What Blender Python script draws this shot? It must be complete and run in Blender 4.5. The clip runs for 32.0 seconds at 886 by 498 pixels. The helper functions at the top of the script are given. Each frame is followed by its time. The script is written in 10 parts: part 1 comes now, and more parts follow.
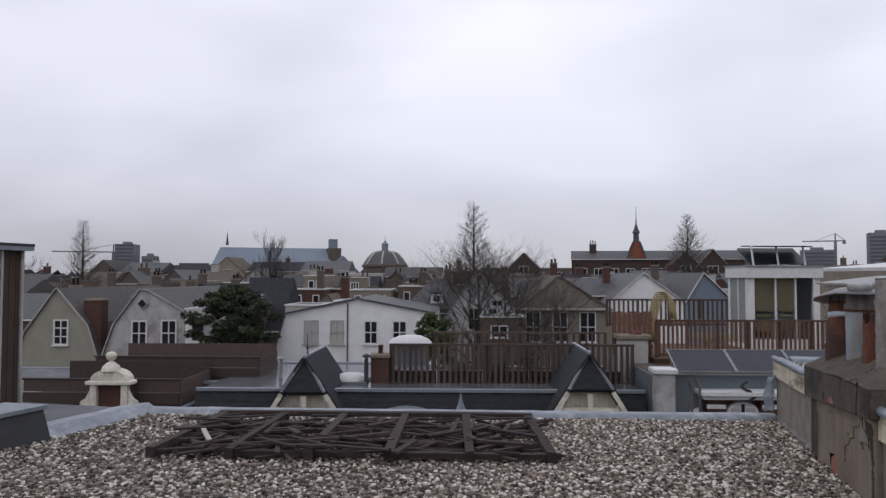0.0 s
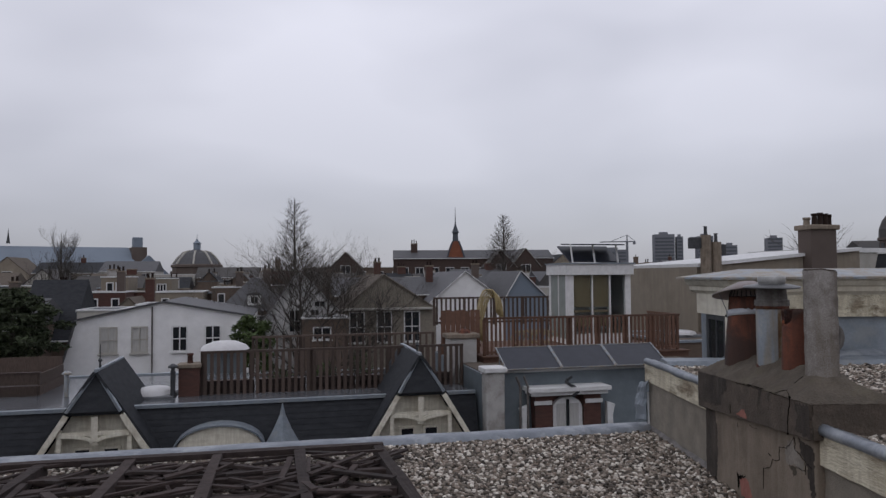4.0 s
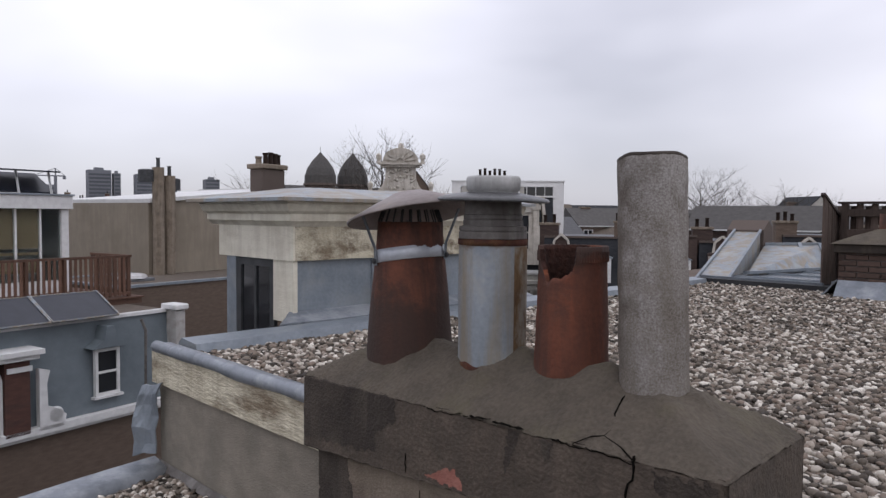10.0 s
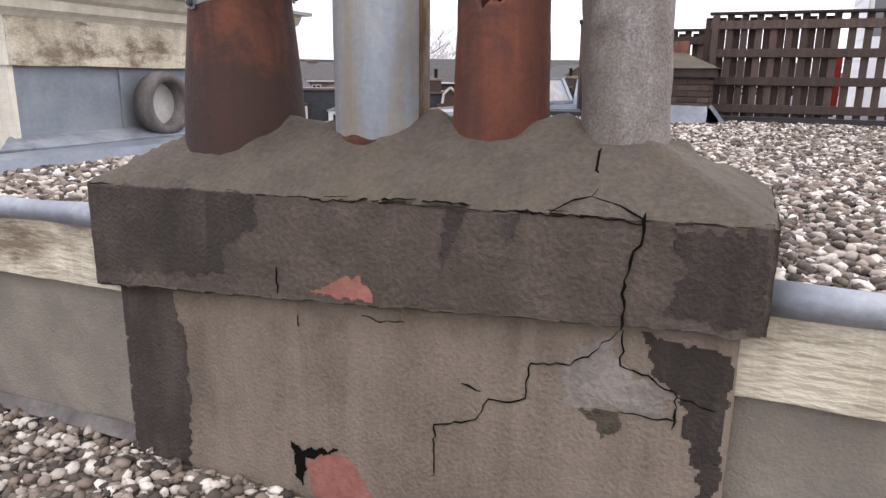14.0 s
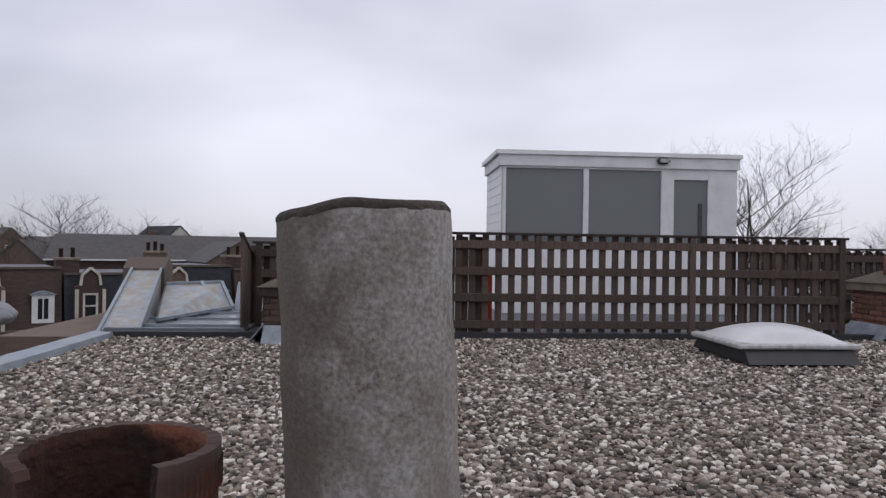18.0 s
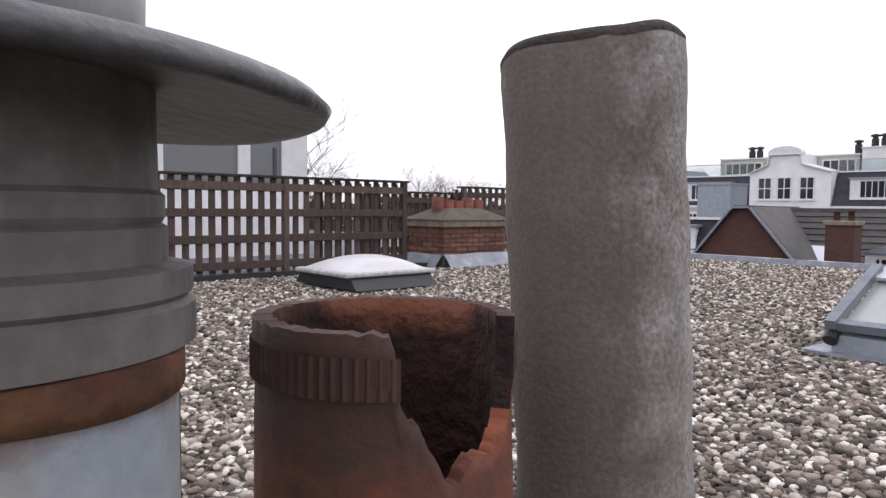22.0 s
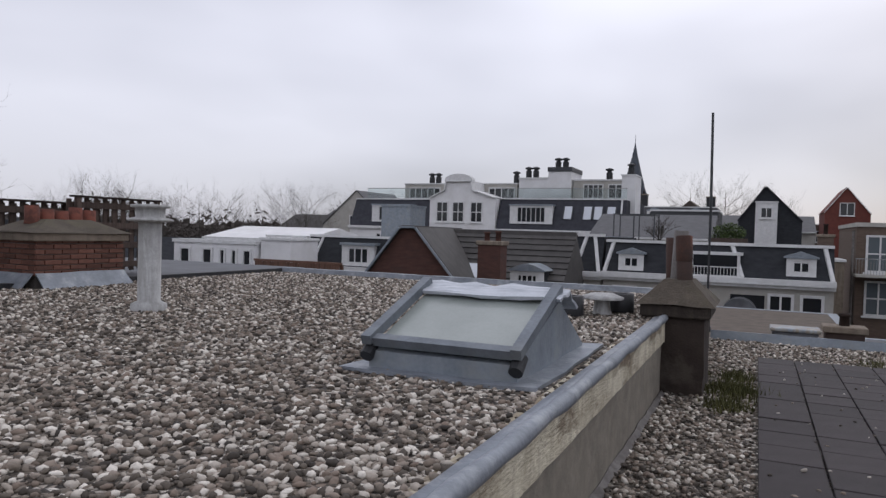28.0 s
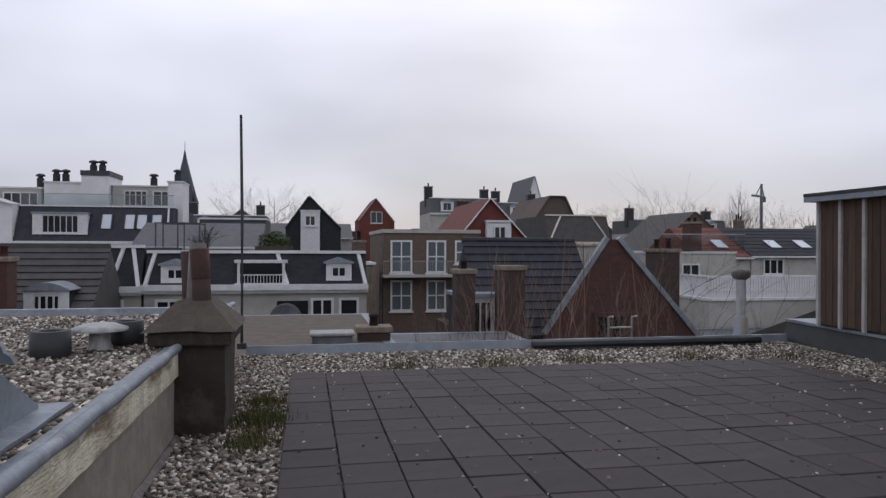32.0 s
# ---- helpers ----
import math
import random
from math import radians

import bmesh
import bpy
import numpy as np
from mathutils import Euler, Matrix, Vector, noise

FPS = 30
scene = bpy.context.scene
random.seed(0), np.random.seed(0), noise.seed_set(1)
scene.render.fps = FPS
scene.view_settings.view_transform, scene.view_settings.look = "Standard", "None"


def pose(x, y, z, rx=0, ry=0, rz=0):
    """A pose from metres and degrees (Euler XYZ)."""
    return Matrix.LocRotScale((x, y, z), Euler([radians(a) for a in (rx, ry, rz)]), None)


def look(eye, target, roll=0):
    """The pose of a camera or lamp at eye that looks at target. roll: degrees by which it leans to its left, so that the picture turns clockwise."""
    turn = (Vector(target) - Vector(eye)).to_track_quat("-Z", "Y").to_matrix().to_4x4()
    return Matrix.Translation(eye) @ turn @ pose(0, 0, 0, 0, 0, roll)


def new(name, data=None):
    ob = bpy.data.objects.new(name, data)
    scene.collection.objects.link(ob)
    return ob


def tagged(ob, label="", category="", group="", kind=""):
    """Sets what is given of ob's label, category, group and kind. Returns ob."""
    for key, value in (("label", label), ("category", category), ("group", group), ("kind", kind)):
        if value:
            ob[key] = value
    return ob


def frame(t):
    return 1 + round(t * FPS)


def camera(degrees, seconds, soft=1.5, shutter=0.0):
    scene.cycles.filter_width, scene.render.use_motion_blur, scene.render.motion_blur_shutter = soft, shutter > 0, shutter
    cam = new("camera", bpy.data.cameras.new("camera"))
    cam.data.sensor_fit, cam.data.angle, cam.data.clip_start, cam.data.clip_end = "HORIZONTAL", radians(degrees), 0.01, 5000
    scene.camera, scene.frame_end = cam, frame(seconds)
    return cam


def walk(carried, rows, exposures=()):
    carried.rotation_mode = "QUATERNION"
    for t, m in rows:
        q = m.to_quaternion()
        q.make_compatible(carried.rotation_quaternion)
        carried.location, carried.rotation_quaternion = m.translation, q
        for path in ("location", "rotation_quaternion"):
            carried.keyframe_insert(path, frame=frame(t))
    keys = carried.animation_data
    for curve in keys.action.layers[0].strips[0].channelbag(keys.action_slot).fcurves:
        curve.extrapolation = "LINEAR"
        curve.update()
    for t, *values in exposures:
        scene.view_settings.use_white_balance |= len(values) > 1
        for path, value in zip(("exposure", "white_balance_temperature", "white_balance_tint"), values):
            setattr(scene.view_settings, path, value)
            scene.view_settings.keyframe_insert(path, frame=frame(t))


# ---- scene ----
cam = camera(64.8, 32.0, soft=1.4)
PATH = [
    (0, (-1.936, -6.765, 1.704), (-2.404, -4.822, 1.782), 0.1),
    (0.5, (-2.022, -6.649, 1.697), (-2.461, -4.700, 1.794), 0.1),
    (1, (-2.078, -6.536, 1.694), (-2.496, -4.583, 1.793), 0.1),
    (1.5, (-2.119, -6.422, 1.690), (-2.520, -4.465, 1.783), -0.2),
    (2, (-2.182, -6.300, 1.679), (-2.564, -4.338, 1.757), -0.3),
    (2.5, (-2.300, -6.157, 1.675), (-2.632, -4.186, 1.746), -0.1),
    (4.5, (-2.445, -4.856, 1.667), (-2.221, -2.870, 1.743), -0.4),
    (5, (-2.523, -4.581, 1.669), (-2.101, -2.627, 1.719), -0.1),
    (5.5, (-2.504, -4.270, 1.632), (-1.911, -2.361, 1.677), 0.0),
    (6, (-2.367, -3.974, 1.648), (-1.626, -2.117, 1.706), -0.3),
    (6.5, (-2.366, -3.719, 1.628), (-1.506, -1.914, 1.686), -0.3),
    (7, (-2.505, -3.469, 1.636), (-1.533, -1.721, 1.656), 0.1),
    (7.5, (-2.479, -3.206, 1.627), (-1.407, -1.517, 1.609), -0.3),
    (8, (-2.251, -2.867, 1.621), (-1.100, -1.233, 1.548), -1.2),
    (8.5, (-2.117, -2.536, 1.611), (-0.883, -0.967, 1.498), -1.2),
    (9, (-2.060, -2.149, 1.580), (-0.730, -0.661, 1.440), -0.3),
    (9.5, (-1.940, -1.916, 1.551), (-0.561, -0.471, 1.436), 0.4),
    (10, (-1.723, -1.665, 1.506), (-0.312, -0.250, 1.411), 0.5),
    (10.5, (-1.581, -1.422, 1.418), (-0.055, -0.133, 1.319), 0.4),
    (11, (-1.548, -1.133, 1.364), (0.165, -0.109, 1.231), 0.6),
    (11.5, (-1.510, -0.991, 1.312), (0.279, -0.118, 1.119), 0.6),
    (12, (-1.488, -0.943, 1.236), (0.309, -0.104, 0.976), 0.5),
    (12.5, (-1.491, -0.932, 1.179), (0.301, -0.106, 0.853), 0.8),
    (13, (-1.501, -0.925, 1.156), (0.281, -0.115, 0.744), 1.1),
    (13.5, (-1.507, -0.909, 1.135), (0.268, -0.127, 0.648), 0.7),
    (15.5, (-1.335, -0.911, 1.359), (0.571, -0.339, 1.113), 1.2),
    (16, (-1.063, -0.901, 1.497), (0.886, -0.458, 1.398), -0.4),
    (16.5, (-0.945, -0.791, 1.558), (1.048, -0.619, 1.525), 0.4),
    (17, (-0.839, -0.648, 1.599), (1.159, -0.718, 1.592), 0.3),
    (17.5, (-0.731, -0.660, 1.623), (1.265, -0.789, 1.624), 0.4),
    (18, (-0.635, -0.659, 1.641), (1.359, -0.805, 1.645), 0.8),
    (18.5, (-0.649, -0.574, 1.657), (1.328, -0.858, 1.718), 0.5),
    (19, (-0.595, -0.312, 1.624), (1.305, -0.928, 1.684), 0.7),
    (19.5, (-0.575, -0.195, 1.638), (1.294, -0.902, 1.671), -1.2),
    (20, (-0.505, -0.194, 1.611), (1.353, -0.932, 1.611), -1.2),
    (20.5, (-0.404, -0.073, 1.538), (1.339, -1.053, 1.479), -0.5),
    (21, (-0.281, -0.037, 1.521), (1.299, -1.261, 1.415), 0.5),
    (21.5, (-0.299, 0.016, 1.503), (1.211, -1.293, 1.390), 0.7),
    (22, (-0.298, 0.022, 1.505), (1.193, -1.307, 1.385), 0.6),
    (22.5, (-0.287, 0.021, 1.504), (1.193, -1.321, 1.382), 0.7),
    (23, (-0.275, 0.017, 1.504), (1.196, -1.335, 1.382), 0.8),
    (23.5, (-0.281, 0.019, 1.505), (1.195, -1.328, 1.386), 0.7),
    (24, (-0.289, 0.018, 1.502), (1.186, -1.330, 1.408), 0.8),
    (24.5, (-0.277, -0.023, 1.510), (1.127, -1.447, 1.461), 0.8),
    (25, (-0.372, -0.085, 1.540), (0.894, -1.634, 1.540), 1.5),
    (25.5, (-0.500, -0.215, 1.525), (0.614, -1.876, 1.552), 1.1),
    (26, (-0.697, -0.572, 1.484), (0.258, -2.330, 1.486), 1.3),
    (26.5, (-0.765, -0.758, 1.445), (0.083, -2.569, 1.404), 1.2),
    (28.5, (-0.822, -1.002, 1.488), (-0.021, -2.834, 1.439), 2.0),
    (29, (-0.892, -1.127, 1.507), (-0.214, -3.009, 1.487), 2.0),
    (29.5, (-0.985, -1.139, 1.514), (-0.492, -3.077, 1.512), 2.8),
    (30, (-1.087, -1.211, 1.508), (-0.799, -3.190, 1.512), 2.1),
    (30.5, (-1.022, -1.398, 1.506), (-0.926, -3.396, 1.501), 2.0),
    (31, (-0.891, -1.641, 1.504), (-0.977, -3.639, 1.493), 2.0),
    (31.5, (-0.883, -1.779, 1.512), (-1.119, -3.766, 1.503), 1.3),
    (32, (-1.012, -1.937, 1.521), (-1.397, -3.899, 1.516), 0.2),
]
EXPOSURES = [(0, 0, 6500, 10), (2.5, -0.05, 6500, 10), (4.5, -0.36, 6500, 10), (5, -0.36, 6500, 10), (5.5, -0.18, 6500, 10), (6, -0.1, 6500, 10), (7, -0.1, 6500, 10), (8, 0.1, 6500, 11), (9, 0.2, 6550, 11), (10, 0.27, 6600, 11), (11, 0.37, 6650, 12), (12, 0.7, 6800, 13), (13, 1.25, 6800, 13), (13.5, 1.28, 6800, 13), (15.5, 1.2, 6750, 13), (16, 1.05, 6700, 12), (16.5, 0.55, 6600, 11), (17, 0.25, 6550, 11), (18, 0.15, 6500, 11), (19, -0.16, 6500, 11), (20, 0, 6550, 11), (20.5, 0.3, 6600, 11), (21, 0.58, 6650, 12), (22, 0.88, 6700, 12), (24, 1.0, 6700, 12), (24.5, 0.86, 6650, 12), (25, 0.68, 6600, 12), (25.5, 0.32, 6550, 11), (26, 0.04, 6500, 10), (28.5, 0, 6500, 10), (29, 0, 6500, 10), (29.5, -0.08, 6480, 10), (30, -0.15, 6450, 10), (31, -0.07, 6420, 10), (32, -0.05, 6400, 10)]

walk(cam, [(t, look(eye, target, roll)) for t, eye, target, roll in PATH], EXPOSURES)

from mathutils import bvhtree
# ---- light ----
world = bpy.data.worlds.new("overcast_sky")
scene.world = world
world.use_nodes = True
wn, wl = world.node_tree.nodes, world.node_tree.links
wn.clear()
w_out = wn.new("ShaderNodeOutputWorld")
w_bg = wn.new("ShaderNodeBackground")
w_tc = wn.new("ShaderNodeTexCoord")
w_map = wn.new("ShaderNodeMapping")
w_map.inputs["Scale"].default_value = (1.0, 1.0, 2.6)
w_n1 = wn.new("ShaderNodeTexNoise")
w_n1.inputs["Scale"].default_value = 1.7
w_n1.inputs["Detail"].default_value = 3.5
w_n1.inputs["Roughness"].default_value = 0.42
w_n1.inputs["Distortion"].default_value = 0.15
w_ramp = wn.new("ShaderNodeValToRGB")
w_ramp.color_ramp.elements[0].position = 0.32
w_ramp.color_ramp.elements[0].color = (0.605, 0.615, 0.712, 1)
w_ramp.color_ramp.elements[1].position = 0.68
w_ramp.color_ramp.elements[1].color = (0.99, 0.995, 1.12, 1)
w_sep = wn.new("ShaderNodeSeparateXYZ")
w_mr = wn.new("ShaderNodeMapRange")
w_mr.inputs["From Min"].default_value = 0.0
w_mr.inputs["From Max"].default_value = 0.40
w_mr.inputs["To Min"].default_value = 0.66
w_mr.inputs["To Max"].default_value = 1.12
w_mul = wn.new("ShaderNodeVectorMath")
w_mul.operation = "SCALE"
w_sky = wn.new("ShaderNodeTexSky")
w_sky.sky_type = "NISHITA"
w_sky.sun_disc = False
w_sky.sun_elevation = radians(28)
w_sky.sun_rotation = radians(200)
w_scl = wn.new("ShaderNodeVectorMath")
w_scl.operation = "SCALE"
w_scl.inputs["Scale"].default_value = 0.012
w_add = wn.new("ShaderNodeVectorMath")
w_add.operation = "ADD"
wl.new(w_tc.outputs["Generated"], w_map.inputs["Vector"])
wl.new(w_map.outputs["Vector"], w_n1.inputs["Vector"])
wl.new(w_n1.outputs["Fac"], w_ramp.inputs["Fac"])
wl.new(w_tc.outputs["Generated"], w_sep.inputs["Vector"])
wl.new(w_sep.outputs["Z"], w_mr.inputs["Value"])
wl.new(w_ramp.outputs["Color"], w_mul.inputs[0])
wl.new(w_mr.outputs["Result"], w_mul.inputs["Scale"])
wl.new(w_sky.outputs["Color"], w_scl.inputs[0])
wl.new(w_mul.outputs["Vector"], w_add.inputs[0])
wl.new(w_scl.outputs["Vector"], w_add.inputs[1])
wl.new(w_add.outputs["Vector"], w_bg.inputs["Color"])
w_bg.inputs["Strength"].default_value = 0.9
wl.new(w_bg.outputs["Background"], w_out.inputs["Surface"])

sun_data = bpy.data.lights.new("sun", "SUN")
sun_data.energy = 0.25
sun_data.angle = radians(25)
sun_data.color = (1.0, 0.97, 0.93)
sun = new("sun", sun_data)
sun.matrix_world = look((0, 0, 40), (6, 12, 20))


# ---- materials ----
def surface(name, dark, light, scale=6.0, rough=0.85, bump=0.15, metal=0.0, fine=60.0, stretch=(1, 1, 1), stain=None, stain_amount=0.0, spec=0.4, vary=0.0, island=False, streak=None, streak_amount=0.8, streak_scale=9.0, grain=0.4, side=None):
    """Noise between two colours at two scales, with fine relief; optional stains, runs and per-piece variation."""
    dark, light = [c * 0.74 for c in dark], [c * 0.88 for c in light]
    m = bpy.data.materials.new(name)
    m.use_nodes = True
    n, l = m.node_tree.nodes, m.node_tree.links
    b = n["Principled BSDF"]
    b.inputs["Roughness"].default_value = rough
    b.inputs["Metallic"].default_value = metal
    b.inputs["Specular IOR Level"].default_value = spec
    tc = n.new("ShaderNodeTexCoord")
    mp = n.new("ShaderNodeMapping")
    mp.inputs["Scale"].default_value = stretch
    l.new(tc.outputs["Object"], mp.inputs["Vector"])
    a = n.new("ShaderNodeTexNoise")
    a.inputs["Scale"].default_value = scale
    a.inputs["Detail"].default_value = 5
    a.inputs["Roughness"].default_value = 0.6
    c = n.new("ShaderNodeTexNoise")
    c.inputs["Scale"].default_value = fine
    c.inputs["Detail"].default_value = 4
    l.new(mp.outputs["Vector"], a.inputs["Vector"])
    l.new(mp.outputs["Vector"], c.inputs["Vector"])
    mix = n.new("ShaderNodeMath")
    mix.operation = "MULTIPLY_ADD"
    l.new(c.outputs["Fac"], mix.inputs[0])
    mix.inputs[1].default_value = grain
    half = n.new("ShaderNodeMath")
    half.operation = "MULTIPLY_ADD"
    l.new(a.outputs["Fac"], half.inputs[0])
    half.inputs[1].default_value = 1.3
    half.inputs[2].default_value = -0.15 - grain / 2
    l.new(half.outputs[0], mix.inputs[2])
    col = n.new("ShaderNodeMix")
    col.data_type = "RGBA"
    col.inputs[6].default_value = (*dark, 1)
    col.inputs[7].default_value = (*light, 1)
    l.new(mix.outputs[0], col.inputs[0])
    last = col.outputs[2]
    if stain:
        s = n.new("ShaderNodeTexNoise")
        s.inputs["Scale"].default_value = scale * 0.45
        s.inputs["Detail"].default_value = 7
        s.inputs["Roughness"].default_value = 0.7
        l.new(mp.outputs["Vector"], s.inputs["Vector"])
        sr = n.new("ShaderNodeMapRange")
        sr.inputs["From Min"].default_value = 0.5
        sr.inputs["From Max"].default_value = 0.62
        sr.inputs["To Max"].default_value = stain_amount
        l.new(s.outputs["Fac"], sr.inputs["Value"])
        sm = n.new("ShaderNodeMix")
        sm.data_type = "RGBA"
        sm.inputs[7].default_value = (*stain, 1)
        l.new(last, sm.inputs[6])
        l.new(sr.outputs["Result"], sm.inputs[0])
        last = sm.outputs[2]
    if streak:
        wp = n.new("ShaderNodeMapping")
        wp.inputs["Scale"].default_value = (1, 1, 0.12)
        l.new(tc.outputs["Object"], wp.inputs["Vector"])
        wn_ = n.new("ShaderNodeTexNoise")
        wn_.inputs["Scale"].default_value = streak_scale
        wn_.inputs["Detail"].default_value = 6
        wn_.inputs["Roughness"].default_value = 0.65
        wn_.inputs["Distortion"].default_value = 0.4
        l.new(wp.outputs["Vector"], wn_.inputs["Vector"])
        wr = n.new("ShaderNodeMapRange")
        wr.inputs["From Min"].default_value = 0.44
        wr.inputs["From Max"].default_value = 0.58
        wr.inputs["To Max"].default_value = streak_amount
        l.new(wn_.outputs["Fac"], wr.inputs["Value"])
        wm = n.new("ShaderNodeMix")
        wm.data_type = "RGBA"
        wm.inputs[7].default_value = (*streak, 1)
        l.new(last, wm.inputs[6])
        l.new(wr.outputs["Result"], wm.inputs[0])
        last = wm.outputs[2]
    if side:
        # a second colour towards one side or end: direction, start, ragged depth, colour, amount
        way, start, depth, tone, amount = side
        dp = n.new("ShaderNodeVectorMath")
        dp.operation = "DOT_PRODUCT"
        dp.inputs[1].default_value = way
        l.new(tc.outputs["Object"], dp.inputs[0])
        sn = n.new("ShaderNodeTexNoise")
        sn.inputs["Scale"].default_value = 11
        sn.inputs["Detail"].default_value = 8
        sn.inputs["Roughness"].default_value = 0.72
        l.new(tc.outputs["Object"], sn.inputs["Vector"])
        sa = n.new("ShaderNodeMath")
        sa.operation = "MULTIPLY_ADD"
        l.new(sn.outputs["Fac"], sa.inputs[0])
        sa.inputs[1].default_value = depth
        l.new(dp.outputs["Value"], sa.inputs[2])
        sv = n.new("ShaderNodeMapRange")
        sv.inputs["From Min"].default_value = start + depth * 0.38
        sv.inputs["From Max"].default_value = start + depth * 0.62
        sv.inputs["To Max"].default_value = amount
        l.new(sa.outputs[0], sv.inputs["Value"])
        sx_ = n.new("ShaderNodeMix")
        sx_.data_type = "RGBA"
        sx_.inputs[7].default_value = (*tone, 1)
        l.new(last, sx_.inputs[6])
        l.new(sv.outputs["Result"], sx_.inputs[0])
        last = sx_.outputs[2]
    if vary:
        if island:
            r = n.new("ShaderNodeNewGeometry").outputs["Random Per Island"]
        else:
            r = n.new("ShaderNodeObjectInfo").outputs["Random"]
        hv = n.new("ShaderNodeHueSaturation")
        vr = n.new("ShaderNodeMapRange")
        vr.inputs["To Min"].default_value = 1 - vary
        vr.inputs["To Max"].default_value = 1 + vary
        l.new(r, vr.inputs["Value"])
        l.new(vr.outputs["Result"], hv.inputs["Value"])
        l.new(last, hv.inputs["Color"])
        last = hv.outputs["Color"]
    l.new(last, b.inputs["Base Color"])
    if bump:
        bp = n.new("ShaderNodeBump")
        bp.inputs["Strength"].default_value = bump
        bp.inputs["Distance"].default_value = 0.02
        l.new(mix.outputs[0], bp.inputs["Height"])
        l.new(bp.outputs["Normal"], b.inputs["Normal"])
    return m


def glass_dark(name, col=(0.02, 0.022, 0.025), rough=0.06):
    m = bpy.data.materials.new(name)
    m.use_nodes = True
    b = m.node_tree.nodes["Principled BSDF"]
    b.inputs["Base Color"].default_value = (*col, 1)
    b.inputs["Roughness"].default_value = rough
    b.inputs["Specular IOR Level"].default_value = 0.6
    return m


def glass_clear(name):
    m = bpy.data.materials.new(name)
    m.use_nodes = True
    n, l = m.node_tree.nodes, m.node_tree.links
    n.remove(n["Principled BSDF"])
    tr, gl, mx, fr = n.new("ShaderNodeBsdfTransparent"), n.new("ShaderNodeBsdfGlossy"), n.new("ShaderNodeMixShader"), n.new("ShaderNodeFresnel")
    tr.inputs["Color"].default_value = (0.86, 0.9, 0.9, 1)
    gl.inputs["Roughness"].default_value = 0.03
    fr.inputs["IOR"].default_value = 1.6
    l.new(fr.outputs[0], mx.inputs[0])
    l.new(tr.outputs[0], mx.inputs[1])
    l.new(gl.outputs[0], mx.inputs[2])
    l.new(mx.outputs[0], n["Material Output"].inputs["Surface"])
    return m


MORTAR = surface("mortar_render", (0.150, 0.120, 0.090), (0.300, 0.245, 0.188), 4, 0.92, 0.45, fine=90, stain=(0.105, 0.084, 0.064), stain_amount=0.6, streak=(0.30, 0.252, 0.20), streak_amount=0.4, streak_scale=5, grain=0.9)
SLAB = surface("stained_slab", (0.064, 0.050, 0.039), (0.158, 0.126, 0.098), 7, 0.92, 0.45, fine=70, stain=(0.058, 0.047, 0.037), stain_amount=0.6, streak=(0.064, 0.051, 0.041), streak_amount=0.5, streak_scale=9, grain=1.0)
PALE_RENDER = surface("pale_worn_render", (0.17, 0.15, 0.125), (0.37, 0.335, 0.29), 9, 0.92, 0.5, fine=60, grain=0.9)
HOLE_EARTH = surface("crumbling_mortar", (0.05, 0.042, 0.03), (0.13, 0.11, 0.08), 18, 0.95, 0.7, grain=0.9)
ZINC_DARK = surface("dark_weathered_zinc", (0.12, 0.14, 0.165), (0.24, 0.27, 0.30), 5, 0.5, 0.12, metal=0.3, fine=40, stain=(0.2, 0.21, 0.21), stain_amount=0.5)
MORTAR_DARK = surface("dark_mortar", (0.034, 0.027, 0.022), (0.088, 0.071, 0.057), 6, 0.92, 0.5, fine=90, stain=(0.10, 0.083, 0.066), stain_amount=0.45, streak=(0.03, 0.024, 0.02), streak_amount=0.7, streak_scale=8, grain=0.8)
FLAUNCH = surface("mossy_mortar", (0.066, 0.054, 0.042), (0.146, 0.122, 0.094), 6, 0.95, 0.5, fine=70, grain=0.9, stain=(0.115, 0.102, 0.060), stain_amount=0.4)
CRACK = surface("crack_shadow", (0.006, 0.0055, 0.005), (0.015, 0.014, 0.012), 20, 1.0, 0.2, spec=0.0)
BRICK_PINK = surface("exposed_brick_face", (0.28, 0.10, 0.075), (0.42, 0.19, 0.15), 20, 0.9, 0.4)
# also darker brown towards its foot
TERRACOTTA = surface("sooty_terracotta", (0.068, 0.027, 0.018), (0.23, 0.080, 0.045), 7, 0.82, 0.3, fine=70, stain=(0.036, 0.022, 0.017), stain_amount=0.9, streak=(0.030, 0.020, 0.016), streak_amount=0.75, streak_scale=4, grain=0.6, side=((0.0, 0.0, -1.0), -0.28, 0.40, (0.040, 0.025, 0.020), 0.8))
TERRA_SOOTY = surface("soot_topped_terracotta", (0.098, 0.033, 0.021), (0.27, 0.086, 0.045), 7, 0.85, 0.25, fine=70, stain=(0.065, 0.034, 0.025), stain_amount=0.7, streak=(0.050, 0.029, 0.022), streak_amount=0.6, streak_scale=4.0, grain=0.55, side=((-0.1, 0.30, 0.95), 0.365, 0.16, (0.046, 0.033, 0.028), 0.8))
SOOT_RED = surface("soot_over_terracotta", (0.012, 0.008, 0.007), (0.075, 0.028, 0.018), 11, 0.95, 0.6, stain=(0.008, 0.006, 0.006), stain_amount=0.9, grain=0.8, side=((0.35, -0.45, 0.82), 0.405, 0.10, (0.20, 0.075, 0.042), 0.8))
RIM_SOOT = surface("sooty_pot_rim", (0.02, 0.014, 0.012), (0.13, 0.055, 0.036), 12, 0.85, 0.4, stretch=(1, 1, 0.3), stain=(0.022, 0.016, 0.014), stain_amount=0.8, grain=0.8)
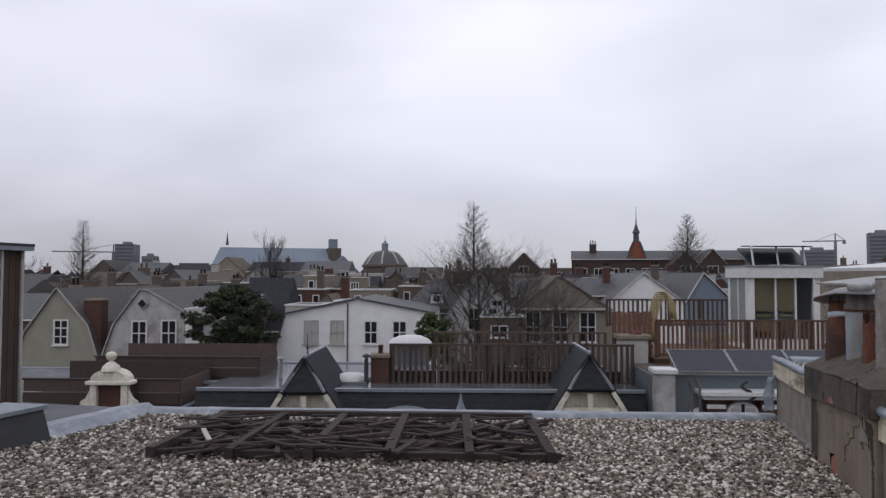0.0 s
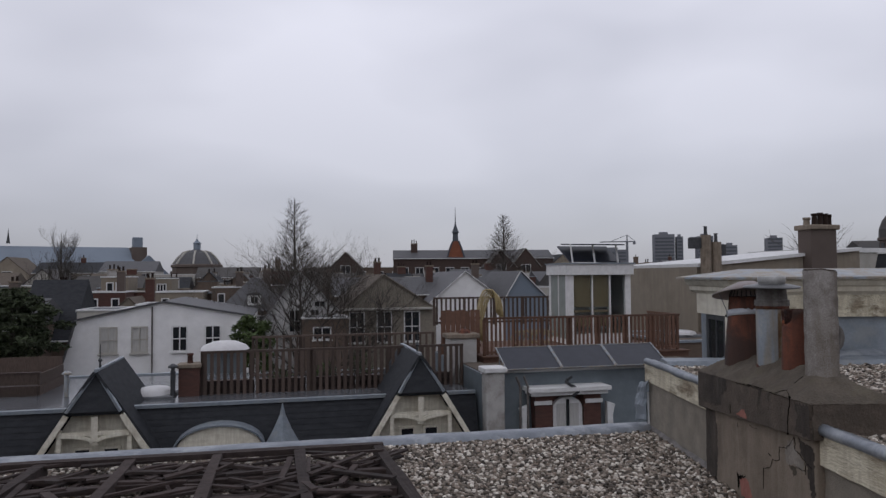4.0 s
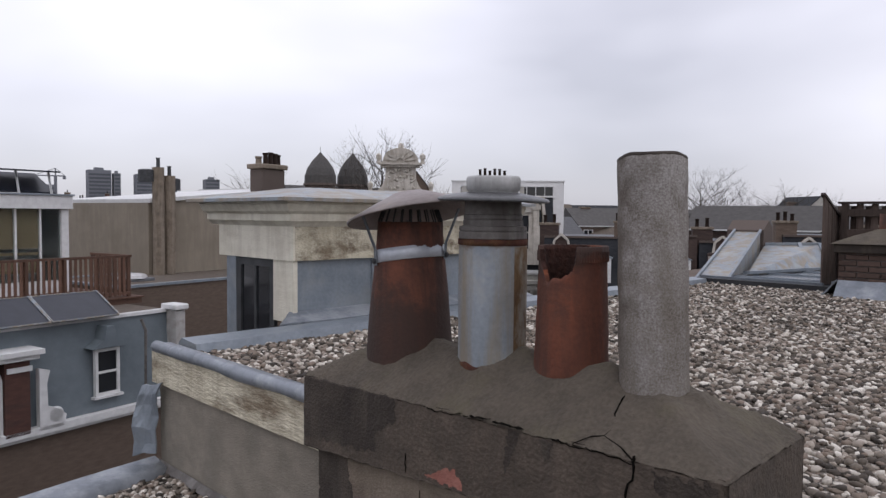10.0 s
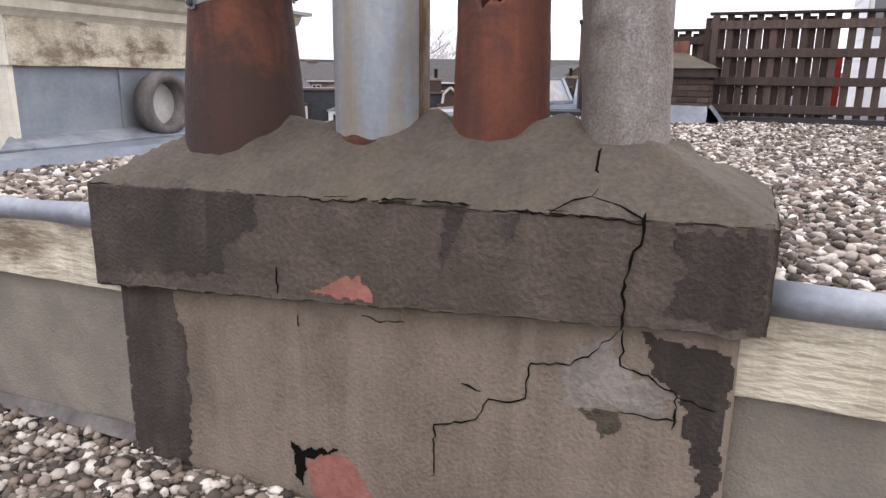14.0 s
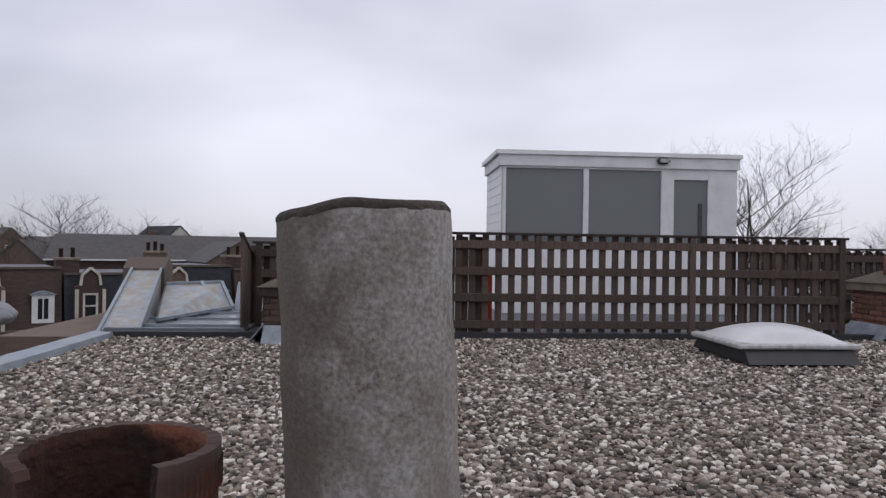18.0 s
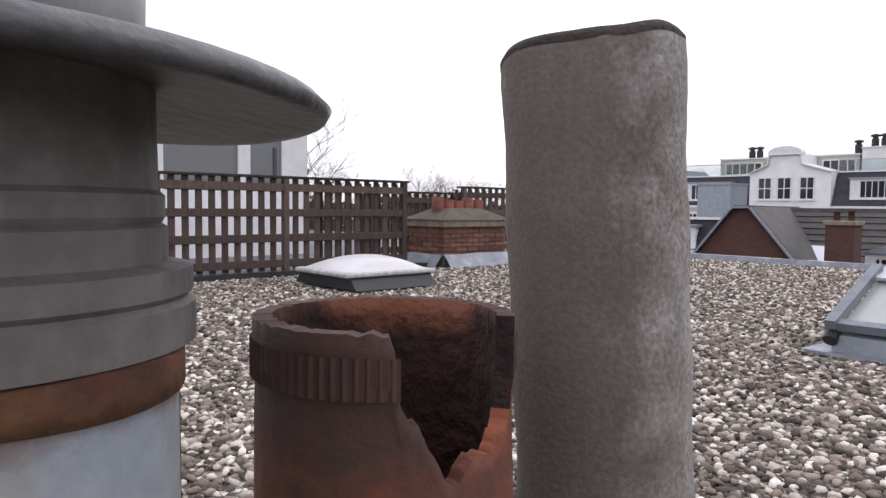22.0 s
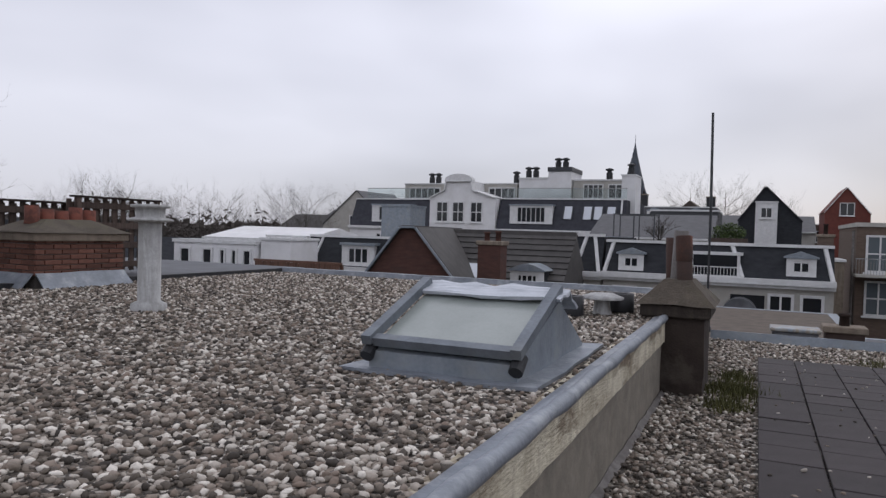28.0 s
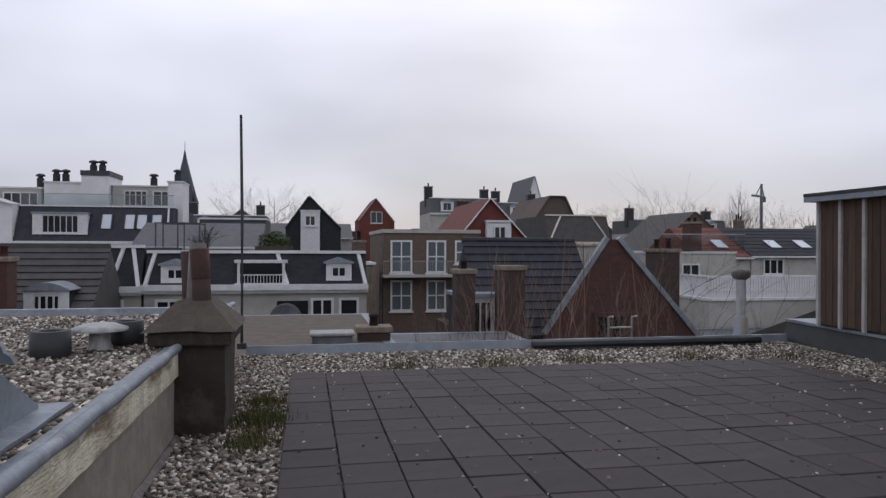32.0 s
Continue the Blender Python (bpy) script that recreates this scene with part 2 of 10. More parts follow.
PALE_LEAD = surface("pale_crumpled_lead", (0.44, 0.47, 0.51), (0.70, 0.73, 0.78), 5, 0.4, 0.25, metal=0.25, fine=30, stain=(0.28, 0.31, 0.35), stain_amount=0.5)
RUST_RUN = surface("rust_run", (0.07, 0.03, 0.014), (0.23, 0.15, 0.075), 22, 0.7, 0.15, stretch=(1, 1, 0.4), stain=(0.26, 0.245, 0.21), stain_amount=0.8, grain=0.9)
DISC = surface("dull_dark_plastic_disc", (0.040, 0.041, 0.043), (0.12, 0.122, 0.125), 6, 0.38, 0.2, stain=(0.13, 0.13, 0.13), stain_amount=0.4, grain=0.8)
TERRA_RAW = surface("raw_terracotta", (0.17, 0.05, 0.022), (0.36, 0.11, 0.05), 14, 0.85, 0.3, stain=(0.05, 0.02, 0.012), stain_amount=0.8)
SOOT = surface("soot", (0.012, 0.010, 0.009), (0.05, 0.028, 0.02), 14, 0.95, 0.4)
# browner towards its +x +y side
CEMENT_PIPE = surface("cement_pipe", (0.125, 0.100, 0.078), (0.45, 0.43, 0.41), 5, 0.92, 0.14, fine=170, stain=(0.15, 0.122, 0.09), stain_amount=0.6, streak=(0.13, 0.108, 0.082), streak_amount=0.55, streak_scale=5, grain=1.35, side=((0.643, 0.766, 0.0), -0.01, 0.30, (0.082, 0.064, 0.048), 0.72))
ZINC = surface("weathered_zinc", (0.20, 0.235, 0.27), (0.36, 0.40, 0.44), 5, 0.5, 0.12, metal=0.35, fine=40, stain=(0.30, 0.31, 0.30), stain_amount=0.5)
GALV = surface("galvanised_sheet", (0.23, 0.265, 0.30), (0.395, 0.435, 0.47), 6, 0.5, 0.1, metal=0.1, fine=60, stain=(0.40, 0.38, 0.33), stain_amount=0.5, streak=(0.26, 0.19, 0.10), streak_amount=0.6, streak_scale=6, grain=0.7)
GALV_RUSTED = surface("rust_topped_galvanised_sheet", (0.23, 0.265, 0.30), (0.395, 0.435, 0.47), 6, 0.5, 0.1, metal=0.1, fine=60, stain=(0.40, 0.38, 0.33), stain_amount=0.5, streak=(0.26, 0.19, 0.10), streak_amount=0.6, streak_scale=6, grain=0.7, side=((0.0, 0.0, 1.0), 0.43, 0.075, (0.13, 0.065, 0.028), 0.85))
ZINC_WET = surface("wet_zinc_flat", (0.16, 0.18, 0.20), (0.33, 0.36, 0.39), 2.0, 0.22, 0.06, metal=0.45, fine=20, stain=(0.11, 0.125, 0.14), stain_amount=0.6)
LEAD = surface("lead_flashing", (0.17, 0.19, 0.215), (0.34, 0.37, 0.41), 6, 0.5, 0.3, metal=0.3, fine=35, stain=(0.45, 0.47, 0.49), stain_amount=0.5)
RUST = surface("rust", (0.022, 0.010, 0.008), (0.12, 0.036, 0.018), 11, 0.9, 0.3, stain=(0.13, 0.07, 0.028), stain_amount=0.6, grain=0.9)
STEEL_DARK = surface("dull_dark_steel", (0.045, 0.047, 0.05), (0.11, 0.115, 0.12), 10, 0.55, 0.1, metal=0.5)
GREY_PLASTIC = surface("grey_plastic", (0.105, 0.094, 0.085), (0.225, 0.21, 0.196), 8, 0.6, 0.15, fine=50, stain=(0.066, 0.056, 0.048), stain_amount=0.6, streak=(0.058, 0.048, 0.042), streak_amount=0.6, grain=0.8)
WHITE_PLASTIC = surface("dirty_white_plastic", (0.40, 0.40, 0.39), (0.60, 0.60, 0.59), 10, 0.6, 0.05, stain=(0.30, 0.30, 0.29), stain_amount=0.7, streak=(0.22, 0.215, 0.20), streak_amount=0.5, streak_scale=14, grain=0.8)
PEELING = surface("peeling_cream_paint", (0.58, 0.51, 0.36), (0.90, 0.85, 0.68), 6, 0.8, 0.7, fine=45, stretch=(1, 0.5, 1.8), stain=(0.15, 0.108, 0.07), stain_amount=0.95, streak=(0.30, 0.25, 0.17), streak_amount=0.4, grain=0.8)
CREAM = surface("aged_cream_paint", (0.76, 0.71, 0.57), (0.94, 0.90, 0.77), 5, 0.75, 0.35, stretch=(0.5, 0.5, 1.5), stain=(0.40, 0.34, 0.25), stain_amount=0.4, streak=(0.36, 0.31, 0.235), streak_amount=0.28)
PLASTER = surface("rough_tan_plaster", (0.205, 0.18, 0.145), (0.34, 0.305, 0.25), 6, 0.95, 0.55, fine=120, stain=(0.16, 0.145, 0.12), stain_amount=0.5)
WHITE_TRIM = surface("white_painted_trim", (0.68, 0.68, 0.67), (0.86, 0.86, 0.85), 4, 0.6, 0.05)
WHITE_WALL = surface("white_painted_wall", (0.84, 0.835, 0.83), (0.93, 0.925, 0.92), 1.2, 0.85, 0.1, stain=(0.62, 0.61, 0.59), stain_amount=0.5)
OFFWHITE = surface("offwhite_stucco", (0.42, 0.40, 0.36), (0.57, 0.55, 0.50), 1.4, 0.85, 0.15, stain=(0.33, 0.31, 0.27), stain_amount=0.6)
STONE_CREAM = surface("weathered_cream_stone", (0.52, 0.475, 0.41), (0.76, 0.72, 0.65), 2.2, 0.85, 0.3, stain=(0.30, 0.265, 0.215), stain_amount=0.55, streak=(0.25, 0.22, 0.18), streak_amount=0.4, streak_scale=5)
DIRTY_WHITE = surface("stained_white_stucco", (0.36, 0.345, 0.325), (0.60, 0.585, 0.56), 1.6, 0.9, 0.2, stain=(0.23, 0.21, 0.185), stain_amount=0.85)
BEIGE = surface("beige_render", (0.25, 0.212, 0.165), (0.345, 0.30, 0.235), 0.5, 0.9, 0.1, stain=(0.20, 0.166, 0.125), stain_amount=0.8, streak=(0.19, 0.16, 0.125), streak_amount=0.4, streak_scale=3)
SAND_WALL = surface("olive_sand_render", (0.29, 0.275, 0.22), (0.38, 0.36, 0.29), 1.0, 0.9, 0.1, stain=(0.25, 0.235, 0.19), stain_amount=0.4)
TAN_BRICK = surface("brown_brick_wall", (0.112, 0.080, 0.062), (0.185, 0.138, 0.106), 3.0, 0.9, 0.2, fine=30, stretch=(1, 1, 3))
DARK_BRICK = surface("dark_brown_brick_wall", (0.050, 0.033, 0.028), (0.098, 0.066, 0.055), 3.0, 0.9, 0.2, fine=30, stretch=(1, 1, 3.5), stain=(0.042, 0.03, 0.026), stain_amount=0.5)
RED_BRICK = surface("red_brick_wall", (0.07, 0.036, 0.030), (0.135, 0.064, 0.049), 3.0, 0.9, 0.2, fine=30, stretch=(1, 1, 3.5), stain=(0.055, 0.036, 0.031), stain_amount=0.5)
BRICK_PIECE = surface("brick_piece", (0.13, 0.055, 0.04), (0.22, 0.10, 0.07), 9, 0.9, 0.3, vary=0.35)
BRICK_PIECE_DARK = surface("sooty_brick_piece", (0.055, 0.038, 0.032), (0.125, 0.078, 0.06), 9, 0.9, 0.3, vary=0.35)
JOINT = surface("brick_joint", (0.11, 0.10, 0.09), (0.18, 0.165, 0.15), 20, 0.95, 0.3)
SLATE = surface("dark_slate", (0.022, 0.024, 0.028), (0.052, 0.055, 0.061), 2.5, 0.8, 0.15, fine=18, stretch=(1, 1, 2.5), spec=0.2)
SLATE_GREY = surface("grey_slate", (0.060, 0.060, 0.064), (0.115, 0.114, 0.120), 2.0, 0.6, 0.15, fine=16, stretch=(1, 1, 2.5))
TILE_DARK = surface("dark_roof_tile", (0.05, 0.046, 0.044), (0.10, 0.094, 0.088), 2.5, 0.75, 0.2, fine=14, vary=0.2)
TILE_BLUE = surface("glazed_dark_roof_tile", (0.026, 0.027, 0.034), (0.062, 0.064, 0.076), 2.5, 0.75, 0.2, fine=14, vary=0.2, spec=0.25)
TILE_RED = surface("red_roof_tile", (0.13, 0.036, 0.028), (0.20, 0.058, 0.042), 2.5, 0.8, 0.2, fine=14)
ROOF_FELT = surface("grey_roof_felt", (0.075, 0.078, 0.084), (0.15, 0.155, 0.165), 1.4, 0.7, 0.1, stain=(0.19, 0.195, 0.205), stain_amount=0.5)
ROOF_BROWN = surface("brown_gravel_roof", (0.088, 0.070, 0.056), (0.185, 0.152, 0.122), 3, 0.95, 0.4, fine=30)
FELT_WET = surface("wet_grey_roof_felt", (0.085, 0.09, 0.098), (0.19, 0.20, 0.215), 0.7, 0.16, 0.04, stain=(0.07, 0.074, 0.082), stain_amount=0.7, spec=0.6)
BITUMEN = surface("black_bitumen", (0.015, 0.016, 0.018), (0.04, 0.041, 0.044), 4, 0.55, 0.2)
WOOD_OLD = surface("weathered_brown_timber", (0.055, 0.038, 0.031), (0.128, 0.094, 0.077), 10, 0.9, 0.35, fine=80, stretch=(2.5, 2.5, 0.5), vary=0.3)
WOOD_ROT = surface("rotten_dark_timber", (0.021, 0.014, 0.0125), (0.072, 0.052, 0.046), 9, 0.9, 0.4, fine=70, vary=0.4)
WOOD_RED = surface("red_brown_decking_timber", (0.10, 0.052, 0.034), (0.185, 0.10, 0.068), 8, 0.8, 0.2, fine=40, vary=0.25)
WOOD_CLAD = surface("brown_cladding_timber", (0.060, 0.038, 0.027), (0.125, 0.082, 0.058), 7, 0.85, 0.3, fine=60, stretch=(2, 2, 0.4), vary=0.25)
BAMBOO = surface("yellow_bamboo", (0.34, 0.26, 0.12), (0.48, 0.39, 0.20), 8, 0.6, 0.1)
GLASS = glass_dark("window_glass")
GLASS_BLUE = glass_dark("skylight_glass", (0.12, 0.14, 0.15), 0.05)
GLASS_MILK = surface("frosted_wired_glass", (0.30, 0.335, 0.31), (0.38, 0.415, 0.39), 2, 0.22, 0.02, spec=0.6)
GLASS_BRIGHT = glass_dark("sky_facing_glass", (0.55, 0.58, 0.62), 0.1)
GLASS_CLEAR = glass_clear("clear_glass")
BLIND = surface("tan_blind", (0.50, 0.36, 0.22), (0.62, 0.47, 0.31), 3, 0.8, 0.05)
CURTAIN = surface("pale_curtain", (0.45, 0.44, 0.42), (0.60, 0.59, 0.56), 4, 0.9, 0.1, stretch=(4, 4, 0.4))
PANEL = surface("solar_panel_cells", (0.020, 0.023, 0.034), (0.036, 0.04, 0.054), 3, 0.35, 0.02, spec=0.3)
DOME_ACRYL = surface("opal_acrylic", (0.58, 0.57, 0.57), (0.70, 0.69, 0.69), 3, 0.3, 0.02, spec=0.5)
BARK = surface("tree_bark", (0.05, 0.042, 0.036), (0.10, 0.088, 0.076), 10, 0.95, 0.3)
BARK_PALE = surface("pale_twig_bark", (0.16, 0.10, 0.07), (0.30, 0.20, 0.15), 10, 0.95, 0.3)
NEEDLE = surface("pine_needles", (0.022, 0.032, 0.015), (0.066, 0.082, 0.038), 8, 0.8, 0.1, vary=0.5, island=True)
IVY = surface("evergreen_leaves", (0.03, 0.055, 0.014), (0.10, 0.14, 0.04), 8, 0.7, 0.1, vary=0.5, island=True)
MOSS = surface("moss_and_grass", (0.05, 0.055, 0.018), (0.13, 0.125, 0.045), 10, 0.95, 0.3, vary=0.4, island=True)
FAR_WOOD = surface("distant_bare_wood", (0.075, 0.062, 0.056), (0.13, 0.112, 0.10), 0.4, 0.95, 0.0)
FAR_GREY = surface("distant_concrete", (0.17, 0.18, 0.20), (0.24, 0.25, 0.275), 0.05, 0.85, 0.0)
FAR_GLASS = surface("distant_window_bands", (0.07, 0.08, 0.095), (0.12, 0.13, 0.15), 0.1, 0.4, 0.0)
CHURCH_BLUE = surface("blue_grey_church_roof", (0.175, 0.215, 0.265), (0.245, 0.29, 0.345), 0.1, 0.6, 0.05)
STONE_FAR = surface("brown_grey_stone", (0.105, 0.080, 0.069), (0.16, 0.127, 0.108), 0.3, 0.9, 0.1)
SPIRE_SLATE = surface("spire_slate", (0.055, 0.065, 0.08), (0.10, 0.112, 0.13), 0.4, 0.7, 0.1)
RED_GABLE = surface("orange_brick_gable", (0.20, 0.065, 0.035), (0.30, 0.11, 0.06), 0.8, 0.85, 0.1)
STREET = surface("street_asphalt", (0.04, 0.04, 0.042), (0.065, 0.065, 0.066), 0.6, 0.9, 0.1)
GROUND = surface("hazy_city_ground", (0.07, 0.068, 0.065), (0.12, 0.115, 0.11), 0.02, 0.95, 0.0)
TILE_PAVE = surface("dark_terrace_tile", (0.030, 0.024, 0.0245), (0.056, 0.045, 0.0455), 5, 0.75, 0.25, fine=150, vary=0.2, stain=(0.028, 0.022, 0.022), stain_amount=0.5)


def gravel_material():
    """Loose roof gravel between the modelled stones: cells of many stone colours with dark gaps."""
    m = bpy.data.materials.new("roof_gravel_bed")
    m.use_nodes = True
    n, l = m.node_tree.nodes, m.node_tree.links
    b = n["Principled BSDF"]
    b.inputs["Roughness"].default_value = 0.9
    tc = n.new("ShaderNodeTexCoord")
    v = n.new("ShaderNodeTexVoronoi")
    v.inputs["Scale"].default_value = 38
    v2 = n.new("ShaderNodeTexVoronoi")
    v2.inputs["Scale"].default_value = 38
    v2.feature = "DISTANCE_TO_EDGE"
    l.new(tc.outputs["Object"], v.inputs["Vector"])
    l.new(tc.outputs["Object"], v2.inputs["Vector"])
    sep = n.new("ShaderNodeSeparateColor")
    l.new(v.outputs["Color"], sep.inputs["Color"])
    r = n.new("ShaderNodeValToRGB")
    stone_ramp(r)
    l.new(sep.outputs["Red"], r.inputs["Fac"])
    gap = n.new("ShaderNodeMapRange")
    gap.inputs["From Max"].default_value = 0.12
    gap.inputs["To Min"].default_value = 0.12
    l.new(v2.outputs["Distance"], gap.inputs["Value"])
    mul = n.new("ShaderNodeMix")
    mul.data_type = "RGBA"
    mul.inputs[6].default_value = (0.03, 0.028, 0.025, 1)
    l.new(gap.outputs["Result"], mul.inputs[0])
    l.new(r.outputs["Color"], mul.inputs[7])
    l.new(mul.outputs[2], b.inputs["Base Color"])
    bp = n.new("ShaderNodeBump")
    bp.inputs["Strength"].default_value = 1.0
    bp.inputs["Distance"].default_value = 0.02
    l.new(v2.outputs["Distance"], bp.inputs["Height"])
    l.new(bp.outputs["Normal"], b.inputs["Normal"])
    return m


def stone_ramp(r):
    e = r.color_ramp.elements
    e[0].position, e[0].color = 0.0, (0.036, 0.030, 0.024, 1)
    e[1].position, e[1].color = 1.0, (0.72, 0.675, 0.60, 1)
    for p, c in ((0.25, (0.085, 0.069, 0.054, 1)), (0.45, (0.185, 0.156, 0.124, 1)), (0.6, (0.205, 0.157, 0.122, 1)), (0.76, (0.355, 0.310, 0.260, 1))):
        k = e.new(p)
        k.color = c


def pebble_material():
    m = bpy.data.materials.new("roof_pebbles")
    m.use_nodes = True
    n, l = m.node_tree.nodes, m.node_tree.links
    b = n["Principled BSDF"]
    b.inputs["Roughness"].default_value = 0.85
    g = n.new("ShaderNodeNewGeometry")
    r = n.new("ShaderNodeValToRGB")
    stone_ramp(r)
    l.new(g.outputs["Random Per Island"], r.inputs["Fac"])
    t = n.new("ShaderNodeTexNoise")
    t.inputs["Scale"].default_value = 90
    tc = n.new("ShaderNodeTexCoord")
    l.new(tc.outputs["Object"], t.inputs["Vector"])
    hv = n.new("ShaderNodeHueSaturation")
    mr = n.new("ShaderNodeMapRange")
    mr.inputs["To Min"].default_value = 0.7
    mr.inputs["To Max"].default_value = 1.3
    l.new(t.outputs["Fac"], mr.inputs["Value"])
    l.new(mr.outputs["Result"], hv.inputs["Value"])
    l.new(r.outputs["Color"], hv.inputs["Color"])
    l.new(hv.outputs["Color"], b.inputs["Base Color"])
    return m


GRAVEL = gravel_material()
PEBBLE = pebble_material()


# ---- building tools ----
def link_mesh(name, bm, material, smooth=False):
    me = bpy.data.meshes.new(name)
    bm.to_mesh(me)
    bm.free()
    me.materials.append(material)
    if smooth:
        me.polygons.foreach_set("use_smooth", [True] * len(me.polygons))
    return new(name, me)


def thing(name, label, category, at=(0, 0, 0), turn=0.0, group="", kind=""):
    ob = new(name)
    ob.empty_display_size = 0.2
    ob.matrix_world = pose(*at, 0, 0, turn)
    return tagged(ob, label, category, group, kind)


def part(name, bm, material, parent, label="", smooth=False):
    ob = link_mesh(name, bm, material, smooth)
    ob.parent = parent
    if label:
        ob["label"] = label
    return ob


def solid(name, bm, material, label, category="", kind="", smooth=False, group=""):
    return tagged(link_mesh(name, bm, material, smooth), label, category, group, kind)


def box(bm, x0, y0, z0, x1, y1, z1):
    r = bmesh.ops.create_cube(bm, size=1)
    bmesh.ops.transform(bm, matrix=Matrix.Translation(((x0 + x1) / 2, (y0 + y1) / 2, (z0 + z1) / 2)) @ Matrix.Diagonal((abs(x1 - x0), abs(y1 - y0), abs(z1 - z0), 1)), verts=r["verts"])
    return r["verts"]


def boxes(*specs):
    bm = bmesh.new()
    for s in specs:
        box(bm, *s)
    return bm


def soft_box(x0, y0, z0, x1, y1, z1, edge=0.01, seg=2):
    bm = boxes((x0, y0, z0, x1, y1, z1))
    bmesh.ops.bevel(bm, geom=bm.edges[:], offset=edge, segments=seg, affect="EDGES")
    return bm


def prism(bm, poly, y0, y1, flip=False):
    """Extrudes an outline in x, z from y0 to y1 (flip: an outline in y, z along x)."""
    def at(p, d):
        return (d, p[0], p[1]) if flip else (p[0], d, p[1])
    a = [bm.verts.new(at(p, y0)) for p in poly]
    b = [bm.verts.new(at(p, y1)) for p in poly]
    k = len(poly)
    bm.faces.new(a)
    bm.faces.new(b[::-1])
    for i in range(k):
        bm.faces.new((a[i], b[i], b[(i + 1) % k], a[(i + 1) % k]))
    bmesh.ops.recalc_face_normals(bm, faces=bm.faces[:])


def sheet(bm, corners, thick):
    """A slab with four or more corners, thick downwards along its normal."""
    c = [Vector(p) for p in corners]
    nrm = (c[1] - c[0]).cross(c[2] - c[0]).normalized() * thick
    a = [bm.verts.new(p) for p in c]
    b = [bm.verts.new(p - nrm) for p in c]
    k = len(c)
    bm.faces.new(a)
    bm.faces.new(b[::-1])
    for i in range(k):
        bm.faces.new((a[i], b[i], b[(i + 1) % k], a[(i + 1) % k]))
    bmesh.ops.recalc_face_normals(bm, faces=bm.faces[:])


def beam(bm, p, q, w, h=None):
    """A bar of section w x h between two points."""
    p, q = Vector(p), Vector(q)
    d = q - p
    m = Matrix.Translation((p + q) / 2) @ d.to_track_quat("Z", "Y").to_matrix().to_4x4() @ Matrix.Diagonal((w, h or w, d.length, 1))
    r = bmesh.ops.create_cube(bm, size=1)
    bmesh.ops.transform(bm, matrix=m, verts=r["verts"])


def lathe(bm, profile, seg=32, cx=0.0, cy=0.0, wobble=0.0, seed=0, keep=None):
    """Turns (radius, z) rows round an upright axis; keep(angle, row) leaves out faces where it is false."""
    rnd = random.Random(seed)
    rings = []
    for r, z in profile:
        off = [(1 + wobble * (rnd.random() - 0.5)) for _ in range(seg)]
        rings.append([bm.verts.new((cx + r * o * math.cos(2 * math.pi * i / seg), cy + r * o * math.sin(2 * math.pi * i / seg), z)) for i, o in enumerate(off)])
    for k in range(len(rings) - 1):
        for i in range(seg):
            if keep and not keep(360 * (i + 0.5) / seg, k):
                continue
            j = (i + 1) % seg
            bm.faces.new((rings[k][i], rings[k][j], rings[k + 1][j], rings[k + 1][i]))
    return rings


def tube(bm, pts, radii, sides=5):
    """A tapered tube through points."""
    rings = []
    for i, p in enumerate(pts):
        p = Vector(p)
        d = Vector(pts[min(i + 1, len(pts) - 1)]) - Vector(pts[max(i - 1, 0)])
        q = d.to_track_quat("Z", "Y")
        rings.append([bm.verts.new(p + q @ Vector((radii[i] * math.cos(2 * math.pi * k / sides), radii[i] * math.sin(2 * math.pi * k / sides), 0))) for k in range(sides)])
    for a, b in zip(rings, rings[1:]):
        for k in range(sides):
            bm.faces.new((a[k], a[(k + 1) % sides], b[(k + 1) % sides], b[k]))
    if sides > 3:
        bm.faces.new(rings[0][::-1])
        bm.faces.new(rings[-1])


def roughen(bm, amount, scale=8.0, cuts=0):
    if cuts:
        bmesh.ops.subdivide_edges(bm, edges=bm.edges[:], cuts=cuts, use_grid_fill=True)
    for v in bm.verts:
        v.co += amount * (noise.noise_vector(v.co * scale) + 0.5 * noise.noise_vector(v.co * scale * 3.1))


def lattice(bm, xs, zs, full, y0, y1):
    """One connected slab over a grid in x, z, with openings where full(i, k) is false."""
    seen = {}

    def v(i, k, y):
        if (i, k, y) not in seen:
            seen[(i, k, y)] = bm.verts.new((xs[i], y, zs[k]))
        return seen[(i, k, y)]
    nx, nz = len(xs) - 1, len(zs) - 1
    ok = lambda i, k: 0 <= i < nx and 0 <= k < nz and full(i, k)
    for i in range(nx):
        for k in range(nz):
            if not full(i, k):
                continue
            bm.faces.new((v(i, k, y0), v(i + 1, k, y0), v(i + 1, k + 1, y0), v(i, k + 1, y0)))
            bm.faces.new((v(i, k + 1, y1), v(i + 1, k + 1, y1), v(i + 1, k, y1), v(i, k, y1)))
            for di, dk, p, q in ((-1, 0, (0, 1), (0, 0)), (1, 0, (1, 0), (1, 1)), (0, -1, (0, 0), (1, 0)), (0, 1, (1, 1), (0, 1))):
                if not ok(i + di, k + dk):
                    a, b = (i + p[0], k + p[1]), (i + q[0], k + q[1])
                    bm.faces.new((v(*b, y0), v(*a, y0), v(*a, y1), v(*b, y1)))


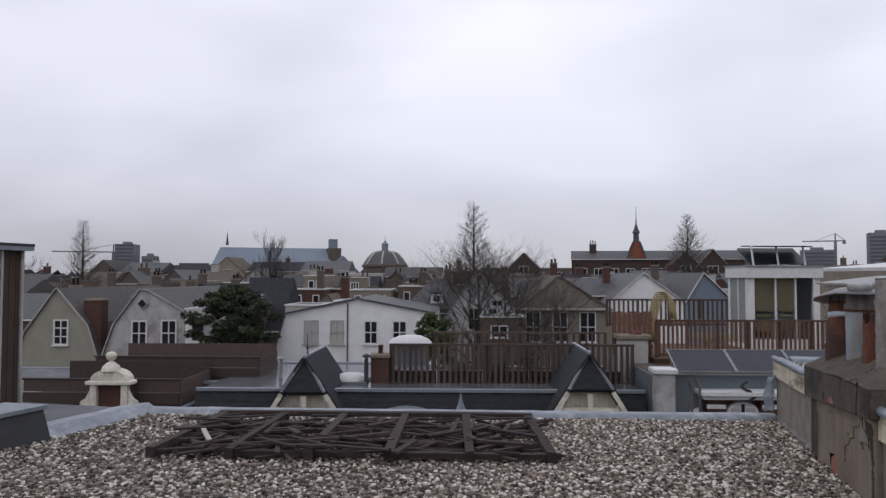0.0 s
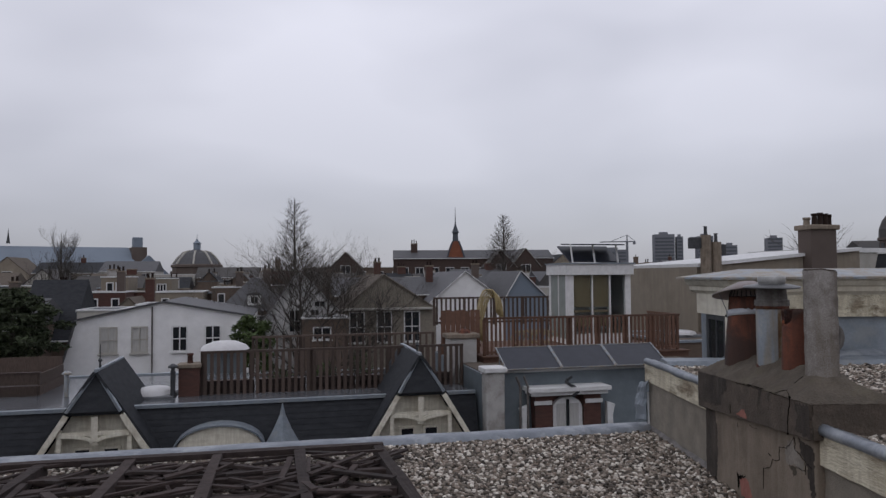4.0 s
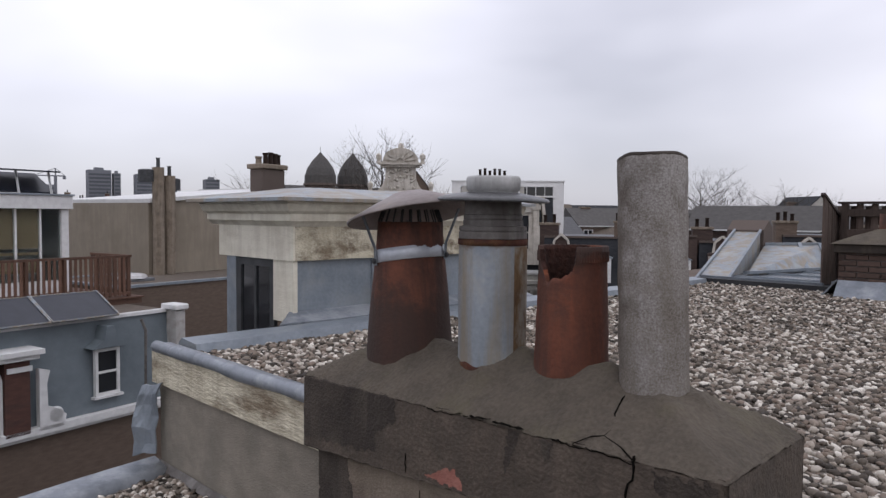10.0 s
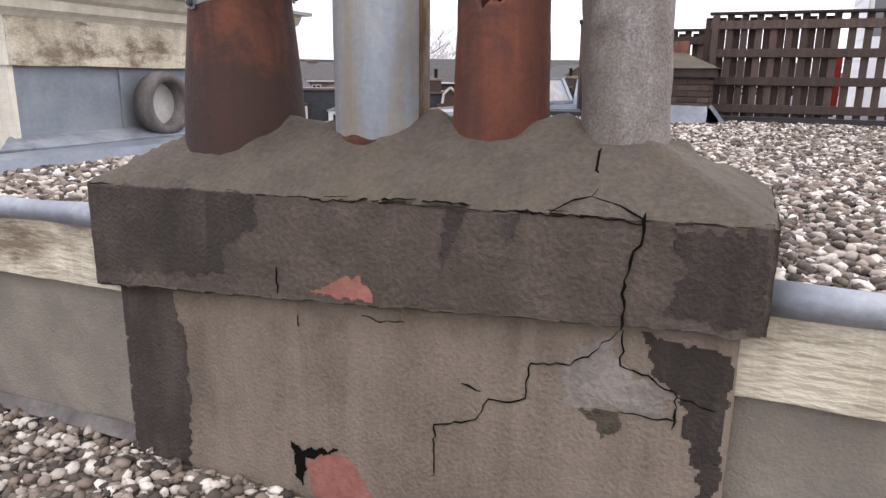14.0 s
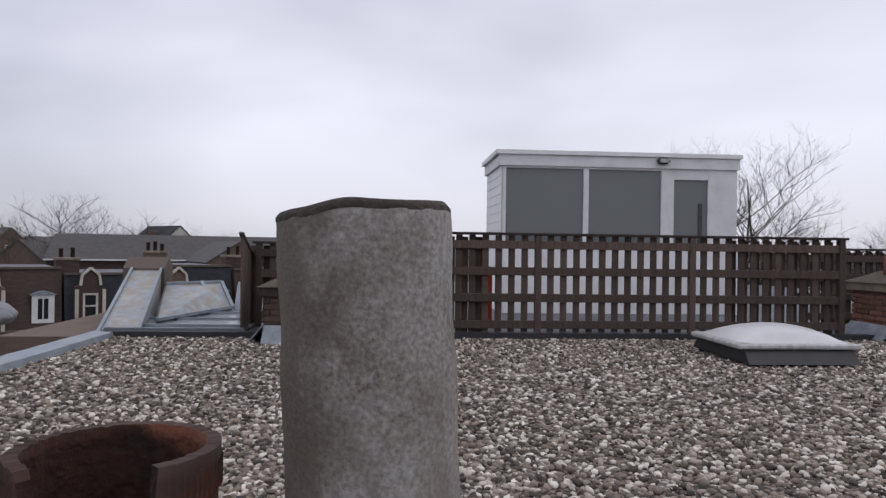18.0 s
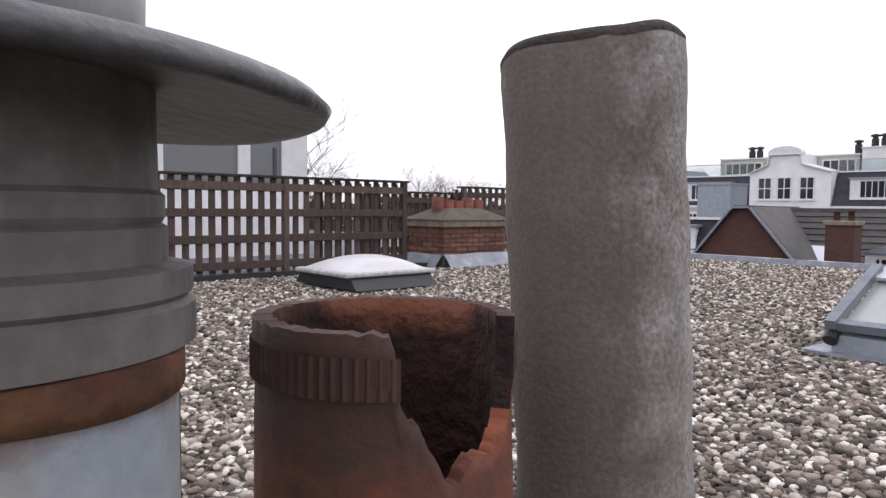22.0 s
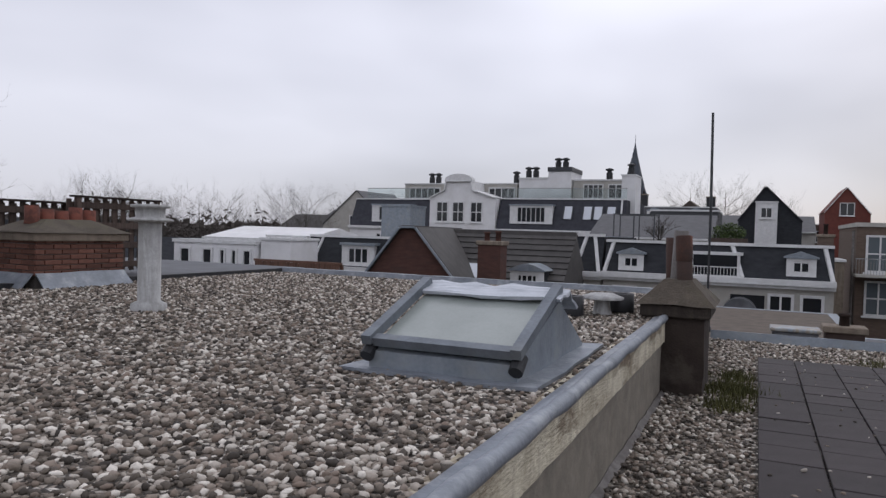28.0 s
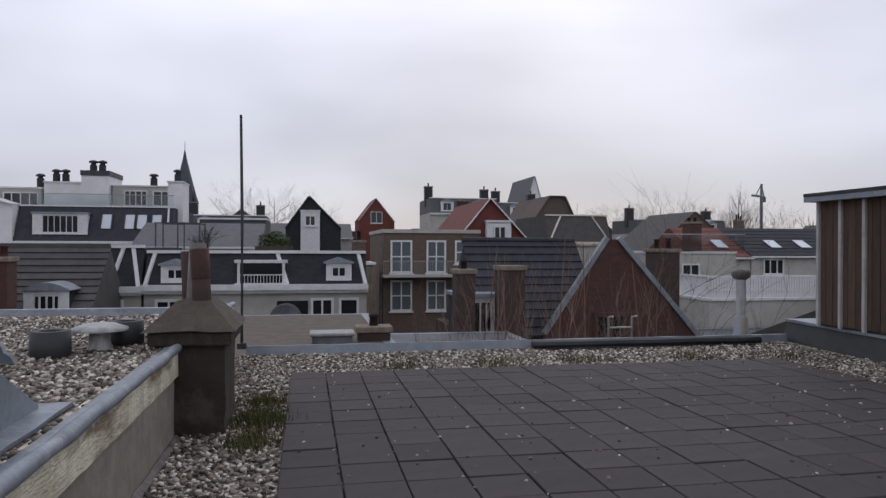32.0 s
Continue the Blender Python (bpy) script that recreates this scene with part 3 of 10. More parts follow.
def pane_wall(bm, x0, z0, x1, z1, y0, y1, holes):
    """An upright wall in x, z from y0 to y1 with rectangular openings right through it."""
    xs = sorted({x0, x1, *[h[0] for h in holes], *[h[2] for h in holes]})
    zs = sorted({z0, z1, *[h[1] for h in holes], *[h[3] for h in holes]})
    lattice(bm, xs, zs, lambda i, k: not any(h[0] < (xs[i] + xs[i + 1]) / 2 < h[2] and h[1] < (zs[k] + zs[k + 1]) / 2 < h[3] for h in holes), y0, y1)


def window(parent, x0, z0, x1, z1, y, frame_mat, pane_mat, nx=2, nz=1, bar=0.06, depth=0.1, sill=True, label=""):
    """A window in x, z whose outer face is at y (the viewer on the low-y side): frame with bars, panes and sill."""
    o = bar * 1.4
    xs, zs = [x0, x0 + o], [z0, z0 + o]
    for i in range(1, nx):
        c = x0 + (x1 - x0) * i / nx
        xs += [c - bar / 2, c + bar / 2]
    for k in range(1, nz):
        c = z0 + (z1 - z0) * k / nz
        zs += [c - bar / 2, c + bar / 2]
    xs += [x1 - o, x1]
    zs += [z1 - o, z1]
    bm = bmesh.new()
    lattice(bm, xs, zs, lambda i, k: i % 2 == 0 or k % 2 == 0, y, y + depth)
    w = part("window", bm, frame_mat, parent, label)
    for i in range(1, len(xs) - 1, 2):
        part("pane", boxes((xs[i], y + depth * 0.45, z0 + o, xs[i + 1], y + depth * 0.45 + 0.012, z1 - o)), pane_mat, w)
    if sill:
        part("sill", boxes((x0 - 0.08, y - 0.08, z0 - 0.08, x1 + 0.08, y + depth, z0 - 0.003)), frame_mat, w)
    return w


def chimney_stack(x, y, z0, z1, w, d, brick, pots, label, pot_h=0.45, group="", turn=0.0, pot_mat=None):
    """A far chimney: shaft, oversailing cap, a row of pots."""
    c = thing("chimney", label, "chimney", (x, y, z0), turn, group)
    h = z1 - z0
    part("shaft", boxes((-w / 2, -d / 2, 0, w / 2, d / 2, h - 0.15)), brick, c)
    part("cap", soft_box(-w / 2 - 0.06, -d / 2 - 0.06, h - 0.15, w / 2 + 0.06, d / 2 + 0.06, h, 0.02, 1), MORTAR, c)
    for i in range(pots):
        bm = bmesh.new()
        px = (i - (pots - 1) / 2) * w / max(pots, 1)
        k = 1 + 0.18 * math.sin(i * 2.3)
        lathe(bm, [(0.11, h - 0.03), (0.095, h + pot_h * k), (0.12, h + pot_h * k), (0.12, h + pot_h * k + 0.07), (0.07, h + pot_h * k + 0.07), (0.07, h + pot_h * k - 0.2)], 10, px, 0)
        part("pot", bm, pot_mat or SOOT, c, smooth=True)
    return c


def grow(bm, p, d, length, radius, depth, rnd, spread, up, sides=4, splits=3, thin=0.52):
    """Branches of a bare tree, each thinner than the last."""
    pts, q = [p], Vector(p)
    d = Vector(d).normalized()
    for _ in range(3):
        d = (d + Vector((rnd.uniform(-1, 1), rnd.uniform(-1, 1), rnd.uniform(-0.4, 0.9) * up)) * 0.22).normalized()
        q = q + d * length / 3
        pts.append(q.copy())
    tube(bm, pts, [radius, radius * 0.85, radius * 0.7, radius * 0.5], sides)
    if depth <= 0:
        return
    for i in range(splits + (1 if rnd.random() < 0.4 else 0)):
        at = Vector(pts[rnd.choice((1, 2, 2, 3))])
        side = Vector((rnd.gauss(0, 1), rnd.gauss(0, 1), rnd.gauss(0, 0.4))).normalized()
        nd = (d * (1 - spread) + side * spread + Vector((0, 0, up * 0.35))).normalized()
        grow(bm, at, nd, length * rnd.uniform(0.55, 0.8), radius * thin, depth - 1, rnd, spread, up, 3, splits, thin)


def bare_tree(x, y, z0, height, seed, label="tall bare winter tree with fine branches", columnar=False, bark=None, depth=3, radius=None, width=1.0):
    rnd = random.Random(seed)
    t = thing("bare_tree", label, "tree", (x, y, z0))
    r = radius or height * 0.018
    bm = bmesh.new()
    pts = [(0, 0, 0)]
    for i in range(1, 7):
        pts.append((rnd.uniform(-1, 1) * height * 0.012, rnd.uniform(-1, 1) * height * 0.012, height * i / 6.3))
    rad = [r * (1 - 0.15 * i) for i in range(7)]
    tube(bm, pts, rad, 7)
    part("trunk", bm, bark or BARK, t)
    bm = bmesh.new()
    k = 26 if columnar else 22
    for i in range(k):
        f = (0.22 if columnar else 0.34) + 0.62 * i / k
        a = Vector(pts[min(int(f * 6), 6)]).lerp(Vector(pts[min(int(f * 6) + 1, 6)]), f * 6 % 1)
        ang = i * 2.4 + rnd.random()
        rise = 1.6 if columnar else 0.75
        reach = height * (0.16 if columnar else 0.30) * (1.15 - f) * width + height * 0.06
        grow(bm, a, (math.cos(ang), math.sin(ang), rise), reach, r * 0.42 * (1.2 - f), depth - 1, rnd, 0.5 if not columnar else 0.3, 0.8 if columnar else 0.5)
    part("crown", bm, bark or BARK, t)
    return t


def cone_tree(x, y, z0, height, seed, label, width=0.13, start=0.35):
    """A dense pointed bare tree: many thin rising branches, shorter towards the tip."""
    rnd = random.Random(seed)
    t = thing("bare_tree", label, "tree", (x, y, z0))
    bm = bmesh.new()
    tube(bm, [(0, 0, 0), (0.1, 0, height * 0.4), (0, 0.1, height * 0.75), (0, 0, height)], [height * 0.014, height * 0.011, height * 0.006, 0.01], 6)
    part("trunk", bm, BARK, t)
    bm = bmesh.new()
    for i in range(170):
        f = start + (0.985 - start) * (i / 170) ** 0.9
        ang = i * 2.4 + rnd.random()
        k = min(1.0, (f - start) / 0.15 + 0.55)
        reach = height * width * (1.04 - (f - start) / (1 - start)) * k * rnd.uniform(0.8, 1.15) + 0.3
        grow(bm, (0, 0, f * height), (math.cos(ang), math.sin(ang), 0.55), reach, 0.06 * (1.3 - f), 2, rnd, 0.42, 0.5, 3)
    part("crown", bm, BARK, t)
    return t


def clumps(bm, centre, radii, count, size, rnd, flat=1.0):
    """Many small leaf blades through an uneven volume."""
    for _ in range(count):
        v = Vector((rnd.gauss(0, 1), rnd.gauss(0, 1), rnd.gauss(0, 1))).normalized() * rnd.random() ** 0.45
        p = Vector(centre) + Vector((v.x * radii[0], v.y * radii[1], v.z * radii[2]))
        a = Vector((rnd.gauss(0, 1), rnd.gauss(0, 1), rnd.gauss(0, 0.6) * flat)).normalized() * size * rnd.uniform(0.6, 1.4)
        b = a.cross(Vector((rnd.gauss(0, 1), rnd.gauss(0, 1), rnd.gauss(0, 1)))).normalized() * size * 0.35
        bm.faces.new([bm.verts.new(q) for q in (p - a, p + b, p + a, p - b)])


# ---- the two roofs ----
XL, YF, YB = -8.75, 2.40, -12.14      # lower roof: left side, front edge at the party wall, back edge
SLANT = 0.19                          # the front edge runs askew to the party wall
BX, BF, BBK, BZ = 6.95, 2.44, -11.2, 0.69   # higher roof: right side, front, back, level

ground = solid("ground", boxes((-3000, -3000, -14.4, 3000, 3000, -14.0)), GROUND, "hazy city ground far below the roofs", "ground", "structure")
street = solid("road", boxes((-160, 6.5, -13.99, 160, 17, -13.95)), STREET, "grey asphalt street between the two rows of houses", "road", "structure")

bm = bmesh.new()
outline = [(-8.87, YB), (-0.004, YB), (-0.004, YF), (-7.62, YF - 7.62 * SLANT)]
low = [bm.verts.new((x, y, -0.4)) for x, y in outline]
top = [bm.verts.new((x, y, -0.012)) for x, y in outline]
bm.faces.new(top)
bm.faces.new(low[::-1])
for i in range(4):
    bm.faces.new((low[i], low[(i + 1) % 4], top[(i + 1) % 4], top[i]))
solid("roof_slab_lower", bm, GRAVEL, "flat roof deck covered with loose grey and white gravel", "roof", "structure")
solid("roof_slab_upper", boxes((0.132, BBK, 0.2, BX, BF - 0.15, BZ - 0.012)), GRAVEL, "higher flat roof deck covered with loose pale gravel", "roof", "structure")
solid("house_body", boxes((XL + 1.2, YB + 0.05, -14.0, BX - 0.05, 0.6, -0.402)), RED_BRICK, "dark red brick body of the houses under the flat roofs", "wall", "structure")

# front edge of the lower roof: timber upstand dressed in lead
bm = bmesh.new()
prism(bm, [(YF - 0.12, -0.03), (YF - 0.09, 0.035), (YF + 0.07, 0.055), (YF + 0.10, 0.03), (YF + 0.10, -0.35), (YF - 0.12, -0.35)], -7.75, -0.03, flip=True)
bmesh.ops.subdivide_edges(bm, edges=[e for e in bm.edges if abs(e.verts[0].co.x - e.verts[1].co.x) > 2], cuts=50)
for v in bm.verts:
    v.co.y += SLANT * v.co.x
roughen(bm, 0.008, 3)
solid("edge_trim_front", bm, LEAD, "dull blue-grey lead-covered front edge of the lower roof", "roof edge", "structure", True)

bm = bmesh.new()
prism(bm, [(YB - 0.12, -0.3), (YB - 0.12, 0.10), (YB + 0.06, 0.12), (YB + 0.08, -0.02), (YB + 0.08, -0.3)], XL, -0.2, flip=True)
bmesh.ops.subdivide_edges(bm, edges=[e for e in bm.edges if abs(e.verts[0].co.x - e.verts[1].co.x) > 2], cuts=40)
roughen(bm, 0.006, 3)
solid("edge_trim_back", bm, ZINC, "grey zinc-capped back edge of the terrace roof", "roof edge", "structure")

vp = thing("vent_pipe", "pale grey upright vent pipe with a flat cap", "vent pipe", (-8.16, YB - 0.3, -0.4))
bm = bmesh.new()
lathe(bm, [(0.085, 0), (0.08, 1.0), (0.08, 1.42)], 18)
part("pipe", bm, WHITE_PLASTIC, vp, smooth=True)
bm = bmesh.new()
lathe(bm, [(0.09, 1.40), (0.15, 1.45), (0.155, 1.52), (0.14, 1.56), (0.001, 1.58)], 18)
part("cap", bm, GREY_PLASTIC, vp, smooth=True)
bm = bmesh.new()
lathe(bm, [(0.12, 0.0), (0.12, 0.75), (0.08, 0.8)], 18)
part("collar", bm, GALV, vp, smooth=True)
ld = thing("roof_ladder", "pale metal ladder head over the back edge of the roof", "ladder", (-5.95, YB - 0.2, -1.2))
for u in (-0.2, 0.2):
    bm = bmesh.new()
    tube(bm, [(u, 0, 0), (u, 0.0, 1.62), (u, 0.14, 1.64)], [0.02] * 3, 8)
    part("rail", bm, WHITE_PLASTIC, ld, smooth=True)
for k in range(5):
    bm = bmesh.new()
    tube(bm, [(-0.2, 0, 0.25 + 0.3 * k), (0.2, 0, 0.25 + 0.3 * k)], [0.015] * 2, 8)
    part("rung", bm, WHITE_PLASTIC, ld, smooth=True)
rl = thing("bitumen_roll", "long black roll of roofing felt lying along the back edge", "roofing roll")
bm = bmesh.new()
tube(bm, [(XL + 0.6 + i * 0.38, YB + 0.2 + 0.02 * math.sin(i * 1.7), 0.06) for i in range(11)], [0.065] * 11, 8)
part("roll", bm, BITUMEN, rl)
bm = bmesh.new()
sheet(bm, [(XL + 0.62, YB + 0.24, 0.012), (XL + 4.3, YB + 0.25, 0.012), (XL + 4.2, YB + 0.36, 0.03), (XL + 0.75, YB + 0.35, 0.025)], 0.008)
roughen(bm, 0.01, 4, 4)
part("loose_end", bm, BITUMEN, rl, "curled loose end of the felt")

# ---- party wall between the roofs ----
party = thing("wall_party", "rough plaster party wall with peeling cream fascia board", "wall", kind="structure")
for name, ya, yb in (("plaster_face", 0.70, BF), ("plaster_face", -7.72, -0.94), ("plaster_face", YB + 0.1, -8.62)):
    bm = boxes((0.0, ya, -0.3, 0.13, yb, 0.50))
    bmesh.ops.subdivide_edges(bm, edges=[e for e in bm.edges if abs(e.verts[0].co.y - e.verts[1].co.y) > 1], cuts=int((yb - ya) * 9))
    bmesh.ops.subdivide_edges(bm, edges=[e for e in bm.edges if abs(e.verts[0].co.z - e.verts[1].co.z) > 0.4], cuts=8)
    roughen(bm, 0.008, 5)
    part(name, bm, PLASTER, party)
    bm = boxes((-0.028, ya, 0.502, 0.13, yb, 0.70))
    bmesh.ops.subdivide_edges(bm, edges=[e for e in bm.edges if abs(e.verts[0].co.y - e.verts[1].co.y) > 1], cuts=int((yb - ya) * 9))
    roughen(bm, 0.006, 6)
    part("fascia_board", bm, PEELING, party, "peeling cream-painted timber fascia")
    bm = bmesh.new()
    k = int((yb - ya) * 5) + 2
    tube(bm, [(-0.022, ya + (yb - ya) * i / (k - 1), 0.722 + 0.004 * math.sin(i * 1.3)) for i in range(k)], [0.036 + 0.004 * math.sin(i * 2.1) for i in range(k)], 9)
    v = box(bm, -0.02, ya, 0.701, 0.060, yb, 0.734)
    part("coping_roll", bm, LEAD, party, "dented lead roll along the top edge", True)
    bm = bmesh.new()
    sheet(bm, [(-0.045, ya, 0.004), (-0.008, ya, 0.04), (-0.008, yb, 0.04), (-0.045, yb, 0.004)], 0.012)
    bmesh.ops.subdivide_edges(bm, edges=[e for e in bm.edges if abs(e.verts[0].co.y - e.verts[1].co.y) > 1], cuts=int((yb - ya) * 6))
    roughen(bm, 0.014, 6)
    part("base_flashing", bm, GREY_PLASTIC, party, "lead flashing at the foot of the wall")
# the front end of the party wall, cream timber return with a hanging lead tongue
bm = boxes((-0.03, BF + 0.002, 0.50, 0.14, BF + 0.05, 0.70))
part("end_board", bm, PEELING, party)
bm = bmesh.new()
sheet(bm, [(-0.05, BF - 0.1, 0.52), (-0.09, BF + 0.08, 0.50), (-0.14, BF + 0.10, 0.08), (-0.06, BF - 0.04, 0.10)], 0.01)
bmesh.ops.subdivide_edges(bm, edges=bm.edges[:], cuts=5, use_grid_fill=True)
roughen(bm, 0.03, 7)
part("lead_tongue", bm, ZINC, party, "loose hanging zinc sheet")

# front edge of the higher roof
bm = bmesh.new()
prism(bm, [(BF - 0.2, BZ - 0.03), (BF - 0.18, BZ + 0.045), (BF + 0.02, BZ + 0.055), (BF + 0.06, BZ + 0.02), (BF + 0.06, BZ - 0.4), (BF - 0.2, BZ - 0.4)], 0.14, BX + 0.05, flip=True)
bmesh.ops.subdivide_edges(bm, edges=[e for e in bm.edges if abs(e.verts[0].co.x - e.verts[1].co.x) > 2], cuts=40)
roughen(bm, 0.006, 4)
solid("edge_trim_upper_front", bm, ZINC, "grey zinc strip along the front edge of the higher roof", "roof edge", "structure")
bm = bmesh.new()
prism(bm, [(BBK - 0.1, BZ - 0.4), (BBK - 0.1, BZ + 0.06), (BBK + 0.08, BZ + 0.065), (BBK + 0.1, BZ - 0.03), (BBK + 0.1, BZ - 0.4)], 0.14, BX + 0.05, flip=True)
bmesh.ops.subdivide_edges(bm, edges=[e for e in bm.edges if abs(e.verts[0].co.x - e.verts[1].co.x) > 2], cuts=30)
roughen(bm, 0.006, 4)
solid("edge_trim_upper_back", bm, LEAD, "grey lead strip along the back edge of the higher roof", "roof edge", "structure")
solid("edge_trim_upper_side", boxes((BX, BBK, BZ - 0.4, BX + 0.14, BF, BZ + 0.05)), BITUMEN, "black bitumen kerb below the trellis fence", "roof edge", "structure")


# ---- the cracked chimney ----
def ragged(pts, seed, step=0.02, amount=0.006, closed=True):
    """A polyline with more points, each a little off."""
    rnd, out = random.Random(seed), []
    n = len(pts) if closed else len(pts) - 1
    for i in range(n):
        p, q = Vector(pts[i]), Vector(pts[(i + 1) % len(pts)])
        k = max(1, int((q - p).length / step))
        for j in range(k):
            c = p.lerp(q, j / k)
            f = 0.3 if j == 0 else 1.0
            out.append((c.x + rnd.uniform(-1, 1) * amount * f, c.y + rnd.uniform(-1, 1) * amount * f))
    if not closed:
        out.append(tuple(pts[-1]))
    return out


def cracked_chimney():
    c = thing("chimney", "wide cracked grey rendered chimney with sloping mossy mortar top", "chimney")
    x0, x1, y0, y1 = -0.055, 0.40, -0.95, 0.745
    bm = boxes((x0, y0, -0.2, x1, y1, 0.66))
    bmesh.ops.subdivide_edges(bm, edges=bm.edges[:], cuts=24, use_grid_fill=True)
    bmesh.ops.bevel(bm, geom=[e for e in bm.edges if len(e.link_faces) == 2 and e.calc_face_angle() > 1.2], offset=0.008, segments=1, affect="EDGES")
    for v in bm.verts:
        v.co += 0.005 * noise.noise_vector(v.co * 5) + 0.002 * noise.noise_vector(v.co * 19)
    shaft_skin = bvhtree.BVHTree.FromBMesh(bm)
    part("shaft", bm, MORTAR, c, smooth=True)
    def sag(y):
        """The slab dips towards the street."""
        return -0.0055 - 0.0197 * (y + 0.105)
    # slab, deeper towards the street end, and sloping mortar top
    bm = boxes((-0.10, -0.995, 0.60, 0.44, 0.785, 0.868))
    bmesh.ops.subdivide_edges(bm, edges=bm.edges[:], cuts=56, use_grid_fill=True)
    bmesh.ops.bevel(bm, geom=[e for e in bm.edges if len(e.link_faces) == 2 and e.calc_face_angle() > 1.2], offset=0.010, segments=2, affect="EDGES")
    for v in bm.verts:
        u = (v.co.y + 0.995) / 1.78
        if v.co.z < 0.70:
            f = 1 - max(0.0, (v.co.z - 0.60) / 0.10)
            v.co.z += f * (0.045 - 0.085 * u + 0.010 * noise.noise(Vector((v.co.y * 11, 1, 0))) + 0.008 * noise.noise(Vector((v.co.y * 37, 2, 0))))
        v.co += 0.0035 * noise.noise_vector(v.co * 7) + 0.0022 * noise.noise_vector(v.co * 23)
        v.co.z += sag(v.co.y)
    slab_skin = bvhtree.BVHTree.FromBMesh(bm)
    part("cap_slab", bm, SLAB, c, "stained mortar slab", True)
    bm = bmesh.new()
    nx, ny = 30, 80
    grid = []
    for i in range(nx + 1):
        row = []
        for j in range(ny + 1):
            u, w = i / nx, j / ny
            x, y = -0.099 + 0.538 * u, -0.993 + 1.777 * w
            ex = min((x + 0.099) / 0.24, (0.439 - x) / 0.24, 1.0)
            ey = min((y + 0.993) / 0.34, (0.784 - y) / 0.34, 1.0)
            z = 0.862 + 0.168 * max(0.0, min(ex, ey)) ** 0.85 + 0.012 * noise.noise(Vector((x, y, 0)) * 9) + 0.006 * noise.noise(Vector((x, y, 3)) * 31)
            for py in (0.42, -0.045, -0.348, -0.662):
                d = math.hypot(x - 0.165, y - py)
                z += 0.03 * max(0.0, 1 - abs(d - 0.13) / 0.06) * (0.6 + 0.8 * noise.noise(Vector((x, y, 7)) * 14))
            row.append(bm.verts.new((x, y, z + sag(y))))
        grid.append(row)
    for i in range(nx):
        for j in range(ny):
            bm.faces.new((grid[i][j], grid[i + 1][j], grid[i + 1][j + 1], grid[i][j + 1]))
    part("mortar_top", bm, FLAUNCH, c, "greenish sloping mortar top", True)

    def patch(name, pts, x, mat, label="", seed=1, amount=0.006, thick=0.003):
        """A thin crust that follows the wall and frays out at its edge."""
        line = ragged(pts, seed, 0.018, amount)
        skin = slab_skin if x < -0.09 else shaft_skin
        cell, lift = 0.0045, 0.0007 + 0.00012 * seed
        ya, yb = min(p[0] for p in line), max(p[0] for p in line)
        za, zb = min(p[1] for p in line), max(p[1] for p in line)
        b, cache = bmesh.new(), {}

        def corner(i, j):
            if (i, j) not in cache:
                hit = skin.ray_cast(Vector((-0.3, ya + i * cell, za + j * cell)), Vector((1, 0, 0)))[0]
                cache[i, j] = b.verts.new((hit.x - lift, hit.y, hit.z)) if hit else None
            return cache[i, j]
        for i in range(int((yb - ya) / cell) + 1):
            for j in range(int((zb - za) / cell) + 1):
                py, pz = ya + (i + 0.5) * cell, za + (j + 0.5) * cell
                qy = py + 0.012 * noise.noise(Vector((py * 45, pz * 45, seed)))
                qz = pz + 0.012 * noise.noise(Vector((py * 45, pz * 45, seed + 9)))
                inside = False
                for (y1_, z1_), (y2_, z2_) in zip(line, line[1:] + line[:1]):
                    if (z1_ > qz) != (z2_ > qz) and qy < (y2_ - y1_) * (qz - z1_) / (z2_ - z1_) + y1_:
                        inside = not inside
                if inside:
                    q = [corner(i, j), corner(i, j + 1), corner(i + 1, j + 1), corner(i + 1, j)]
                    if all(q) and max(v.co.x for v in q) - min(v.co.x for v in q) < 0.02:
                        b.faces.new(q)
        # keep the one largest piece
        left, best = set(b.faces), []
        while left:
            todo, piece = [left.pop()], []
            while todo:
                f = todo.pop()
                piece.append(f)
                for e in f.edges:
                    for g in e.link_faces:
                        if g in left:
                            left.remove(g)
                            todo.append(g)
            best = max(best, piece, key=len)
        keep = set(best)
        bmesh.ops.delete(b, geom=[f for f in b.faces if f not in keep], context="FACES")
        bmesh.ops.delete(b, geom=[v for v in b.verts if not v.link_faces], context="VERTS")
        part(name, b, mat, c, label, True)
    fx, sx = x0 - 0.0045, -0.1045
    patch("mortar_patch", [(0.735, -0.1), (0.735, 0.60), (0.55, 0.60), (0.535, 0.5), (0.50, 0.41), (0.50, 0.23), (0.53, -0.1)], fx, MORTAR_DARK, "darker mortar repair patch", 2, 0.004)
    patch("mortar_patch", [(-0.94, -0.1), (-0.94, 0.60), (-0.76, 0.62), (-0.80, 0.52), (-0.85, 0.49), (-0.86, 0.40), (-0.90, 0.3), (-0.88, -0.1)], fx, MORTAR_DARK, "", 3)
    patch("pale_patch", [(-0.59, 0.53), (-0.68, 0.60), (-0.74, 0.53), (-0.83, 0.49), (-0.82, 0.42), (-0.70, 0.44), (-0.60, 0.42)], fx + 0.001, PALE_RENDER, "pale worn render", 4, 0.012)
    patch("dark_stain", [(0.775, 0.58), (0.775, 0.85), (0.45, 0.855), (0.20, 0.85), (0.19, 0.77), (0.30, 0.71), (0.31, 0.63), (0.48, 0.61)], sx, MORTAR_DARK, "", 5, 0.009)
    patch("dark_stain", [(-0.32, 0.86), (-0.37, 0.865), (-0.36, 0.82), (-0.335, 0.76), (-0.32, 0.72), (-0.31, 0.78)], sx, MORTAR_DARK, "", 6)
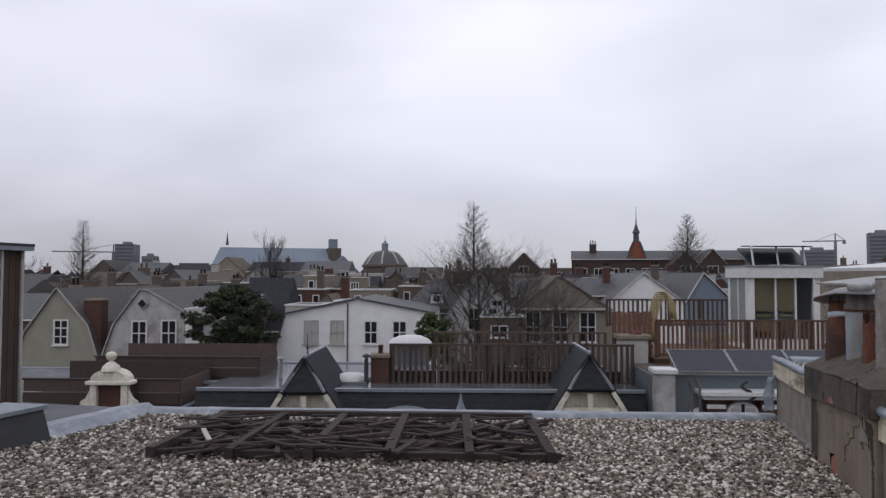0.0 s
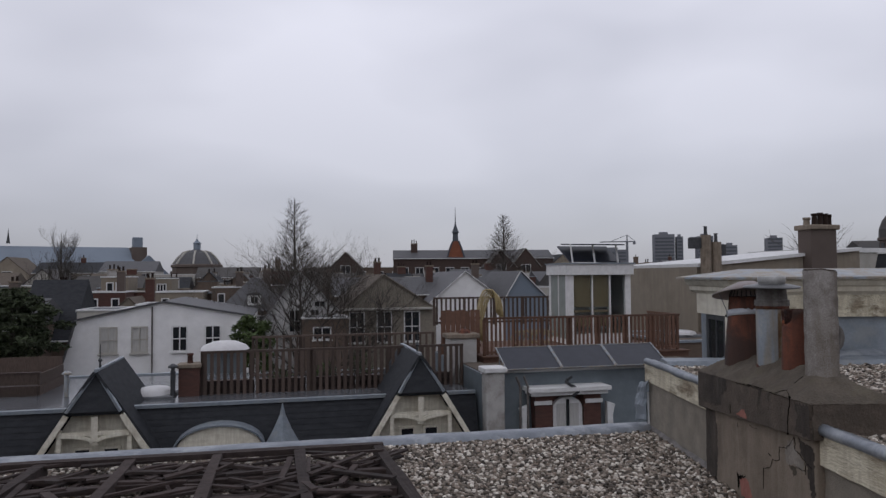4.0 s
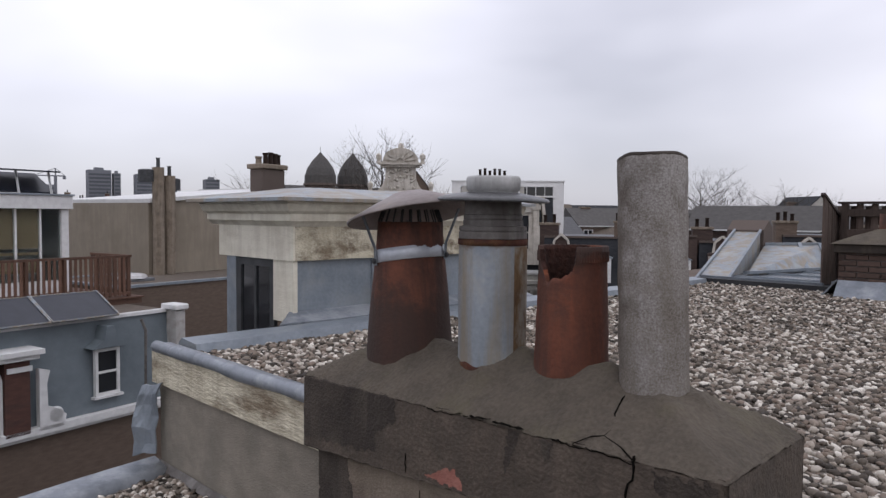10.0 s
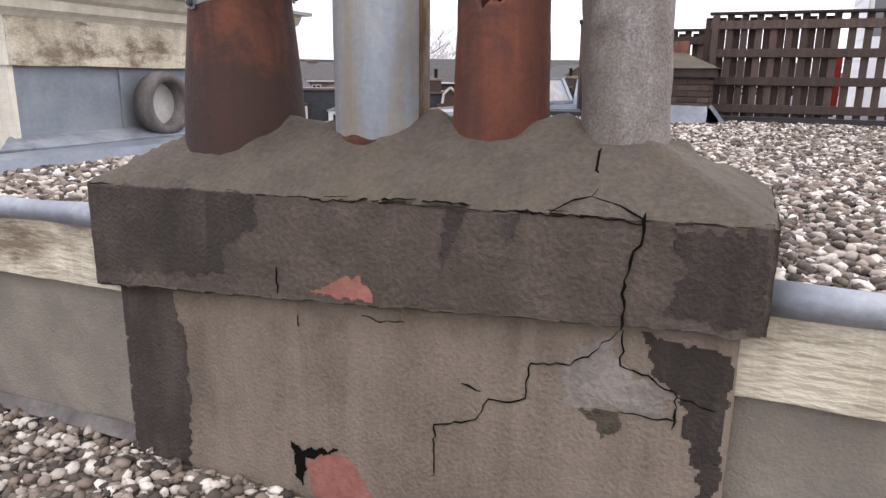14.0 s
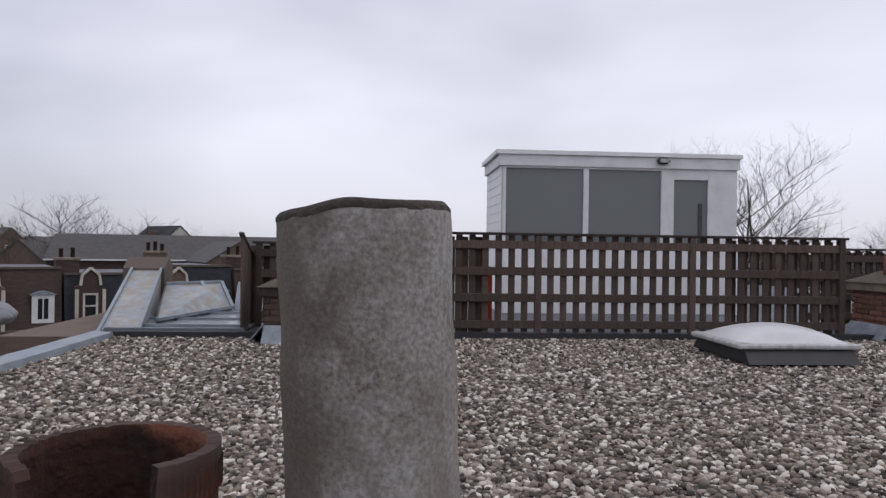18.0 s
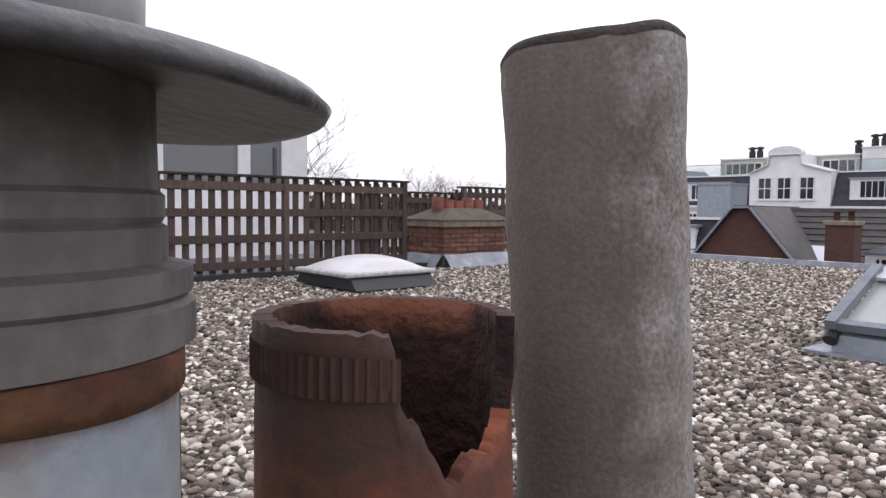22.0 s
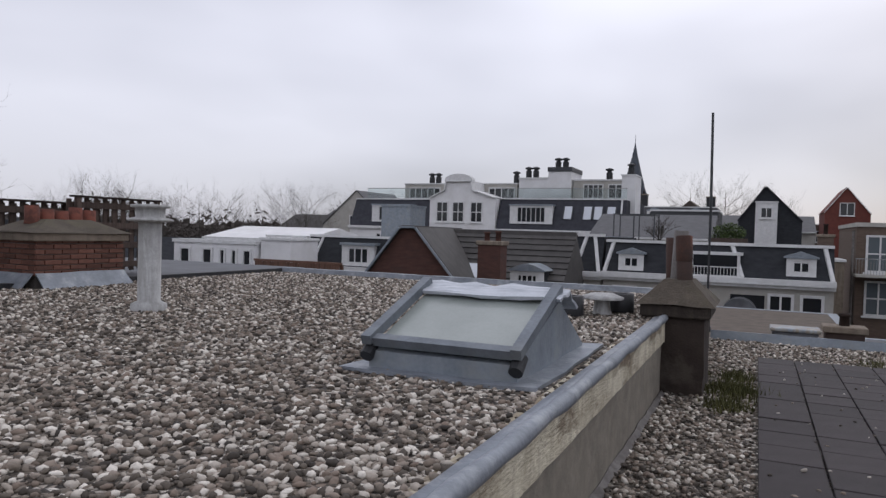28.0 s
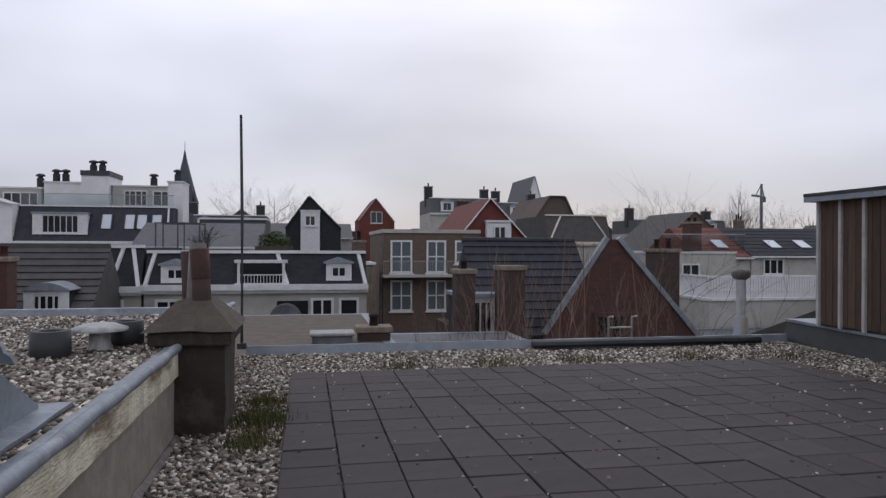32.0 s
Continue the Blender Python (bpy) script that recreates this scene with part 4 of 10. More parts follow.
    patch("dark_stain", [(-0.80, 0.86), (-0.98, 0.86), (-0.985, 0.66), (-0.90, 0.67), (-0.80, 0.68), (-0.835, 0.76)], sx, MORTAR_DARK, "", 7, 0.010)
    patch("dark_stain", [(-0.44, 0.855), (-0.50, 0.86), (-0.48, 0.81), (-0.455, 0.79)], sx, MORTAR_DARK, "", 8)
    patch("exposed_brick", [(0.05, 0.612), (-0.02, 0.648), (-0.08, 0.678), (-0.125, 0.645), (-0.14, 0.618), (-0.04, 0.612)], sx - 0.001, BRICK_PINK, "pink brick showing through", 9, 0.004)
    patch("exposed_brick", [(0.10, 0.07), (0.10, 0.13), (-0.01, 0.155), (-0.06, 0.12), (-0.10, 0.05), (-0.05, -0.02), (0.08, 0.0)], fx - 0.0005, BRICK_PINK, "pink brick where the render fell off", 10)
    patch("render_hole", [(0.15, 0.165), (0.12, 0.14), (-0.01, 0.17), (0.10, 0.115), (0.12, 0.02), (0.14, 0.06)], fx - 0.001, CRACK, "", 11, 0.004)
    patch("render_hole", [(-0.63, 0.415), (-0.66, 0.425), (-0.72, 0.43), (-0.73, 0.39), (-0.69, 0.35), (-0.67, 0.385)], fx - 0.001, HOLE_EARTH, "deep hole in the render", 12, 0.004)

    def crack(pts, w, x, seed):
        b = bmesh.new()
        rnd = random.Random(seed)
        line = ragged(pts, seed, 0.014, 0.0045, False)
        top, low = [], []
        for i, (y, z) in enumerate(line):
            k = w * rnd.uniform(0.35, 1.25) * (0.3 if i in (0, len(line) - 1) else 1)
            a, o = line[min(i + 1, len(line) - 1)], line[max(i - 1, 0)]
            d = Vector((a[0] - o[0], a[1] - o[1])).normalized()
            top.append(b.verts.new((x, y - d.y * k, z + d.x * k)))
            low.append(b.verts.new((x, y + d.y * k, z - d.x * k)))
        for i in range(len(line) - 1):
            b.faces.new((top[i], top[i + 1], low[i + 1], low[i]))
        skin = slab_skin if x < -0.09 else shaft_skin
        for v in b.verts:
            hit = skin.ray_cast(Vector((-0.3, v.co.y, v.co.z)), Vector((1, 0, 0)))[0]
            v.co.x = hit.x - 0.0035 if hit else x
        r = bmesh.ops.extrude_face_region(b, geom=b.faces[:])
        bmesh.ops.translate(b, vec=(0.012, 0, 0), verts=[q for q in r["geom"] if isinstance(q, bmesh.types.BMVert)])
        part("crack", b, CRACK, c)
    cx, hx = -0.109, x0 - 0.009
    crack([(-0.75, 0.885), (-0.75, 0.84), (-0.73, 0.79), (-0.72, 0.73), (-0.72, 0.635)], 0.0032, cx, 1)
    crack([(0.07, 0.858), (-0.02, 0.85), (-0.17, 0.868), (-0.34, 0.87), (-0.46, 0.868), (-0.57, 0.865), (-0.64, 0.868), (-0.72, 0.862), (-0.75, 0.862)], 0.0011, cx, 2)
    crack([(0.14, 0.67), (0.14, 0.60)], 0.0018, cx, 3)
    crack([(-0.71, 0.62), (-0.67, 0.57), (-0.61, 0.52), (-0.52, 0.51), (-0.51, 0.42), (-0.46, 0.40), (-0.42, 0.40), (-0.39, 0.34), (-0.28, 0.30), (-0.28, 0.16)], 0.0016, hx, 4)
    crack([(-0.72, 0.62), (-0.72, 0.54), (-0.79, 0.52), (-0.84, 0.49), (-0.84, 0.43), (-0.78, 0.43), (-0.72, 0.43)], 0.0014, hx, 5)
    crack([(-0.84, 0.46), (-0.835, 0.41)], 0.003, hx, 6)
    crack([(0.11, 0.535), (0.11, 0.50)], 0.002, hx, 7)
    crack([(-0.35, 0.425), (-0.40, 0.415)], 0.002, hx, 8)
    crack([(-0.08, 0.56), (-0.12, 0.55), (-0.20, 0.56)], 0.0012, hx, 9)
    crack([(-0.84, 0.49), (-0.92, 0.47)], 0.0013, hx, 10)
    # crack over the sloping top
    b = bmesh.new()
    tube(b, [(-0.105, -0.75, 0.872), (-0.08, -0.70, 0.890), (-0.06, -0.635, 0.902), (-0.02, -0.655, 0.93), (0.0, -0.63, 0.95), (0.05, -0.625, 0.985), (0.08, -0.63, 1.0)], [0.002, 0.003, 0.0025, 0.003, 0.0028, 0.003, 0.002], 5)
    tube(b, [(-0.105, -0.56, 0.872), (-0.07, -0.60, 0.895), (-0.06, -0.635, 0.902)], [0.0014, 0.002, 0.002], 5)
    part("crack", b, CRACK, c)
    return c


cracked_chimney()


def capped_pot():
    """Terracotta pot with clamp, brackets and a tilted rain hood."""
    p = thing("chimney_pot", "sooty terracotta chimney pot with rusty tilted rain hood", "chimney pot", (0.17, 0.42, 0.905))
    bm = bmesh.new()
    lathe(bm, [(0.174, 0), (0.170, 0.10), (0.163, 0.2), (0.154, 0.3), (0.144, 0.40), (0.134, 0.52), (0.131, 0.575), (0.112, 0.575), (0.112, 0.15)], 48, wobble=0.006)
    roughen(bm, 0.003, 14)
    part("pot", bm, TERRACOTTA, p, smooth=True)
    bm = bmesh.new()
    lathe(bm, [(0.142, 0.420), (0.146, 0.422), (0.143, 0.470), (0.136, 0.472)], 40)
    bmesh.ops.rotate(bm, verts=bm.verts[:], cent=(0, 0, 0.43), matrix=Matrix.Rotation(radians(-9), 3, "X"))
    part("clamp", bm, PALE_LEAD, p, "galvanised clamp band", True)
    for a in (162, 296, 50):
        bm = bmesh.new()
        ca, sa = math.cos(radians(a)), math.sin(radians(a))
        zc = 0.445 - 0.023 * sa
        beam(bm, (0.149 * ca, 0.149 * sa, zc - 0.035), (0.151 * ca, 0.151 * sa, zc + 0.03), 0.024, 0.004)
        beam(bm, (0.151 * ca, 0.151 * sa, zc + 0.028), (0.205 * ca, 0.205 * sa, zc + 0.165), 0.022, 0.004)
        k = part("bracket", bm, ZINC_DARK, p)
        bm = bmesh.new()
        lathe(bm, [(0.011, -0.003), (0.011, 0.004), (0.007, 0.008), (0.001, 0.008)], 10)
        bmesh.ops.rotate(bm, verts=bm.verts[:], matrix=Matrix.Rotation(radians(90), 3, "Y"))
        bmesh.ops.rotate(bm, verts=bm.verts[:], matrix=Matrix.Rotation(radians(a), 3, "Z"))
        bmesh.ops.translate(bm, verts=bm.verts[:], vec=(0.154 * ca, 0.154 * sa, zc - 0.018))
        part("bolt", bm, STEEL_DARK, k)
    for k in range(22):
        bm = bmesh.new()
        a = 2 * math.pi * k / 22
        tube(bm, [(0.118 * math.cos(a), 0.118 * math.sin(a), 0.535), (0.128 * math.cos(a), 0.128 * math.sin(a), 0.58), (0.11 * math.cos(a), 0.11 * math.sin(a), 0.625)], [0.004] * 3, 4)
        part("wire", bm, STEEL_DARK, p)
    bm = bmesh.new()
    lathe(bm, [(0.262, 0.596), (0.265, 0.602), (0.16, 0.652), (0.07, 0.69), (0.012, 0.70), (0.012, 0.69), (0.07, 0.678), (0.16, 0.640), (0.256, 0.594), (0.262, 0.596)], 40, wobble=0.012, seed=4)
    bmesh.ops.rotate(bm, verts=bm.verts[:], cent=(0, 0, 0.65), matrix=Matrix.Rotation(radians(-13), 3, "X"))
    part("rain_hood", bm, surface("rusty_hood_sheet", (0.20, 0.16, 0.15), (0.42, 0.38, 0.37), 5, 0.7, 0.15, metal=0.2, stain=(0.36, 0.31, 0.28), stain_amount=0.7), p, "rusted sheet rain hood", True)


def flue_terminal():
    """Round-cornered galvanised flue with rust collar, plastic rings, weather disc and white cap."""
    p = thing("flue_terminal", "galvanised flue with rust streaks and grey weather disc", "flue", (0.155, -0.032, 0.970))

    def ring(bm, rows, k=0.0, seg=48):
        """A ring of profile rows whose section is between a circle and a rounded square."""
        rings = []
        for r, z in rows:
            out = []
            for i in range(seg):
                a = 2 * math.pi * i / seg
                f = r * (1 + k * 0.05 * math.cos(4 * (a + radians(20)) + math.pi))
                out.append(bm.verts.new((f * math.cos(a), f * math.sin(a), z)))
            rings.append(out)
        for u, w in zip(rings, rings[1:]):
            for i in range(seg):
                bm.faces.new((u[i], u[(i + 1) % seg], w[(i + 1) % seg], w[i]))

    bm = bmesh.new()
    ring(bm, [(0.117, 0.0), (0.117, 0.13), (0.1175, 0.27), (0.117, 0.45)], 1)
    for v in bm.verts:
        v.co += 0.0016 * noise.noise_vector(v.co * 12)
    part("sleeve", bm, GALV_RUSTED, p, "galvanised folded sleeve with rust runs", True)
    for a in (205,):
        bm = bmesh.new()
        ca, sa = math.cos(radians(a)), math.sin(radians(a))
        beam(bm, (0.1175 * ca, 0.1175 * sa, 0.012), (0.1175 * ca, 0.1175 * sa, 0.45), 0.005, 0.005)
        part("seam", bm, GALV, p)
    bm = bmesh.new()
    for i in range(10):
        a0, a1 = radians(262 + i * 4), radians(266 + i * 4)
        f = lambda a: 0.1182 * (1 + 0.05 * math.cos(4 * (a + radians(20)) + math.pi))
        lo = 0.02 + 0.03 * abs(math.sin(i * 1.9))
        bm.faces.new([bm.verts.new((f(a) * math.cos(a), f(a) * math.sin(a), z)) for a, z in ((a0, lo), (a1, lo), (a1, 0.43), (a0, 0.43))])
    part("rust_run", bm, RUST_RUN, p, "brown rust run down the sleeve", True)
    bm = bmesh.new()
    ring(bm, [(0.123, -0.02), (0.126, 0.008), (0.1215, 0.02), (0.117, 0.022)], 1)
    for v in bm.verts:
        v.co.z += 0.008 * noise.noise(v.co * 25)
    part("rust_foot", bm, RUST, p, "", True)
    bm = bmesh.new()
    ring(bm, [(0.117, 0.434), (0.1205, 0.436), (0.1205, 0.456), (0.11, 0.458)], 1)
    part("rust_collar", bm, RUST, p, "rust-stained collar", True)
    bm = bmesh.new()
    ring(bm, [(0.113, 0.456), (0.121, 0.458), (0.121, 0.480), (0.1165, 0.483), (0.1195, 0.486), (0.1195, 0.500), (0.106, 0.503), (0.106, 0.522), (0.1025, 0.524), (0.1045, 0.528), (0.1045, 0.540), (0.101, 0.543), (0.100, 0.612)], 0)
    part("adapter", bm, GREY_PLASTIC, p, "ringed grey plastic adapter")
    bm = bmesh.new()
    ring(bm, [(0.09, 0.604), (0.186, 0.588), (0.196, 0.588), (0.199, 0.594), (0.192, 0.601), (0.14, 0.613), (0.10, 0.620), (0.09, 0.620)], 0, 56)
    for v in bm.verts:
        v.co.z += 0.004 * noise.noise(v.co * 7) + 0.025 * v.co.y
    part("weather_disc", bm, DISC, p, "dull dark weather disc", True)
    bm = bmesh.new()
    ring(bm, [(0.088, 0.612), (0.088, 0.624), (0.095, 0.628), (0.096, 0.668), (0.092, 0.676), (0.001, 0.678)], 0)
    part("top_cap", bm, WHITE_PLASTIC, p, "dirty white top cap", True)


BREAK = [(146.0, 0.0), (147.0, 0.05), (149.5, 0.062), (153.0, 0.070), (156.0, 0.074), (159.0, 0.088), (162.0, 0.098), (166.0, 0.112), (170.0, 0.122), (174.1, 0.118), (179.1, 0.106), (185.5, 0.102), (192.7, 0.108), (199.9, 0.096), (207.1, 0.090), (214.3, 0.078), (218.6, 0.05), (220.0, 0.0)]


def broken_depth(a):
    """How far the rim is broken down at an angle."""
    for (a0, d0), (a1, d1) in zip(BREAK, BREAK[1:]):
        if a0 <= a <= a1:
            return max(0.0, d0 + (d1 - d0) * (a - a0) / (a1 - a0) + 0.006 * noise.noise(Vector((a * 0.55, 0, 5))) + 0.004 * noise.noise(Vector((a * 1.7, 0, 8))))
    return 0.003 * (1 + noise.noise(Vector((a * 0.2, 1, 5))))


def broken_pot():
    """Terracotta pot with a jagged break in its rim towards the lower roof."""
    p = thing("chimney_pot", "broken terracotta chimney pot with jagged hole and soot", "chimney pot", (0.192, -0.348, 0.955))
    top, seg, rows = 0.46, 160, 26
    bm = bmesh.new()
    rings = []
    for side in (0, 1):
        for k in range(rows + 1):
            i = k if side == 0 else rows - k
            ring = []
            for j in range(seg):
                a = 360 * j / seg
                z = (top - broken_depth(a)) * i / rows
                r = 0.124 - 0.015 * z / top + (0.005 * min(1, max(0, (z - top + 0.055) / 0.008))) - (0.016 if side else 0)
                r += 0.002 * noise.noise(Vector((math.cos(radians(a)), math.sin(radians(a)), z * 6)) * 3)
                ring.append(bm.verts.new((r * math.cos(radians(a)), r * math.sin(radians(a)), max(z, 0.06) if side and k == rows else z)))
            rings.append(ring)
    raw = []
    for k in range(len(rings) - 1):
        for j in range(seg):
            f = bm.faces.new((rings[k][j], rings[k][(j + 1) % seg], rings[k + 1][(j + 1) % seg], rings[k + 1][j]))
            f.smooth = k != rows
            if k == rows and broken_depth(360 * (j + 0.5) / seg) > 0.02:
                f.material_index = 1 if broken_depth(360 * (j + 0.5) / seg) > 0.085 else 2
            elif k > rows:
                f.material_index = 2
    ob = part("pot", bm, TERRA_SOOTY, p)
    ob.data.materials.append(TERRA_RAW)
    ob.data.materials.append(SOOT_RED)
    bm = bmesh.new()
    prev = None
    for j in range(190):
        a = radians(225 + j * 1.5)
        r = (0.1142, 0.1164, 0.1142)[j % 3]
        now = [bm.verts.new((r * math.cos(a), r * math.sin(a), z)) for z in (0.408, 0.440)]
        if prev:
            bm.faces.new((prev[0], now[0], now[1], prev[1]))
        prev = now
    part("scored_band", bm, TERRA_SOOTY, p, "band of fine upright scoring")
    # near-black disc added to close the pot inside
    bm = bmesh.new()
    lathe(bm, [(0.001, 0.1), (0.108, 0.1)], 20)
    part("dark_floor", bm, SOOT, p)


def cement_pipe():
    p = thing("flue_pipe", "tall weathered grey fibre-cement flue pipe with lichen", "flue pipe", (0.165, -0.662, 0.955))
    lean = (0.028, 0.049)
    bm = bmesh.new()
    n = 90
    prof = [(0.1005 + 0.0012 * math.sin(i * 0.31), 0.718 * i / n) for i in range(n + 1)] + [(0.098, 0.724), (0.088, 0.722), (0.087, 0.60), (0.087, 0.45)]
    lathe(bm, prof, 132)
    for v in bm.verts:
        ang = math.atan2(v.co.y, v.co.x)
        if v.co.z > 0.69:
            v.co.z += 0.012 * math.sin(ang - 2.3) + 0.008 * noise.noise(Vector((v.co.x, v.co.y, 0)) * 14)
        v.co += 0.0014 * noise.noise_vector(v.co * 17) + 0.0007 * noise.noise_vector(v.co * 60)
        v.co.x, v.co.y = v.co.x + lean[0] * v.co.z, v.co.y + lean[1] * v.co.z
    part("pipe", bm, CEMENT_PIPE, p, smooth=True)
    bm = bmesh.new()
    lathe(bm, [(0.1013, 0.717), (0.1015, 0.722), (0.097, 0.728), (0.086, 0.726), (0.085, 0.5)], 72)
    for v in bm.verts:
        ang = math.atan2(v.co.y, v.co.x)
        if v.co.z > 0.69:
            v.co.z += 0.012 * math.sin(ang - 2.3) + 0.010 * noise.noise(Vector((v.co.x, v.co.y, 0)) * 14)
        v.co.x, v.co.y = v.co.x + lean[0] * v.co.z, v.co.y + lean[1] * v.co.z
    part("sooty_rim", bm, MORTAR_DARK, p, "blackened chipped rim", True)
    # near-black disc added part-way up to close the bore
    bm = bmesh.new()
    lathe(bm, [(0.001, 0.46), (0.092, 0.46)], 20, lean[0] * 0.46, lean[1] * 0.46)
    part("dark_plug", bm, SOOT, p)


capped_pot()
flue_terminal()
broken_pot()
cement_pipe()


# ---- trellis of rotten timber on the lower roof ----
def rotten_trellis():
    t = thing("rotten_trellis", "collapsed dark rotten timber trellis lying on gravel", "timber trellis", (-4.42, 0.12, 0.0), 10.7)
    rnd = random.Random(5)
    for i in range(6):
        x = -1.87 + i * 0.745
        bm = bmesh.new()
        beam(bm, (x - 0.02, -0.80, 0.06), (x + 0.12 - 0.05 * i, 0.80, 0.09), 0.085, 0.10)
        roughen(bm, 0.012, 7, 2)
        part("crossbar", bm, WOOD_ROT, t)
    for y, z, x0, x1 in ((0.80, 0.12, -1.82, 1.78), (-0.78, 0.06, 0.35, 1.92), (-0.74, 0.05, -1.2, 0.1), (0.22, 0.06, -1.75, 1.75), (-0.3, 0.05, -1.85, 1.75), (0.52, 0.05, -1.75, 1.75)):
        bm = bmesh.new()
        beam(bm, (x0, y + rnd.uniform(-0.05, 0.05), z), (x1, y + rnd.uniform(-0.05, 0.05), z), 0.085, 0.05)
        roughen(bm, 0.012, 6, 3)
        part("batten", bm, WOOD_ROT, t)
    for i in range(190):
        x, y, a = rnd.uniform(-1.82, 1.82), rnd.uniform(-0.78, 0.74), rnd.gauss(0, 0.7)
        ln = rnd.uniform(0.2, 0.7)
        bm = bmesh.new()
        z = 0.03 + rnd.random() * 0.10
        beam(bm, (x - ln / 2 * math.cos(a), y - ln / 2 * math.sin(a), z), (x + ln / 2 * math.cos(a), y + ln / 2 * math.sin(a), z + rnd.uniform(-0.02, 0.04)), rnd.uniform(0.025, 0.065), 0.02)
        roughen(bm, 0.006, 9, 1)
        part("splinter", bm, WOOD_ROT, t)
    bm = bmesh.new()
    beam(bm, (-1.42, -0.55, 0.12), (-1.62, -0.2, 0.15), 0.045, 0.02)
    part("pale_stick", bm, DIRTY_WHITE, t, "pale bare stick")


rotten_trellis()


# ---- side parapet and terrace structure on the left of the lower roof ----
def side_x(y):
    return -7.64 + 0.1 * y


bm = bmesh.new()
prism(bm, [(-0.55, -0.4), (-0.55, 0.30), (-0.06, 0.30), (0.04, 0.0), (0.04, -0.4)], -12.3, -0.55)
for v in bm.verts:
    v.co.x += side_x(v.co.y)
solid("wall_side", bm, BITUMEN, "low side parapet covered with black roofing felt", "parapet", "structure")
bm = bmesh.new()
prism(bm, [(-0.57, 0.302), (-0.57, 0.345), (-0.03, 0.345), (-0.03, 0.302)], -12.3, -0.53)
for v in bm.verts:
    v.co.x += side_x(v.co.y)
solid("trim_side", bm, ZINC, "pale zinc cap on the side parapet", "roof edge", "structure")
bm = bmesh.new()
prism(bm, [(-0.5, -0.3), (-0.5, 0.05), (-0.12, 0.09), (0.06, 0.0), (0.06, -0.3)], -0.54, 1.05)
for v in bm.verts:
    v.co.x += side_x(v.co.y)
roughen(bm, 0.015, 3, 6)
solid("lead_apron", bm, LEAD, "folded pale lead apron beside the parapet", "flashing", "structure")


def clad_shed(name, x0, x1, y0, y1, z0, z1, label):
    s = thing(name, label, "roof shed", (0, 0, 0))
    part("core", boxes((x0, y0, z0, x1 - 0.03, y1, z1 - 0.1)), BITUMEN, s)
    k = int((y1 - y0) / 0.145)
    for i in range(k):
        a = y0 + (y1 - y0) * i / k
        part("board", boxes((x1 - 0.028, a + 0.006, z0 + 0.03, x1, a + (y1 - y0) / k - 0.006, z1 - 0.12)), WOOD_CLAD, s)
    k = int((y1 - y0) / 0.45)
    for i in range(k + 1):
        a = y0 + (y1 - y0 - 0.05) * i / k
        part("batten", boxes((x1 + 0.002, a, z0, x1 + 0.045, a + 0.05, z1 - 0.1)), DIRTY_WHITE, s, "pale upright batten")
    for i in range(int((x1 - x0) / 0.145)):
        a = x0 + i * 0.145
        part("board", boxes((a + 0.006, y0 - 0.03, z0 + 0.03, a + 0.139, y0 - 0.002, z1 - 0.12)), WOOD_CLAD, s)
        part("board", boxes((a + 0.006, y1 + 0.002, z0 + 0.03, a + 0.139, y1 + 0.03, z1 - 0.12)), WOOD_CLAD, s)
    part("roof_sheet", boxes((x0 - 0.1, y0 - 0.14, z1 - 0.05, x1 + 0.16, y1 + 0.12, z1)), BITUMEN, s)
    part("fascia", boxes((x0 - 0.1, y0 - 0.145, z1 - 0.13, x1 + 0.15, y1 + 0.12, z1 - 0.052)), ZINC, s, "grey metal roof edge")
    return s


clad_shed("roof_shed", -11.4, -8.70, -11.3, -5.0, 0.346, 2.36, "flat-roofed shed clad in brown upright timber boards")
clad_shed("roof_shed", -15.2, -12.75, 2.3, 4.2, -0.75, 2.30, "tall shed clad in dark brown timber with pale roof edge")

solid("neighbour_roof", boxes((-24.0, -12.0, -14.0, -8.95, 4.6, -0.752)), ROOF_FELT, "grey felt roof of the house beyond the side parapet", "roof", "structure")

